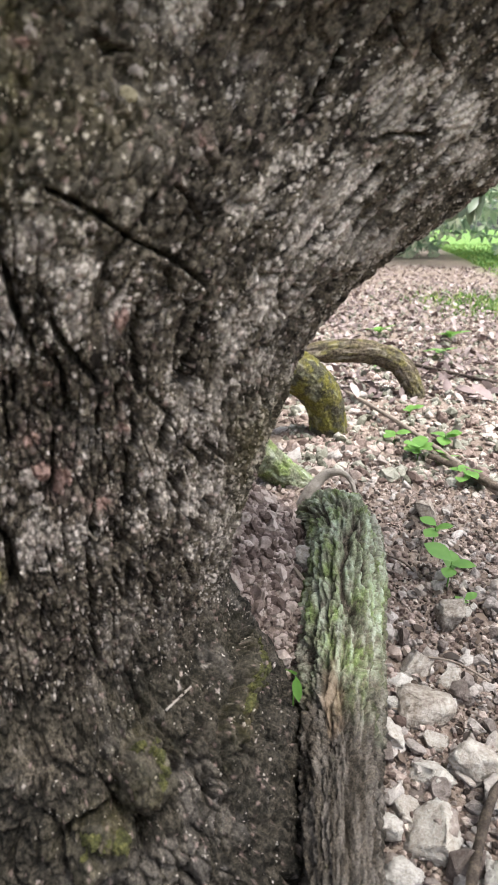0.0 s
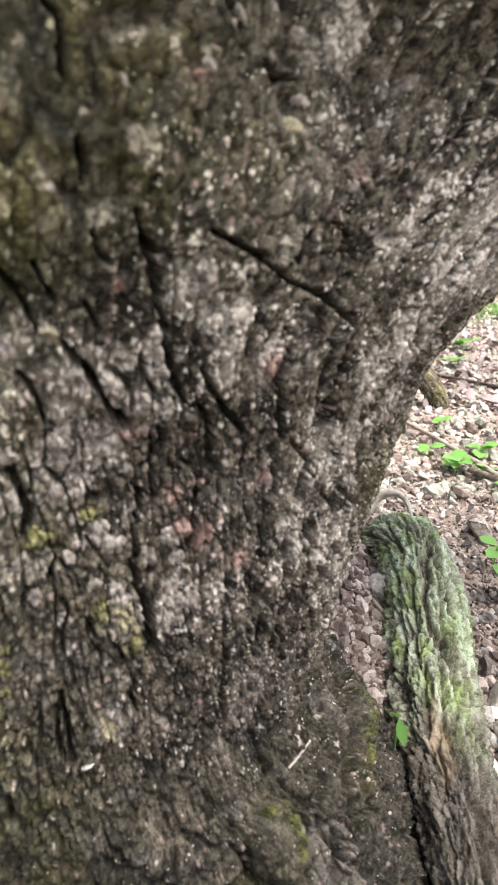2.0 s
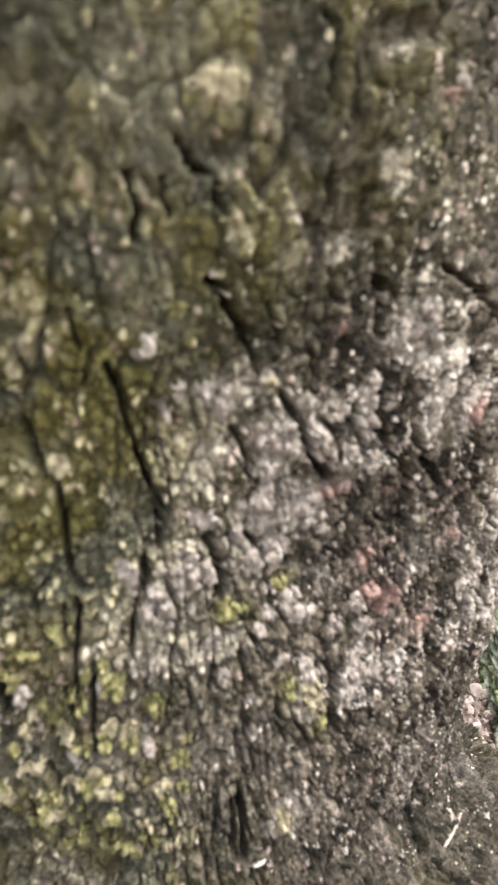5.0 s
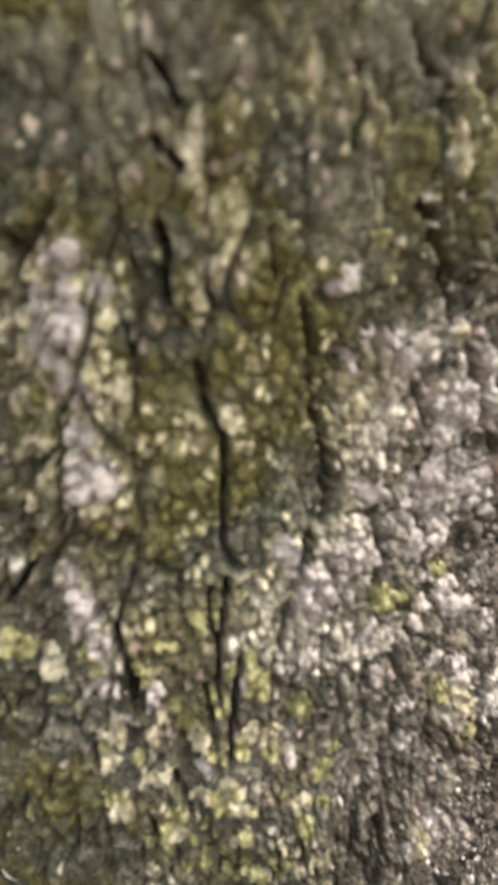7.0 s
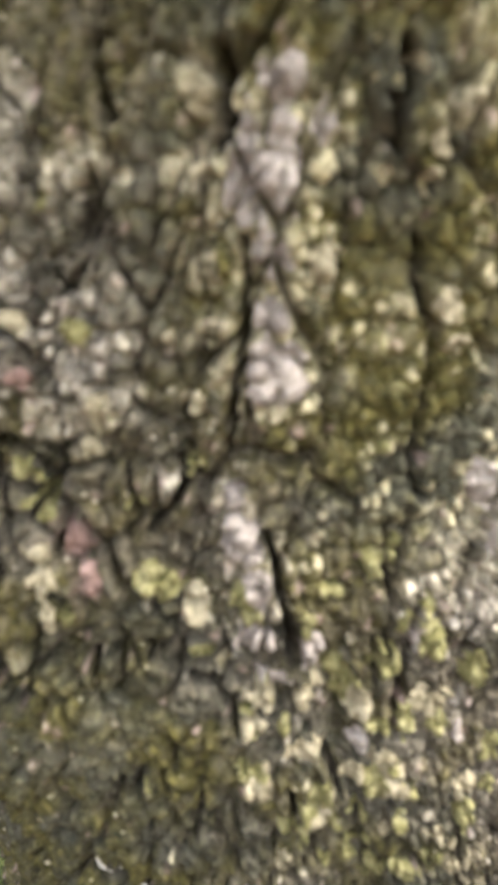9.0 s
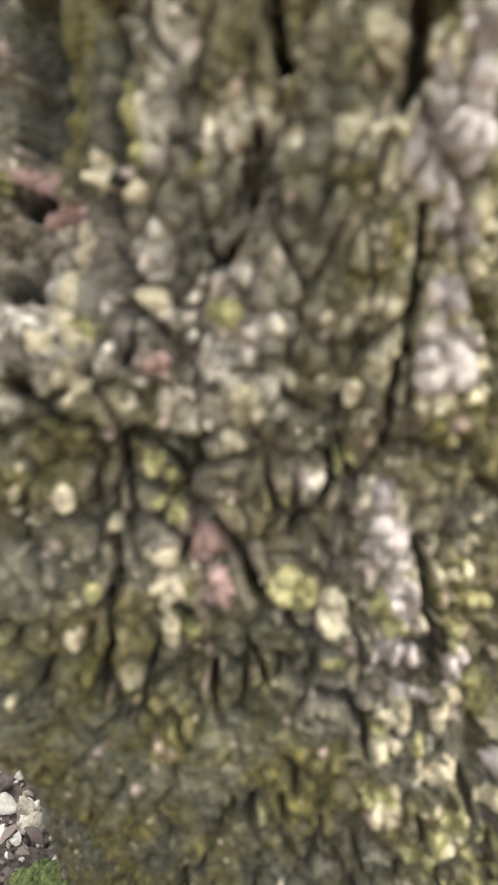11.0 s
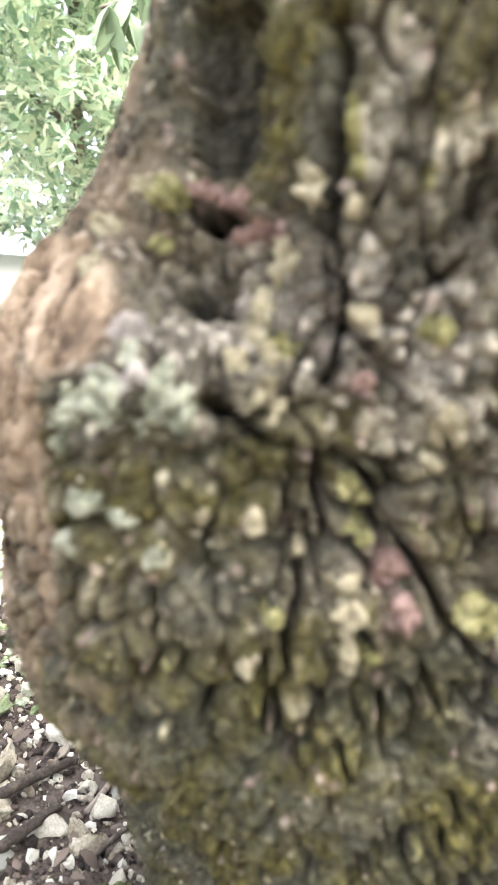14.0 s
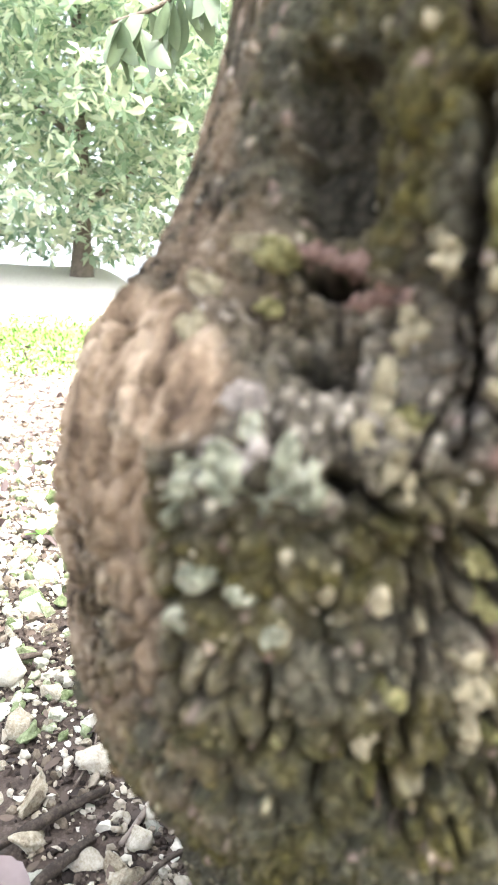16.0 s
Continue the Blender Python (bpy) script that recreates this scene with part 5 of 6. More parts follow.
YELLOW_LUMPS += [(-0.507, 0.421, 0.0051, 0.0023), (-0.455, 0.367, 0.0031, 0.0031), (-0.464, 0.382, 0.0049, 0.0025), (-0.415, 0.339, 0.0043, 0.0034), (-0.454, 0.587, 0.0022, 0.0074), (-0.453, 0.576, 0.003, 0.0051), (-0.436, 0.574, 0.0022, 0.0053), (-0.43, 0.534, 0.0053, 0.0041), (-0.512, 0.561, 0.0037, 0.0037), (-0.509, 0.578, 0.0048, 0.0037), (-0.478, 0.527, 0.003, 0.0023)]
PINK_LUMPS = [(-0.436, 0.456, 0.0076, 0.0076), (-0.449, 0.519, 0.0038, 0.0038), (-0.431, 0.442, 0.0049, 0.0078), (-0.172, 0.594, 0.0029, 0.006), (-0.17, 0.505, 0.0082, 0.0033), (-0.129, 0.421, 0.0054, 0.0106), (-0.107, 0.397, 0.0063, 0.0047), (-0.086, 0.458, 0.0037, 0.0062), (-0.125, 0.698, 0.0044, 0.0026), (-0.217, 0.677, 0.0035, 0.0027), (-0.025, 0.655, 0.0027, 0.0055), (-0.046, 0.634, 0.0022, 0.0041), (-0.131, 0.496, 0.0042, 0.0029), (-0.147, 0.455, 0.0058, 0.0073), (-0.14, 0.428, 0.0075, 0.0075), (-0.133, 0.417, 0.005, 0.0134), (-0.085, 0.539, 0.0056, 0.0094), (-0.022, 0.655, 0.0036, 0.0046)]
PINK_LUMPS += [(-0.5, 0.579, 0.0045, 0.0033), (-0.493, 0.574, 0.004, 0.0054), (-0.491, 0.566, 0.0043, 0.005), (-0.481, 0.563, 0.0052, 0.0038), (-0.496, 0.561, 0.0025, 0.0022), (-0.481, 0.509, 0.0032, 0.0029), (-0.49, 0.572, 0.0039, 0.0075), (-0.499, 0.577, 0.0027, 0.0027), (-0.479, 0.565, 0.0044, 0.0034), (-0.497, 0.561, 0.0036, 0.002), (-0.487, 0.561, 0.0039, 0.0021)]
PALE_LUMPS = [(-0.129, 0.596, 0.007, 0.0114), (-0.141, 0.586, 0.005, 0.0063), (-0.152, 0.546, 0.0058, 0.0158), (-0.181, 0.54, 0.0072, 0.0116), (-0.205, 0.534, 0.0102, 0.0152), (-0.211, 0.5, 0.0118, 0.0158), (-0.189, 0.498, 0.0059, 0.0108), (-0.234, 0.564, 0.0082, 0.0082), (-0.254, 0.472, 0.0155, 0.0116), (-0.273, 0.459, 0.0129, 0.0129), (-0.152, 0.372, 0.0086, 0.0138), (-0.222, 0.71, 0.0024, 0.0024), (-0.171, 0.718, 0.0024, 0.0024), (-0.157, 0.731, 0.0026, 0.002), (-0.167, 0.729, 0.0025, 0.002), (-0.173, 0.678, 0.0022, 0.0018), (-0.141, 0.633, 0.0021, 0.0024), (-0.125, 0.677, 0.002, 0.002)]
PALE_LUMPS += [(-0.202, 0.674, 0.0017, 0.0017), (-0.167, 0.677, 0.0018, 0.0018), (-0.175, 0.704, 0.0017, 0.0017), (-0.146, 0.69, 0.0022, 0.0019), (-0.106, 0.633, 0.002, 0.0022), (-0.117, 0.635, 0.0017, 0.0021), (-0.086, 0.616, 0.0018, 0.0018), (-0.054, 0.608, 0.002, 0.0024), (-0.195, 0.671, 0.0022, 0.0016), (-0.202, 0.697, 0.0017, 0.0015), (-0.139, 0.723, 0.0018, 0.0018), (-0.127, 0.726, 0.0018, 0.0017), (-0.154, 0.698, 0.0017, 0.0022), (-0.055, 0.593, 0.0022, 0.002), (-0.075, 0.615, 0.0021, 0.0019), (-0.376, 0.583, 0.0062, 0.0155), (-0.366, 0.581, 0.0073, 0.0162), (-0.366, 0.604, 0.0077, 0.0069)]
PALE_LUMPS += [(-0.354, 0.593, 0.0048, 0.0064), (-0.366, 0.541, 0.008, 0.0071), (-0.365, 0.522, 0.0101, 0.0129), (-0.376, 0.459, 0.0082, 0.0113), (-0.369, 0.438, 0.0074, 0.0095), (-0.367, 0.558, 0.006, 0.0069), (-0.286, 0.478, 0.0063, 0.0084), (-0.379, 0.476, 0.0044, 0.006), (-0.37, 0.417, 0.0076, 0.0065), (-0.364, 0.399, 0.0084, 0.0044), (-0.317, 0.349, 0.0048, 0.006), (-0.309, 0.416, 0.0049, 0.0056), (-0.327, 0.366, 0.0047, 0.0058), (-0.284, 0.37, 0.0033, 0.0057), (-0.349, 0.411, 0.0062, 0.0077), (-0.517, 0.531, 0.0068, 0.005), (-0.519, 0.513, 0.0086, 0.0045), (-0.51, 0.519, 0.0048, 0.0037)]
for k, (lumps, part_name, mat, words, high) in enumerate((
        (MINT_LUMPS, "lichen_crust", M_MINT, "pale mint-grey crusty lichen", 0.6), (CREAM_LUMPS, "lichen_crust", M_CREAM, "cream-coloured crusty lichen", 0.5),
        (YELLOW_LUMPS, "moss_tuft", M_YELLOW, "yellow-green tuft of moss", 0.55), (PINK_LUMPS, "bark_scab", M_PINK, "dull pink scab of inner bark", 0.4),
        (PALE_LUMPS, "lichen_crust", M_PALE, "whitish-grey crusty lichen", 0.4), (MOSS_LUMPS, "moss_tuft", M_FOOTMOSS, "dark green tuft of moss", 0.6))):
    for i, (sx, sz, w, h) in enumerate(lumps):
        crust(part_name, sx, sz, 0.93 * w, 0.93 * h, mat, words, high * min(w, h), 40 * k + i)


# small tufts and crusts sprinkled where they crowd together
spray = np.random.RandomState(55)
for number, mat, part_name, words, (x0, x1, z0, z1), size in (
        (44, M_YELLOW, "moss_tuft", "yellow-green tuft of moss", (-0.375, -0.26, 0.29, 0.46), 0.0048), (26, M_CREAM, "lichen_crust", "cream-coloured crusty lichen", (-0.50, -0.30, 0.42, 0.58), 0.004), (22, M_CREAM, "lichen_crust", "cream-coloured crusty lichen", (-0.37, -0.27, 0.29, 0.42), 0.0045),
        (40, M_PALE, "lichen_crust", "whitish-grey crusty lichen", (-0.27, -0.14, 0.36, 0.60), 0.0055), (26, M_PALE, "lichen_crust", "whitish-grey crusty lichen", (-0.20, 0.02, 0.58, 0.74), 0.0035)):
    for i in range(number):
        w = size * spray.uniform(0.6, 1.3)
        crust(part_name, spray.uniform(x0, x1), spray.uniform(z0, z1), w, w * spray.uniform(0.9, 1.5), mat, words, 0.5 * w, 300 + i)


def ridged(seed, depth, across=9, along=0.09):
    """Furrows that run along a limb or root."""
    def relief(L, A):
        a = A / (2 * np.pi) * across
        w = a + 0.5 * fractal(a, L / 0.05, seed)
        f1, f2, _ = cells(w * 1.0, L / along + 0.3 * fractal(a, L / 0.04, seed + 4), seed + 8)
        fade = np.minimum(1, np.minimum(A, 2 * np.pi - A) * 3)
        valley = np.abs(fractal(w * 0.9, L / (along * 2.2), seed + 20, 2))
        return -(1 - smooth(0, 0.25, f2 - f1)) * 0.6 * depth * fade - (1 - smooth(0.02, 0.22, valley)) * 0.9 * depth * fade + depth * 0.8 * fractal(a * 0.6, L / 0.12, seed + 12) * fade + 0.15 * depth * value_noise(a * 9, L / 0.004, seed + 16) * fade
    return relief


def limb(name, pts, rings, sides, mat, label, relief, growth=None):
    v, q, t, L, A = tube(pts, rings, sides, relief)
    if rings > 140:
        s = spline(pts, rings)[:, None, :3]
        skin = v[:-2].reshape(rings, sides, 3)
        out = skin - s
        out /= np.linalg.norm(out, axis=-1)[..., None] + 1e-9
        k1, k2, _ = cells3(skin / [0.010, 0.013, 0.010], 430)
        g1, _, gw = cells3(skin / 0.0046, 434)
        fade = np.minimum(1, np.minimum(A, 2 * np.pi - A) * 3)
        v1 = np.abs(fractal(A * 3.6 + 0.45 * fractal(A * 3, L / 0.035, 438), L / 0.13, 440, 2))
        v2 = np.abs(fractal(A * 8 + 0.5 * fractal(A * 6, L / 0.02, 442), L / 0.055, 444, 2))
        s1, s2, sw = cells(A * 8 + 0.6 * fractal(A * 3, L / 0.02, 446), L / 0.026 + 0.3 * fractal(A * 5, L / 0.02, 448), 450)
        fissure = np.maximum(1 - smooth(0.03, 0.16, v1), 0.55 * (1 - smooth(0.03, 0.2, v2))) * fade * (0.4 + 0.6 * smooth(0.28, 0.42, L))
        v[:-2] = (skin + out * ((dome(k1, 0.85) - 0.6) * (0.0018 if rings > 300 else 0.0035) - (1 - smooth(0, 0.2, k2 - k1)) * 0.002 + (dome(g1, 0.8) - 0.6) * 0.0018 * gw + (0.003 * smooth(0.1, 0.6, v1) - 0.0105 * fissure - 0.0042 * (1 - smooth(0.02, 0.2, s2 - s1)) + 0.003 * (sw - 0.5)) * (rings > 300))[..., None]).reshape(-1, 3)
    me = mesh_from(name, v, q, t)
    if growth is not None:
        g = growth(L, A)
        if rings > 300:
            g[..., :2] *= ((1 - 0.95 * fissure) * (0.25 + 0.75 * smooth(0.02, 0.2, s2 - s1)))[..., None]
        g = np.vstack([g.reshape(-1, 4), np.zeros((2, 4))])
        add_colour(me, "growth", g)
        grit = np.concatenate([(0.5 + 0.5 * value_noise(A * 12, L / 0.006, 305)).ravel(), [0.5, 0.5]])
        add_colour(me, "tone", np.stack([grit, grit[::-1], np.concatenate([smooth(0.42, 0.24, L + 0.14 * fractal(A * 2, L / 0.07, 307)).ravel(), [0, 0]]) * (0.7 if rings > 300 else 0), 0 * grit], -1))
    ob = link_mesh(name, me, mat, tree, label)
    ob.matrix_parent_inverse = HOME
    return ob


def no_growth(L, A):
    return np.stack([0.3 * smooth(0.2, 0.6, fractal(A * 4, L / 0.03, 300)), 0.3 + 0 * L, 0 * L, 0 * L], -1)


# stem and limb above the fork, out of sight
limb("stem", [(-0.27, 0.70, 0.72, 0.17), (-0.32, 0.72, 1.2, 0.19), (-0.40, 0.74, 1.9, 0.17), (-0.2, 0.6, 2.8, 0.13), (0.2, 0.4, 3.7, 0.08)], 60, 60, M_BARK, "", ridged(310, 0.012), no_growth)
limb("limb", [(0.2, 0.76, 0.80, 0.10), (0.45, 0.78, 1.02, 0.13), (0.9, 0.80, 1.5, 0.13), (1.4, 0.6, 2.4, 0.10), (1.7, 0.2, 3.6, 0.06)], 60, 60, M_BARK, "", ridged(330, 0.012), no_growth)


def root_growth(L, A):
    top = smooth(-0.2, 0.7, np.sin(A))
    back = smooth(0.26, 0.46, L + 0.12 * fractal(A * 2.5, L / 0.07, 342))
    m = np.clip((0.3 + 0.7 * top) * back * (0.9 + 0.5 * fractal(A * 4, L / 0.05, 340)), 0, 1)
    pale = smooth(-0.3, 0.5, fractal(A * 9, L / 0.05, 344)) * (0.20 + 0.45 * back)
    scar = smooth(1.1, 0.7, np.hypot((A - 1.80) / 0.30, (L - 0.30) / 0.062) + 0.3 * fractal(A * 4, L / 0.02, 348))
    return np.stack([pale, m, 0 * L, 0.6 * scar], -1)


# big root that runs back from the foot and dives
limb("root", [(0.078, 0.34, -0.02, 0.034), (0.086, 0.46, 0.050, 0.037), (0.099, 0.57, 0.052, 0.045), (0.108, 0.65, 0.050, 0.055), (0.122, 0.74, 0.070, 0.058), (0.140, 0.85, 0.108, 0.061), (0.152, 0.94, 0.130, 0.061), (0.146, 1.0, 0.130, 0.060), (0.128, 1.06, 0.09, 0.056), (0.11, 1.10, -0.03, 0.052)],
     400, 170, M_ROOT, "thick surface root, brown below and green with moss on top", ridged(350, 0.006, 13, 0.10), root_growth)


def mossy(L, A):
    return np.stack([0.4 * smooth(0.2, 0.6, fractal(A * 4, L / 0.03, 360)), np.clip(0.85 + 0.5 * fractal(A * 2, L / 0.05, 364), 0, 1), 0 * L, 0 * L], -1)


def half_mossy(L, A):
    return np.stack([0.3 * smooth(0.1, 0.6, fractal(A * 4, L / 0.03, 370)), np.clip(0.2 + 0.7 * fractal(A * 2, L / 0.05, 374), 0, 1), 0 * L, 0 * L], -1)


limb("root", [(-0.05, 1.3, 0.2, 0.05), (0.02, 1.36, 0.13, 0.042), (0.075, 1.39, 0.075, 0.036), (0.13, 1.41, 0.03, 0.032), (0.19, 1.43, -0.03, 0.028)], 160, 90, M_ROOT, "root with pale green moss", ridged(380, 0.004, 8), mossy)
limb("root", [(-0.1, 1.7, 0.27, 0.07), (0.08, 1.84, 0.235, 0.064), (0.18, 1.9, 0.17, 0.062), (0.235, 1.93, 0.08, 0.060), (0.255, 1.95, -0.08, 0.06)], 180, 110, M_OLIVE, "arched root covered in olive moss", ridged(390, 0.005, 9), mossy)
limb("root", [(0.0, 2.3, 0.12, 0.04), (0.25, 2.42, 0.165, 0.042), (0.45, 2.46, 0.16, 0.045), (0.56, 2.45, 0.12, 0.045), (0.615, 2.42, 0.04, 0.04), (0.64, 2.4, -0.05, 0.035)], 180, 80, M_OLIVE, "grey-brown root arching over the gravel", ridged(400, 0.006, 8), half_mossy)
limb("root", [(-0.38, 0.67, 0.03, 0.07), (-0.48, 0.68, 0.0, 0.05), (-0.55, 0.688, -0.004, 0.044), (-0.60, 0.702, -0.012, 0.037), (-0.65, 0.72, -0.04, 0.025)], 240, 120, M_MOSS, "low root under bright green moss", ridged(410, 0.010, 8, 0.05))
limb("root", [(0.09, 1.2, 0.04, 0.012), (0.115, 1.2, 0.10, 0.013), (0.15, 1.21, 0.14, 0.010), (0.18, 1.2, 0.148, 0.007), (0.20, 1.2, 0.13, 0.005), (0.21, 1.19, 0.09, 0.004), (0.212, 1.19, 0.02, 0.004)], 70, 16, M_PALEROOT, "thin pale root arching out of the soil", ridged(420, 0.0015, 5, 0.03))


# ---- stones ----
def ico(level):
    bm = bmesh.new()
    bmesh.ops.create_icosphere(bm, subdivisions=level, radius=1.0)
    v = np.array([p.co[:] for p in bm.verts])
    f = np.array([[p.index for p in face.verts] for face in bm.faces])
    bm.free()
    return v, f


ICO = {k: ico(k) for k in (1, 2, 3, 4)}


def stone_shape(seed, level, cuts=9, rough=0.16):
    """A broken stone about one unit across: a ball cut by planes, with worn edges and pits."""
    rng = np.random.RandomState(seed)
    v, f = ICO[level]
    p = v.copy()
    for _ in range(cuts):
        d = rng.normal(size=3)
        d /= np.linalg.norm(d)
        lim = rng.uniform(0.35, 0.8)
        over = p @ d - lim
        p = p - np.clip(over, 0, None)[:, None] * d
    n = np.array([(0.5 if level > 3 else 1.0) * noise.noise(Vector(q * 1.9 + seed)) + 0.6 * noise.noise(Vector(q * 4.6 - seed)) + (0.4 * noise.noise(Vector(q * 9 + seed)) + 0.3 * noise.noise(Vector(q * 19 - seed)) if level > 2 else 0.5 * noise.noise(Vector(q * 7 + seed))) for q in v])
    p = p * (1 + rough * n)[:, None]
    p *= np.array([1, rng.uniform(0.65, 0.95), rng.uniform(0.5, 0.8)])
    return 0.5 * p / np.abs(p).max(), f


def turn_matrix(rng, tilt=0.5):
    return np.array(Euler((rng.normal(0, tilt), rng.normal(0, tilt), rng.uniform(0, 6.28))).to_matrix())


STONE_MESHES = []
for k in range(14):
    sv, sf = stone_shape(500 + k, 3)
    sm = mesh_from("stone", sv, tris=sf)
    sm.materials.append(M_RUBBLE)
    STONE_MESHES.append(sm)
BIG_MESHES = []
for k in range(10):
    sv, sf = stone_shape(540 + k, 4, 11, 0.22)
    sm = mesh_from("stone", sv, tris=sf)
    sm.materials.append(M_STONE)
    BIG_MESHES.append(sm)
CREAM_MESHES = []
for k in range(6):
    sv, sf = stone_shape(580 + k, 3, 9, 0.26)
    sm = mesh_from("stone", sv, tris=sf)
    sm.materials.append(M_CREAMSTONE)
    CREAM_MESHES.append(sm)
stone_rng = np.random.RandomState(7)


def inside_trunk(x, y, margin=0.0):
    left, right = -0.56, np.where(np.asarray(y) < 0.72, 0.03, -0.06)
    return ((x > left - margin) & (x < right + margin) & (y > 0.40 - margin) & (y < 0.93 + margin))


def lay_stone(x, y, size, mesh, label="", sink=0.22, turn=None, squash=1.0):
    ob = new("stone", mesh)
    m = Euler((stone_rng.normal(0, 0.3), stone_rng.normal(0, 0.3), stone_rng.uniform(0, 6.28) if turn is None else turn))
    ob.rotation_euler = m
    ob.scale = (size, size, size * squash)
    low = min((m.to_matrix() @ Vector((v.co.x * size, v.co.y * size, v.co.z * size * squash))).z for v in mesh.vertices)
    ob.location = (x, y, float(ground_height(x, y)) - low - sink * size * 0.6)
    tagged(ob, label or "rough pale limestone lump lying in the soil", "stone", "stones under the tree")
    return ob


# stones that stand out: place, size, shape
for k, (x, y, s, lab) in enumerate((
        (0.213, 0.69, 0.085, "long grey limestone block among the rubble"), (0.165, 0.64, 0.055, ""), (0.212, 0.60, 0.056, "bluish-grey limestone lump among rubble"),
        (0.262, 0.605, 0.065, "angular cream limestone with broken edges"), (0.197, 0.51, 0.075, "large grey limestone lump in the rubble"), (0.150, 0.475, 0.04, ""),
        (0.318, 0.90, 0.065, "rounded pale limestone lump beside a seedling"), (0.235, 0.77, 0.06, ""), (0.085, 0.885, 0.042, "smooth whitish stone on the heap of soil"),
        (0.20, 0.74, 0.04, ""), (0.245, 0.69, 0.035, ""), (0.17, 0.555, 0.042, ""), (0.275, 0.75, 0.04, ""), (0.185, 0.695, 0.032, ""), (0.23, 0.645, 0.035, ""),
        (0.14, 0.52, 0.038, ""), (0.24, 0.46, 0.05, ""), (0.36, 1.25, 0.07, "pinkish limestone lump on gravel"))):
    lay_stone(x, y, s * 1.15, BIG_MESHES[k % 10], lab, 0.25)
for k, (x, y, s, lab) in enumerate((
        (-0.675, 0.955, 0.055, "pale limestone lump dusted with green"), (-0.735, 0.89, 0.055, "pale stone on dark soil"), (-0.83, 1.12, 0.07, "mossy limestone lump on gravel"),
        (-0.615, 0.785, 0.045, "white stone beside the root"), (-0.725, 0.83, 0.05, ""), (-0.79, 1.02, 0.06, "stone with a green bloom"), (-0.765, 1.075, 0.04, ""),
        (-0.66, 0.81, 0.04, "whitish stone on dark soil"), (-0.61, 0.84, 0.035, ""), (-0.64, 0.87, 0.03, ""), (-0.70, 0.99, 0.03, ""), (-0.945, 1.70, 0.08, "stone covered in green algae"))):
    lay_stone(x, y, s * 1.1, CREAM_MESHES[k % 6], lab, 0.2)


def in_view_zone(x, y):
    """The strips of ground either side of the trunk that lie open to the walk."""
    right = (x > 0.02 + 0.02 * y) & (x < 0.12 + 0.45 * y)
    left = (x < -0.42 - 0.14 * (y - 0.7)) & (x > -0.62 - 0.42 * (y - 0.5))
    return right | left


# loose stones, each a thing
count = 0
while count < 230:
    x, y = stone_rng.uniform(-1.7, 1.3), 0.42 + 2.4 * stone_rng.rand() ** 1.5
    if not in_view_zone(x, y) or inside_trunk(x, y, 0.02) or (0.0 < x < 0.21 and 0.4 < y < 1.1 and abs(x - (0.045 + 0.22 * (y - 0.47))) < 0.085):
        continue
    lay_stone(x, y, float(np.clip(stone_rng.lognormal(-3.45, 0.35), 0.02, 0.075)), CREAM_MESHES[count % 6] if x < -0.3 else STONE_MESHES[count % 14], "", stone_rng.uniform(0.05, 0.45))
    count += 1


def scatter(name, label, number, size, region, seed, mat, level, shapes=10):
    """Gravel: many small broken stones in one mesh."""
    rng = np.random.RandomState(seed)
    kit = [stone_shape(seed + 20 + k, level, 8 if level > 1 else 4, 0.30 if level > 1 else 0.14) for k in range(shapes)]
    pile, made = Pile(), 0
    while made < number:
        x, y = region(rng)
        if inside_trunk(x, y, -0.01):
            continue
        s = float(np.clip(rng.lognormal(math.log(size), 0.45), size * 0.4, size * 2.6))
        v, f = kit[made % shapes]
        v = (v * s) @ turn_matrix(rng, 0.6).T
        z = float(ground_height(x, y)) - v[:, 2].min() - s * rng.uniform(0.05, 0.4)
        pile.add(v + [x, y, z], tris=f)
        made += 1
    return tagged(link_mesh(name, pile.mesh(name, False), mat), label, "gravel", kind="stuff")


def near_right(rng):
    y = 0.40 + 1.3 * rng.rand() ** 1.2
    return rng.uniform(0.10 if 0.65 < y < 1.3 else 0.0, 0.16 + 0.42 * y), y


def far_right(rng):
    y = 1.45 + 6.5 * rng.rand() ** 1.3
    return rng.uniform(0.05 * y, 0.42 * y), y


def near_left(rng):
    y = 0.70 + 0.9 * rng.rand() ** 1.1
    return rng.uniform(-0.60 - 0.42 * (y - 0.5), -0.40 - 0.12 * (y - 0.7)), y


def far_left(rng):
    y = 1.4 + 3.0 * rng.rand() ** 1.6
    return rng.uniform(-0.60 - 0.40 * (y - 0.5), -0.33 - 0.25 * (y - 0.7)), y


def green_left(rng):
    y = 1.0 + 1.6 * rng.rand()
    return rng.uniform(-0.60 - 0.40 * (y - 0.5), -0.42 - 0.2 * (y - 0.7)), y


def all_round(rng):
    while True:
        r, a = 0.35 + 3.6 * rng.rand() ** 1.25, rng.uniform(0, 6.28)
        x, y = -0.1 + r * math.cos(a), 0.65 + r * math.sin(a)
        if not (y > 0.5 and (0.0 < x < 0.5 * y or -0.5 * y - 0.4 < x < -0.35 - 0.1 * y)):
            return x, y


def cleft(rng):
    return rng.uniform(-0.03, 0.10), rng.uniform(0.70, 1.25)


def heap(rng):
    return rng.normal(0.02, 0.08), rng.normal(0.93, 0.16)


scatter("gravel", "pale limestone gravel over brown soil", 2300, 0.0135, near_right, 600, M_GRAVEL, 2)
scatter("soil_crumbs", "brown crumbs of soil between the stones", 5200, 0.0055, near_right, 630, M_HUMUS, 1)
scatter("fine_gravel", "fine crumbs of limestone and soil", 7500, 0.0068, near_right, 640, M_CLOD, 1)
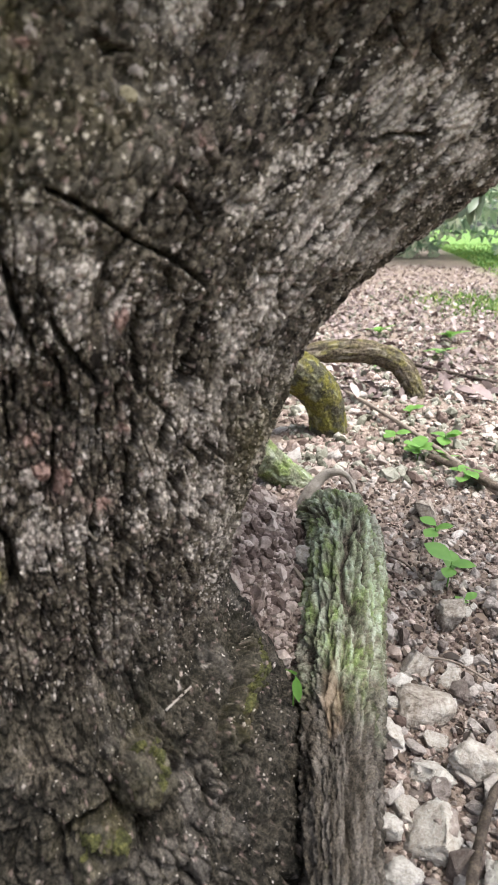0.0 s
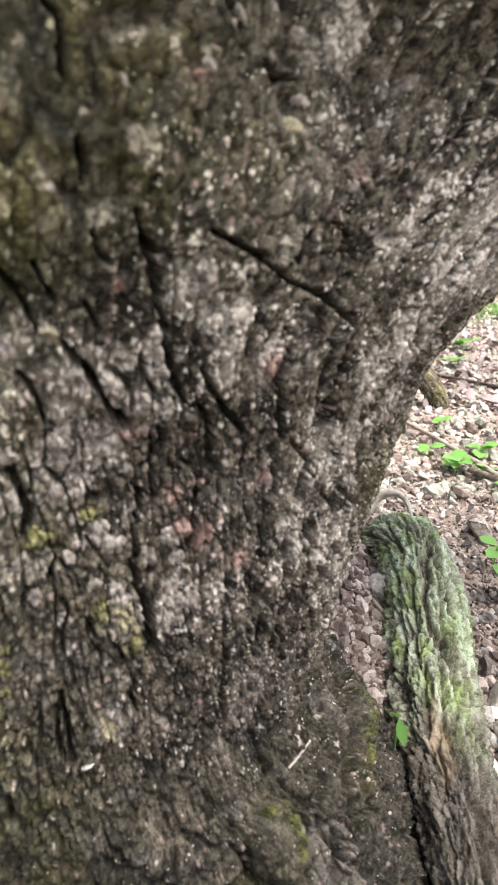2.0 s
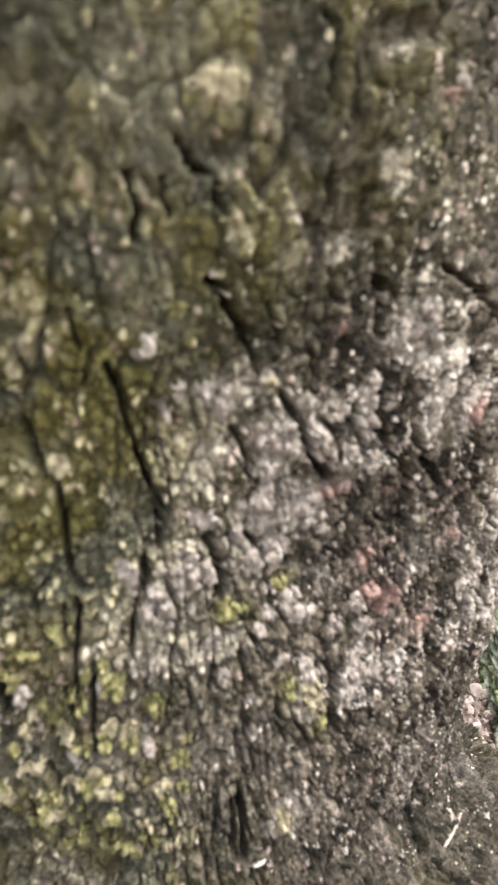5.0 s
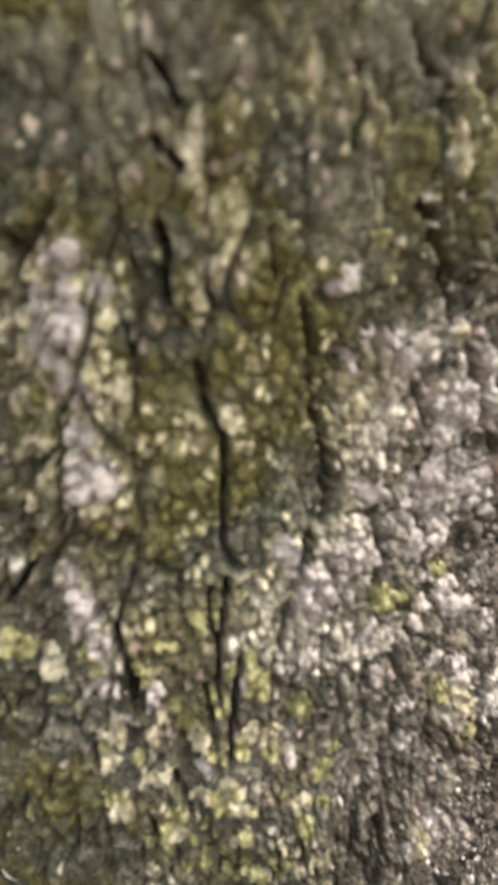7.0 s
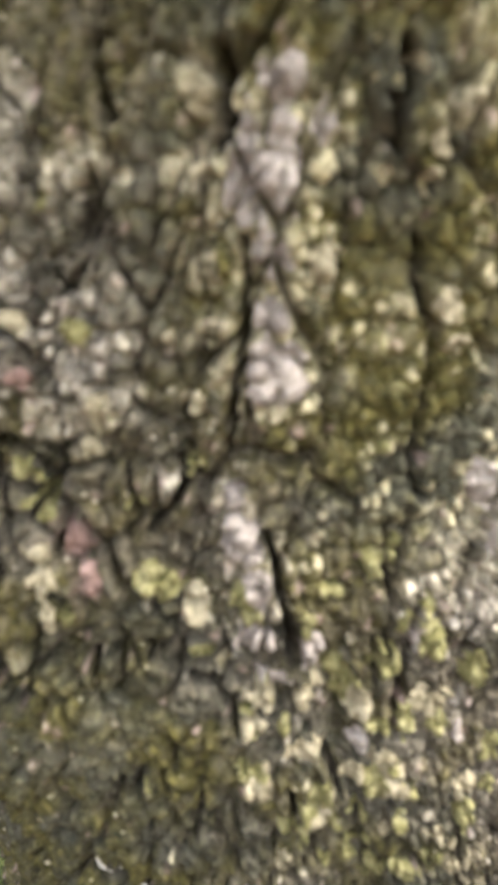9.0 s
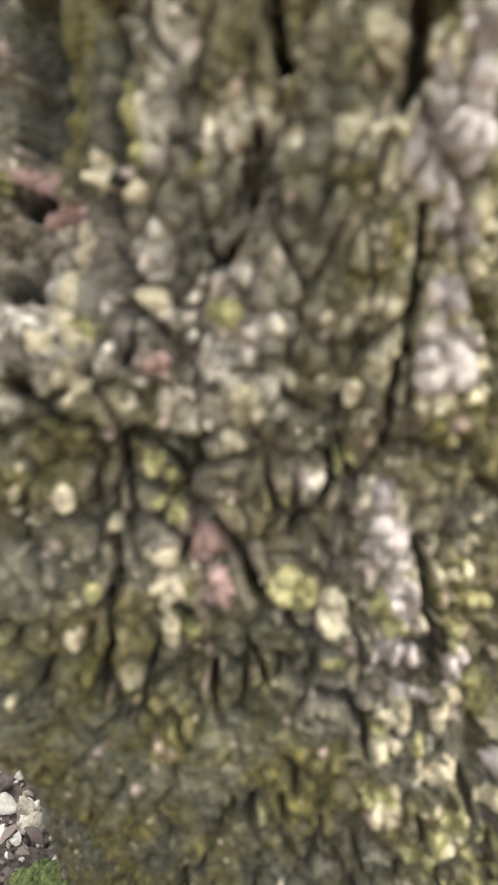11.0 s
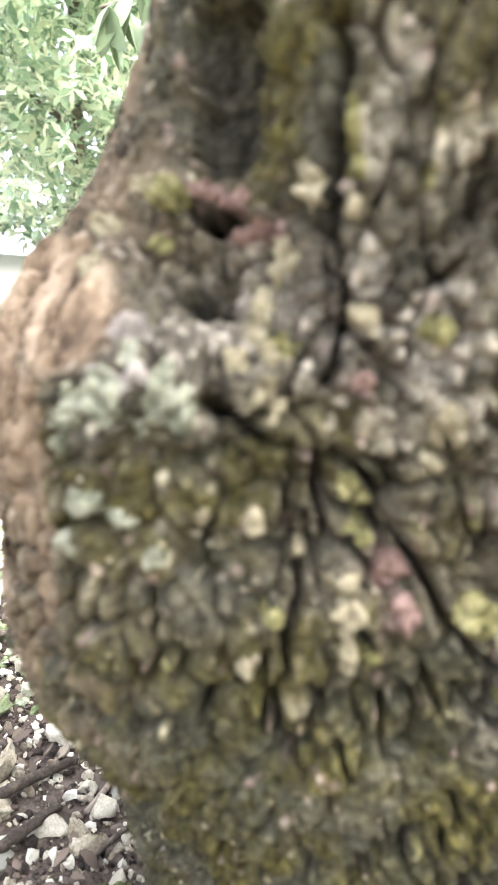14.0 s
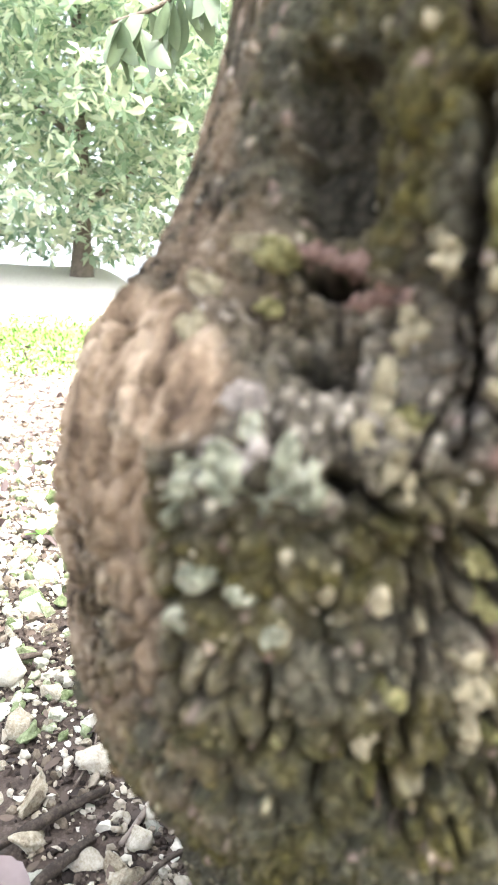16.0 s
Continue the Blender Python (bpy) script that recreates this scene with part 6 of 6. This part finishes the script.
scatter("far_gravel", "grey-green limestone gravel further from the tree", 3000, 0.022, far_right, 680, M_OLIVESTONE, 1)
scatter("far_gravel", "brownish crumbs of stone and soil further from the tree", 6500, 0.017, far_right, 690, M_CLOD, 1)
scatter("gravel", "pale limestone gravel over dark soil", 850, 0.012, near_left, 720, M_PEBBLE, 2)
scatter("fine_gravel", "fine crumbs of limestone on dark soil", 1200, 0.007, near_left, 760, M_PEBBLE, 1)
scatter("soil_crumbs", "dark crumbs of soil", 3500, 0.0065, near_left, 780, M_HUMUS, 1)
scatter("far_gravel", "limestone gravel on the rising ground", 4000, 0.0145, far_left, 800, M_PEBBLE, 1)
scatter("far_gravel", "scattered limestone gravel round the tree", 4000, 0.02, all_round, 860, M_GRAVEL, 1)
scatter("mossy_gravel", "limestone lumps with a green bloom", 900, 0.022, green_left, 820, M_GREENSTONE, 2)
scatter("gravel", "crumbs of soil and stone heaped behind the trunk", 1700, 0.013, heap, 840, M_CLOD, 2)
scatter("gravel", "soil crumbs in the cleft behind the trunk", 1900, 0.009, cleft, 850, M_CLOD, 1)


slab = mesh_from("stone", *(lambda p: (p[0], None, p[1]))(stone_shape(571, 4, 11, 0.2)))
slab.materials.append(M_GREENSTONE)
lay_stone(-0.715, 0.775, 0.07, slab, "flat stone covered in green algae", 0.3)
lay_stone(-0.60, 0.865, 0.035, slab, "small stone with a green bloom", 0.3)


# ---- twigs ----
def twig(pts, label, sides=10, rings=40, seed=0, mat=None):
    pts = [(x, y, float(ground_height(x, y)) + z, 0.6 * r) for x, y, z, r in pts]
    v, q, t, L, A = tube(pts, rings, sides, lambda L, A: 0.5 * pts[0][3] * fractal(A * 1.5, L / 0.02, 900 + seed) * np.minimum(1, np.minimum(A, 2 * np.pi - A) * 3))
    return tagged(link_mesh("twig", mesh_from("twig", v, q, t), mat or M_TWIG), label, "twig", "fallen twigs")


twig([(0.20, 0.44, 0.03, 0.009), (0.225, 0.49, 0.032, 0.009), (0.262, 0.55, 0.03, 0.008), (0.31, 0.60, 0.02, 0.007), (0.36, 0.63, 0.01, 0.005)], "crooked pale grey twig lying on stones", seed=1)
twig([(0.36, 2.42, 0.02, 0.011), (0.44, 2.0, 0.035, 0.012), (0.50, 1.7, 0.03, 0.012), (0.56, 1.42, 0.02, 0.012), (0.63, 1.15, 0.01, 0.010)], "long thin bare stick lying on the gravel", seed=2)
twig([(0.47, 1.62, 0.03, 0.012), (0.53, 1.48, 0.03, 0.016), (0.60, 1.33, 0.025, 0.018), (0.66, 1.2, 0.02, 0.016)], "dark broken stick on the gravel", seed=3)
twig([(-0.655, 0.905, 0.014, 0.008), (-0.69, 0.875, 0.016, 0.010), (-0.725, 0.845, 0.015, 0.010), (-0.76, 0.82, 0.01, 0.008)], "short brown stick with peeling bark", seed=4)
twig([(-0.66, 0.835, 0.012, 0.009), (-0.685, 0.80, 0.014, 0.011), (-0.71, 0.77, 0.012, 0.010)], "broken brown stick among stones", seed=5)
twig([(-0.56, 0.815, 0.012, 0.004), (-0.585, 0.79, 0.016, 0.005), (-0.615, 0.755, 0.012, 0.005)], "thin dark twig beside the mossy root", seed=6)
twig([(-0.60, 0.90, 0.008, 0.005), (-0.615, 0.86, 0.012, 0.006), (-0.63, 0.83, 0.008, 0.005)], "thin brown twig on dark soil", seed=7)
twig([(-0.79, 1.16, 0.012, 0.008), (-0.85, 1.13, 0.015, 0.009), (-0.92, 1.08, 0.01, 0.008)], "grey stick on the gravel", seed=8)
twig([(0.05, 0.86, 0.012, 0.004), (0.078, 0.84, 0.016, 0.004), (0.105, 0.83, 0.012, 0.003)], "thin dead rootlet on the heap", seed=9)
twig([(0.30, 3.2, 0.02, 0.012), (0.55, 3.1, 0.03, 0.013), (0.85, 2.8, 0.02, 0.012), (1.0, 2.6, 0.01, 0.01)], "thin grey stick on the litter", seed=10)
twig_rng = np.random.RandomState(91)
for k in range(40):
    while True:
        x, y = twig_rng.uniform(-1.2, 1.0), twig_rng.uniform(0.6, 2.6)
        if in_view_zone(x, y) and not inside_trunk(x, y, 0.05):
            break
    a, ln = twig_rng.uniform(0, 3.14), twig_rng.uniform(0.03, 0.11)
    dx, dy, r = math.cos(a) * ln / 2, math.sin(a) * ln / 2, twig_rng.uniform(0.0012, 0.004)
    twig([(x - dx, y - dy, 0.008, r), (x + 0.15 * dy, y - 0.15 * dx, 0.012, r), (x + dx, y + dy, 0.008, 0.7 * r)], "short dry twig on the gravel", 6, 8, 20 + k)


# ---- leaves ----
def leaf_shape(length, width, fold=0.15, curl=0.15, blunt=0.6, n=6, wave=0.0, seed=0):
    """A leaf along +y from its stalk: two halves folded at the midrib, drooping to the tip."""
    t = np.linspace(0, 1, n)
    w = width * 0.5 * np.sin(np.pi * t ** (0.6 + blunt * 0.6)) ** 0.8
    w[0], w[-1] = 0.02 * width, 0.0
    rng = np.random.RandomState(seed)
    rip = wave * length * rng.normal(size=n)
    y, z = t * length, -curl * length * t ** 2
    mid = np.stack([0 * t, y, z], -1)
    l = np.stack([-w, y, z + fold * w + rip], -1)
    r = np.stack([w, y, z + fold * w - rip], -1)
    v = np.concatenate([l, mid, r])
    k = np.arange(n - 1)
    q = np.concatenate([np.stack([k, k + n, k + n + 1, k + 1], -1), np.stack([k + n, k + 2 * n, k + 2 * n + 1, k + n + 1], -1)])
    return v, q


def seedling(x, y, leaves, height, size, label, seed):
    rng = np.random.RandomState(seed)
    z0 = float(ground_height(x, y))
    root = tagged(empty("seedling", (x, y, z0)), label, "seedling", "seedlings in the gravel")
    tube_part("stem", [(0, 0, -0.01, 0.0016), (0.003, 0.002, height * 0.5, 0.0014), (0.005, 0, height, 0.001)], 8, 6, M_WEED, root)
    for k in range(leaves):
        s = size * rng.uniform(0.75, 1.15)
        v, q = leaf_shape(s, s * rng.uniform(0.62, 0.8), 0.12, 0.15, 0.7, 7, 0.01, seed + k)
        lf = link_mesh("leaf", mesh_from("leaf", v, q), M_WEED, root)
        lf.location = (0.004, 0, height * (0.55 + 0.45 * (k + 1) / leaves))
        lf.rotation_euler = (rng.uniform(0.0, 0.5), rng.normal(0, 0.15), k * 2.4 + rng.uniform(-0.4, 0.4))
    return root


for k, (x, y, n, h, s, lab) in enumerate((
        (0.335, 0.985, 4, 0.055, 0.048, "bright green seedling with broad oval leaves"), (0.345, 1.12, 4, 0.05, 0.038, "small green seedling beside stones"),
        (0.45, 1.66, 7, 0.04, 0.052, "bushy low green weed in gravel"), (0.52, 1.62, 4, 0.03, 0.05, "low green weed in the gravel"), (0.51, 1.46, 5, 0.04, 0.045, "small green weed with toothed leaves"),
        (0.56, 1.80, 5, 0.04, 0.055, "small green weed in the gravel"), (0.42, 1.82, 3, 0.03, 0.05, "small green weed in the gravel"), (0.345, 0.93, 3, 0.02, 0.03, "tiny green seedling beside stones"),
        (0.53, 2.1, 3, 0.03, 0.05, "small yellow-green weed in gravel"), (0.62, 2.9, 4, 0.04, 0.08, "yellow-green weed in the litter"), (0.95, 3.2, 5, 0.05, 0.09, "yellow-green weed in the litter"),
        (0.75, 3.8, 5, 0.05, 0.1, "broad green weed in the litter"), (1.1, 3.6, 5, 0.05, 0.1, "broad green weed in the litter"), (-0.93, 1.66, 2, 0.02, 0.05, "small green leafy weed among stones"))):
    seedling(x, y, n, h, s, lab, 1000 + k * 10)

# a two-leaved sprout in the cleft between trunk and root
sprout = tagged(empty("seedling", (0.052, 0.64, 0.07)), "pale green sprout with two narrow leaves", "seedling", "seedlings in the gravel")
tube_part("stem", [(0, 0, -0.03, 0.0012), (0, 0, 0.015, 0.0012), (0.002, -0.004, 0.04, 0.001)], 8, 6, M_WEED, sprout)
for up, rot in ((0.042, (0.9, 0.2, 2.6)), (0.04, (-0.9, 0.3, 2.9))):
    v, q = leaf_shape(0.028, 0.012, 0.1, 0.1, 0.5, 7)
    lf = link_mesh("leaf", mesh_from("leaf", v, q), M_WEED, sprout)
    lf.location, lf.rotation_euler = (0.002, -0.004, up), rot


# ---- litter ----
def litter(name, label, number, length, region, seed, mat):
    rng = np.random.RandomState(seed)
    pile = Pile()
    for k in range(number):
        x, y = region(rng)
        if inside_trunk(x, y, 0.0):
            continue
        s = length * rng.uniform(0.5, 1.3)
        v, q = leaf_shape(s, s * rng.uniform(0.35, 0.6), rng.uniform(-0.5, 0.6), rng.uniform(-0.3, 0.5), 0.6, 5, 0.04, seed + k)
        v = v @ turn_matrix(rng, 0.3).T
        pile.add(v + [x, y, float(ground_height(x, y)) - v[:, 2].min() + 0.006], q)
    return tagged(link_mesh(name, pile.mesh(name), mat), label, "leaf litter", kind="stuff")


def litter_right(rng):
    y = 2.3 + 9.0 * rng.rand()
    return rng.uniform(0.10 * y, 0.42 * y), y


def litter_near(rng):
    y = 0.6 + 1.6 * rng.rand()
    return (rng.uniform(0.15, 0.16 + 0.42 * y) if rng.rand() < 0.5 else rng.uniform(-0.60 - 0.42 * (y - 0.5), -0.45 - 0.12 * (y - 0.7))), y


def litter_left(rng):
    y = 1.6 + 2.8 * rng.rand()
    return rng.uniform(-0.60 - 0.40 * (y - 0.5), -0.33 - 0.25 * (y - 0.7)), y


litter("leaf_litter", "dry purplish-brown leaf litter over gravel", 3600, 0.055, litter_right, 1300, M_DRY)
litter("leaf_crumbs", "broken bits of dry brown leaf", 900, 0.02, litter_near, 1400, M_CRUMB)
litter("leaf_litter", "dry brown leaf litter on the rising ground", 650, 0.042, litter_left, 1500, M_DRY)


def fallen_leaf(x, y, length, width, mat, label, turn, seed, tilt=0.2):
    v, q = leaf_shape(length, width, 0.25, -0.15, 0.8, 12, 0.012, seed)
    ob = link_mesh("fallen_leaf", mesh_from("fallen_leaf", v, q), mat)
    low = v[:, 2].min()
    ob.location = (x, y, float(ground_height(x, y)) - low + 0.022)
    ob.rotation_euler = (tilt, 0.1, turn)
    return tagged(ob, label, "leaf", "fallen leaves")


fallen_leaf(-0.70, 0.745, 0.07, 0.05, M_DRY, "dull pink-brown fallen leaf curled on stones", 1.2, 1)
M_TURNING = leaf_material("turning_leaf", [(0.3, (0.25, 0.24, 0.04)), (0.6, (0.42, 0.36, 0.10)), (0.8, (0.5, 0.42, 0.2))], 0.3, 0.5, 0.2)
fallen_leaf(-1.17, 2.78, 0.18, 0.09, M_TURNING, "large yellow-green fallen leaf", -1.3, 2, 0.3)
fallen_leaf(-1.32, 2.7, 0.14, 0.08, M_DRY, "pale dry fallen leaf", 0.6, 3)
fallen_leaf(0.86, 2.25, 0.12, 0.06, M_DRY, "dark purplish dry leaf", 0.4, 4)


# ---- grass ----
def grass(name, label, number, region, seed, tall):
    rng = np.random.RandomState(seed)
    pile = Pile()
    for _ in range(number):
        x, y = region(rng)
        h, a, lean = tall * rng.uniform(0.4, 1.2), rng.uniform(0, 6.28), rng.normal(0, 0.35, 2)
        w = 0.006 + 0.0012 * math.hypot(x, y)
        dx, dy = math.cos(a) * w, math.sin(a) * w
        z = float(ground_height(x, y)) - 0.01
        pile.add(np.array([(x - dx, y - dy, z), (x + dx, y + dy, z), (x + 0.5 * dx + lean[0] * h * 0.4, y + 0.5 * dy + lean[1] * h * 0.4, z + 0.6 * h), (x + lean[0] * h, y + lean[1] * h, z + h)]), tris=[(0, 1, 2), (0, 2, 3)])
    return tagged(link_mesh(name, pile.mesh(name), M_GRASS), label, "grass", kind="stuff")


def grass_right(rng):
    y = 6.5 + 24 * rng.rand() ** 1.6
    if rng.rand() < 0.12:
        return rng.normal(2.1, 0.3), rng.normal(5.5, 0.5)
    return 1.36 + 0.22 * y + (0.1 + 0.4 * y) * rng.rand() ** 1.4, y


def grass_left(rng):
    far, a = 4.0 + 1.6 * rng.rand(), -0.1 - 0.45 * rng.rand()
    return far * math.sin(a), far * math.cos(a)


grass("grass", "bright short grass beyond the tree", 16000, grass_right, 1600, 0.05)
grass("grass", "strip of bright short grass", 5000, grass_left, 1700, 0.035)


# ---- trees behind ----
def rosettes(rng, centres, leaves, length, droop=0.5):
    """Whorls of broad leaves at the ends of shoots."""
    pile = Pile()
    kit = [leaf_shape(1.0, rng.uniform(0.36, 0.48), 0.2, rng.uniform(0.1, 0.35), 1.3, 3) for _ in range(6)]
    for c in centres:
        tip = np.array(Euler((rng.normal(0, 0.6), rng.normal(0, 0.6), rng.uniform(0, 6.28))).to_matrix())
        for k in range(leaves):
            v, q = kit[rng.randint(6)]
            m = np.array(Euler((rng.uniform(-0.6, droop), rng.normal(0, 0.3), 6.28 * k / leaves + rng.uniform(-0.4, 0.4))).to_matrix())
            pile.add((v * length * rng.uniform(0.6, 1.15)) @ m.T @ tip.T + c, q)
    return pile


def broad_tree(x, y, trunk_height, radius, crown_bottom, crown_top, spread_r, shoots, leaf, seed, label, parts_limbs=6, thin=-0.22):
    rng = np.random.RandomState(seed)
    z0 = float(ground_height(x, y))
    t = tagged(empty("tree", (x, y, z0)), label, "tree", "trees behind")
    tube_part("trunk", [(0, 0, -0.15, radius * 1.4), (0.02, 0, 0.3, radius), (0.05, 0.02, trunk_height, radius * 0.65), (0.0, 0.05, crown_top * 0.8, radius * 0.3)], 24, 14, M_FARBARK, t, relief=lambda L, A: 0.06 * radius * np.sin(5 * A + 3 * L))
    for k in range(parts_limbs):
        a, h = 6.28 * k / parts_limbs + rng.uniform(-0.3, 0.3), trunk_height * rng.uniform(0.75, 1.0) + 0.25 * k * (crown_top - trunk_height) / parts_limbs
        e = spread_r * rng.uniform(0.6, 0.85)
        tube_part("limb", [(0.03, 0.02, h, radius * 0.35), (0.45 * e * math.cos(a), 0.45 * e * math.sin(a), h + 0.45, radius * 0.22), (e * math.cos(a), e * math.sin(a), h + rng.uniform(0.3, 1.2), radius * 0.12)], 14, 8, M_FARBARK, t)
    mid, half = 0.5 * (crown_bottom + crown_top), 0.5 * (crown_top - crown_bottom)
    centres = []
    while len(centres) < shoots:
        p = rng.uniform(-1, 1, 3)
        d = np.linalg.norm(p)
        if d > 1 or d < 0.12 or noise.noise(Vector(p * 2.2 + seed)) < thin:
            continue
        centres.append(p * [spread_r, spread_r, half] + [0, 0, mid])
    link_mesh("crown", rosettes(rng, centres, 7, leaf).mesh("crown"), M_SUNLIT_LEAF, t)
    return t


broad_tree(-1.95, 7.4, 0.8, 0.10, 0.10, 6.0, 2.5, 7600, 0.150, 2000, "broad-leaved tree with whorls of yellow-green leaves on the rise", 2, -0.36)
broad_tree(-5.6, 9.8, 1.5, 0.13, 0.6, 6.5, 2.8, 600, 0.26, 2100, "broad-leaved tree with a dense green crown")
broad_tree(0.6, 10.5, 1.6, 0.13, 0.7, 6.5, 2.8, 350, 0.30, 2200, "broad-leaved tree behind the leaning trunk")
broad_tree(5.2, 13.0, 1.8, 0.15, 0.5, 7.0, 3.2, 450, 0.34, 2300, "dark green broad-leaved tree across the grass")
broad_tree(9.0, 19.0, 1.8, 0.15, 0.4, 7.5, 3.6, 450, 0.36, 2400, "dark green broad-leaved tree across the grass")
broad_tree(-8.5, 14.0, 1.8, 0.15, 0.4, 7.5, 3.4, 450, 0.36, 2500, "dense green tree on the rise")


broad_tree(3.4, 15.5, 0.8, 0.10, -0.2, 3.6, 2.2, 450, 0.28, 2600, "bushy dark green tree beyond the grass")
broad_tree(7.4, 16.5, 0.8, 0.10, -0.2, 3.6, 2.4, 450, 0.28, 2700, "bushy dark green tree beyond the grass")
broad_tree(1.2, 22.0, 0.8, 0.10, -0.2, 4.0, 2.8, 400, 0.32, 2800, "bushy green tree far beyond the grass")


# ---- branches that hang into view, and an unseen crown added for the leaning tree ----
def hanging(name, path, leaf, sprays, seed, label, mat=None):
    rng = np.random.RandomState(seed)
    ob = tagged(empty(name, path[0][:3]), label, "branch")
    home = Matrix.Translation([-c for c in path[0][:3]])
    tw = tube_part("twig", path, 30, 8, M_TWIG, ob)
    tw.matrix_parent_inverse = home
    s = spline(path, 50)
    for k in range(sprays):
        c = s[int(rng.uniform(18, 49))][:3]
        ln = leaf * rng.uniform(0.7, 1.15)
        v, q = leaf_shape(ln, ln * rng.uniform(0.36, 0.44), 0.25, 0.3, 1.2, 9, 0.008, seed + k)
        lf = link_mesh("leaf", mesh_from("leaf", v, q), mat or M_SUNLIT_LEAF, ob)
        lf.matrix_parent_inverse = home
        lf.location = c
        lf.rotation_euler = (rng.uniform(-1.5, -0.5), rng.normal(0, 0.4), rng.uniform(0, 6.28))
    return ob


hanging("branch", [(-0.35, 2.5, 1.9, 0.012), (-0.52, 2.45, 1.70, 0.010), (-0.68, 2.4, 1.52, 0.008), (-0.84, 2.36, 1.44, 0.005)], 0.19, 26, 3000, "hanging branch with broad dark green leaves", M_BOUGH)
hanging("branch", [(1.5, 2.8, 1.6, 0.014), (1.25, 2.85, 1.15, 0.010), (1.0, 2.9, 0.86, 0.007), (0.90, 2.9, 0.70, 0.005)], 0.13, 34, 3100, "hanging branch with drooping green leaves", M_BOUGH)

# out of view; placed towards the sun to shade trunk and near ground
shade_crown_rng = np.random.RandomState(77)
centres = []
while len(centres) < 150:
    p = shade_crown_rng.uniform(-1, 1, 3)
    if 0.2 < np.linalg.norm(p) <= 1:
        centres.append(p * [1.65, 1.65, 0.9] + [0.65, -0.5, 4.0])
crown = link_mesh("crown", rosettes(shade_crown_rng, centres, 8, 0.24).mesh("crown"), M_SUNLIT_LEAF, tree)
crown.matrix_parent_inverse = HOME


# ---- small bits lying on the bark ----
def on_bark(x, z):
    """A place on the face of the trunk and the way it faces."""
    d = np.hypot(X - x, Z - z) + 9 * (Y > 0.66)
    i = np.unravel_index(np.argmin(d), d.shape)
    return POINTS[i], SKIN_N[i]


def bark_flake(x, z, length, width, mat, label, turn, seed, category="petal"):
    p, out = on_bark(x, z)
    v, q = leaf_shape(length, width, 0.3, 0.35, 0.7, 8, 0.02, seed)
    ob = link_mesh("flake", mesh_from("flake", v - v.mean(0), q), mat)
    rot = Vector(out).to_track_quat("Z", "Y").to_matrix() @ Euler((0.25, 0.1, turn)).to_matrix()
    ob.matrix_world = Matrix.Translation(Vector(p) + 0.0022 * Vector(out)) @ rot.to_4x4()
    return tagged(ob, label, category, "bits caught on the bark")


M_PETAL = leaf_material("dry_petal", [(0.3, (0.38, 0.35, 0.31)), (0.7, (0.58, 0.55, 0.51))], 0.2, 0.6, 0.2)
bark_flake(-0.442, 0.272, 0.012, 0.0045, M_PETAL, "small white petal caught on the bark", 0.6, 1)
bark_flake(-0.414, 0.268, 0.017, 0.007, M_PETAL, "small white petal caught on the bark", 1.4, 2)
bark_flake(-0.544, 0.160, 0.018, 0.010, M_DRY, "pinkish dry leaf scrap caught on bark", 0.3, 3, "leaf scrap")
bark_flake(-0.540, 0.172, 0.010, 0.007, M_PETAL, "small white petal caught on the bark", 2.0, 4)
bark_flake(-0.225, 0.262, 0.012, 0.004, M_PETAL, "small white petal caught on the bark", 1.5, 5)
bark_flake(-0.280, 0.634, 0.0045, 0.0035, M_PALE, "tiny white flake on the bark", 0.2, 6)
bark_flake(-0.236, 0.623, 0.0045, 0.0035, M_PALE, "tiny white flake on the bark", 1.0, 7)
pa, na = on_bark(-0.068, 0.184)
pb, nb = on_bark(-0.050, 0.188)
stick = [(*(pa + 0.003 * na), 0.0012), (*(0.5 * (pa + pb) + 0.006 * na), 0.0012), (*(pb + 0.004 * nb), 0.001)]
tv, tq, tt, _, _ = tube(stick, 16, 6)
tagged(link_mesh("twig", mesh_from("twig", tv, tq, tt), M_PALEROOT), "thin pale forked twig lying on bark", "twig", "bits caught on the bark")
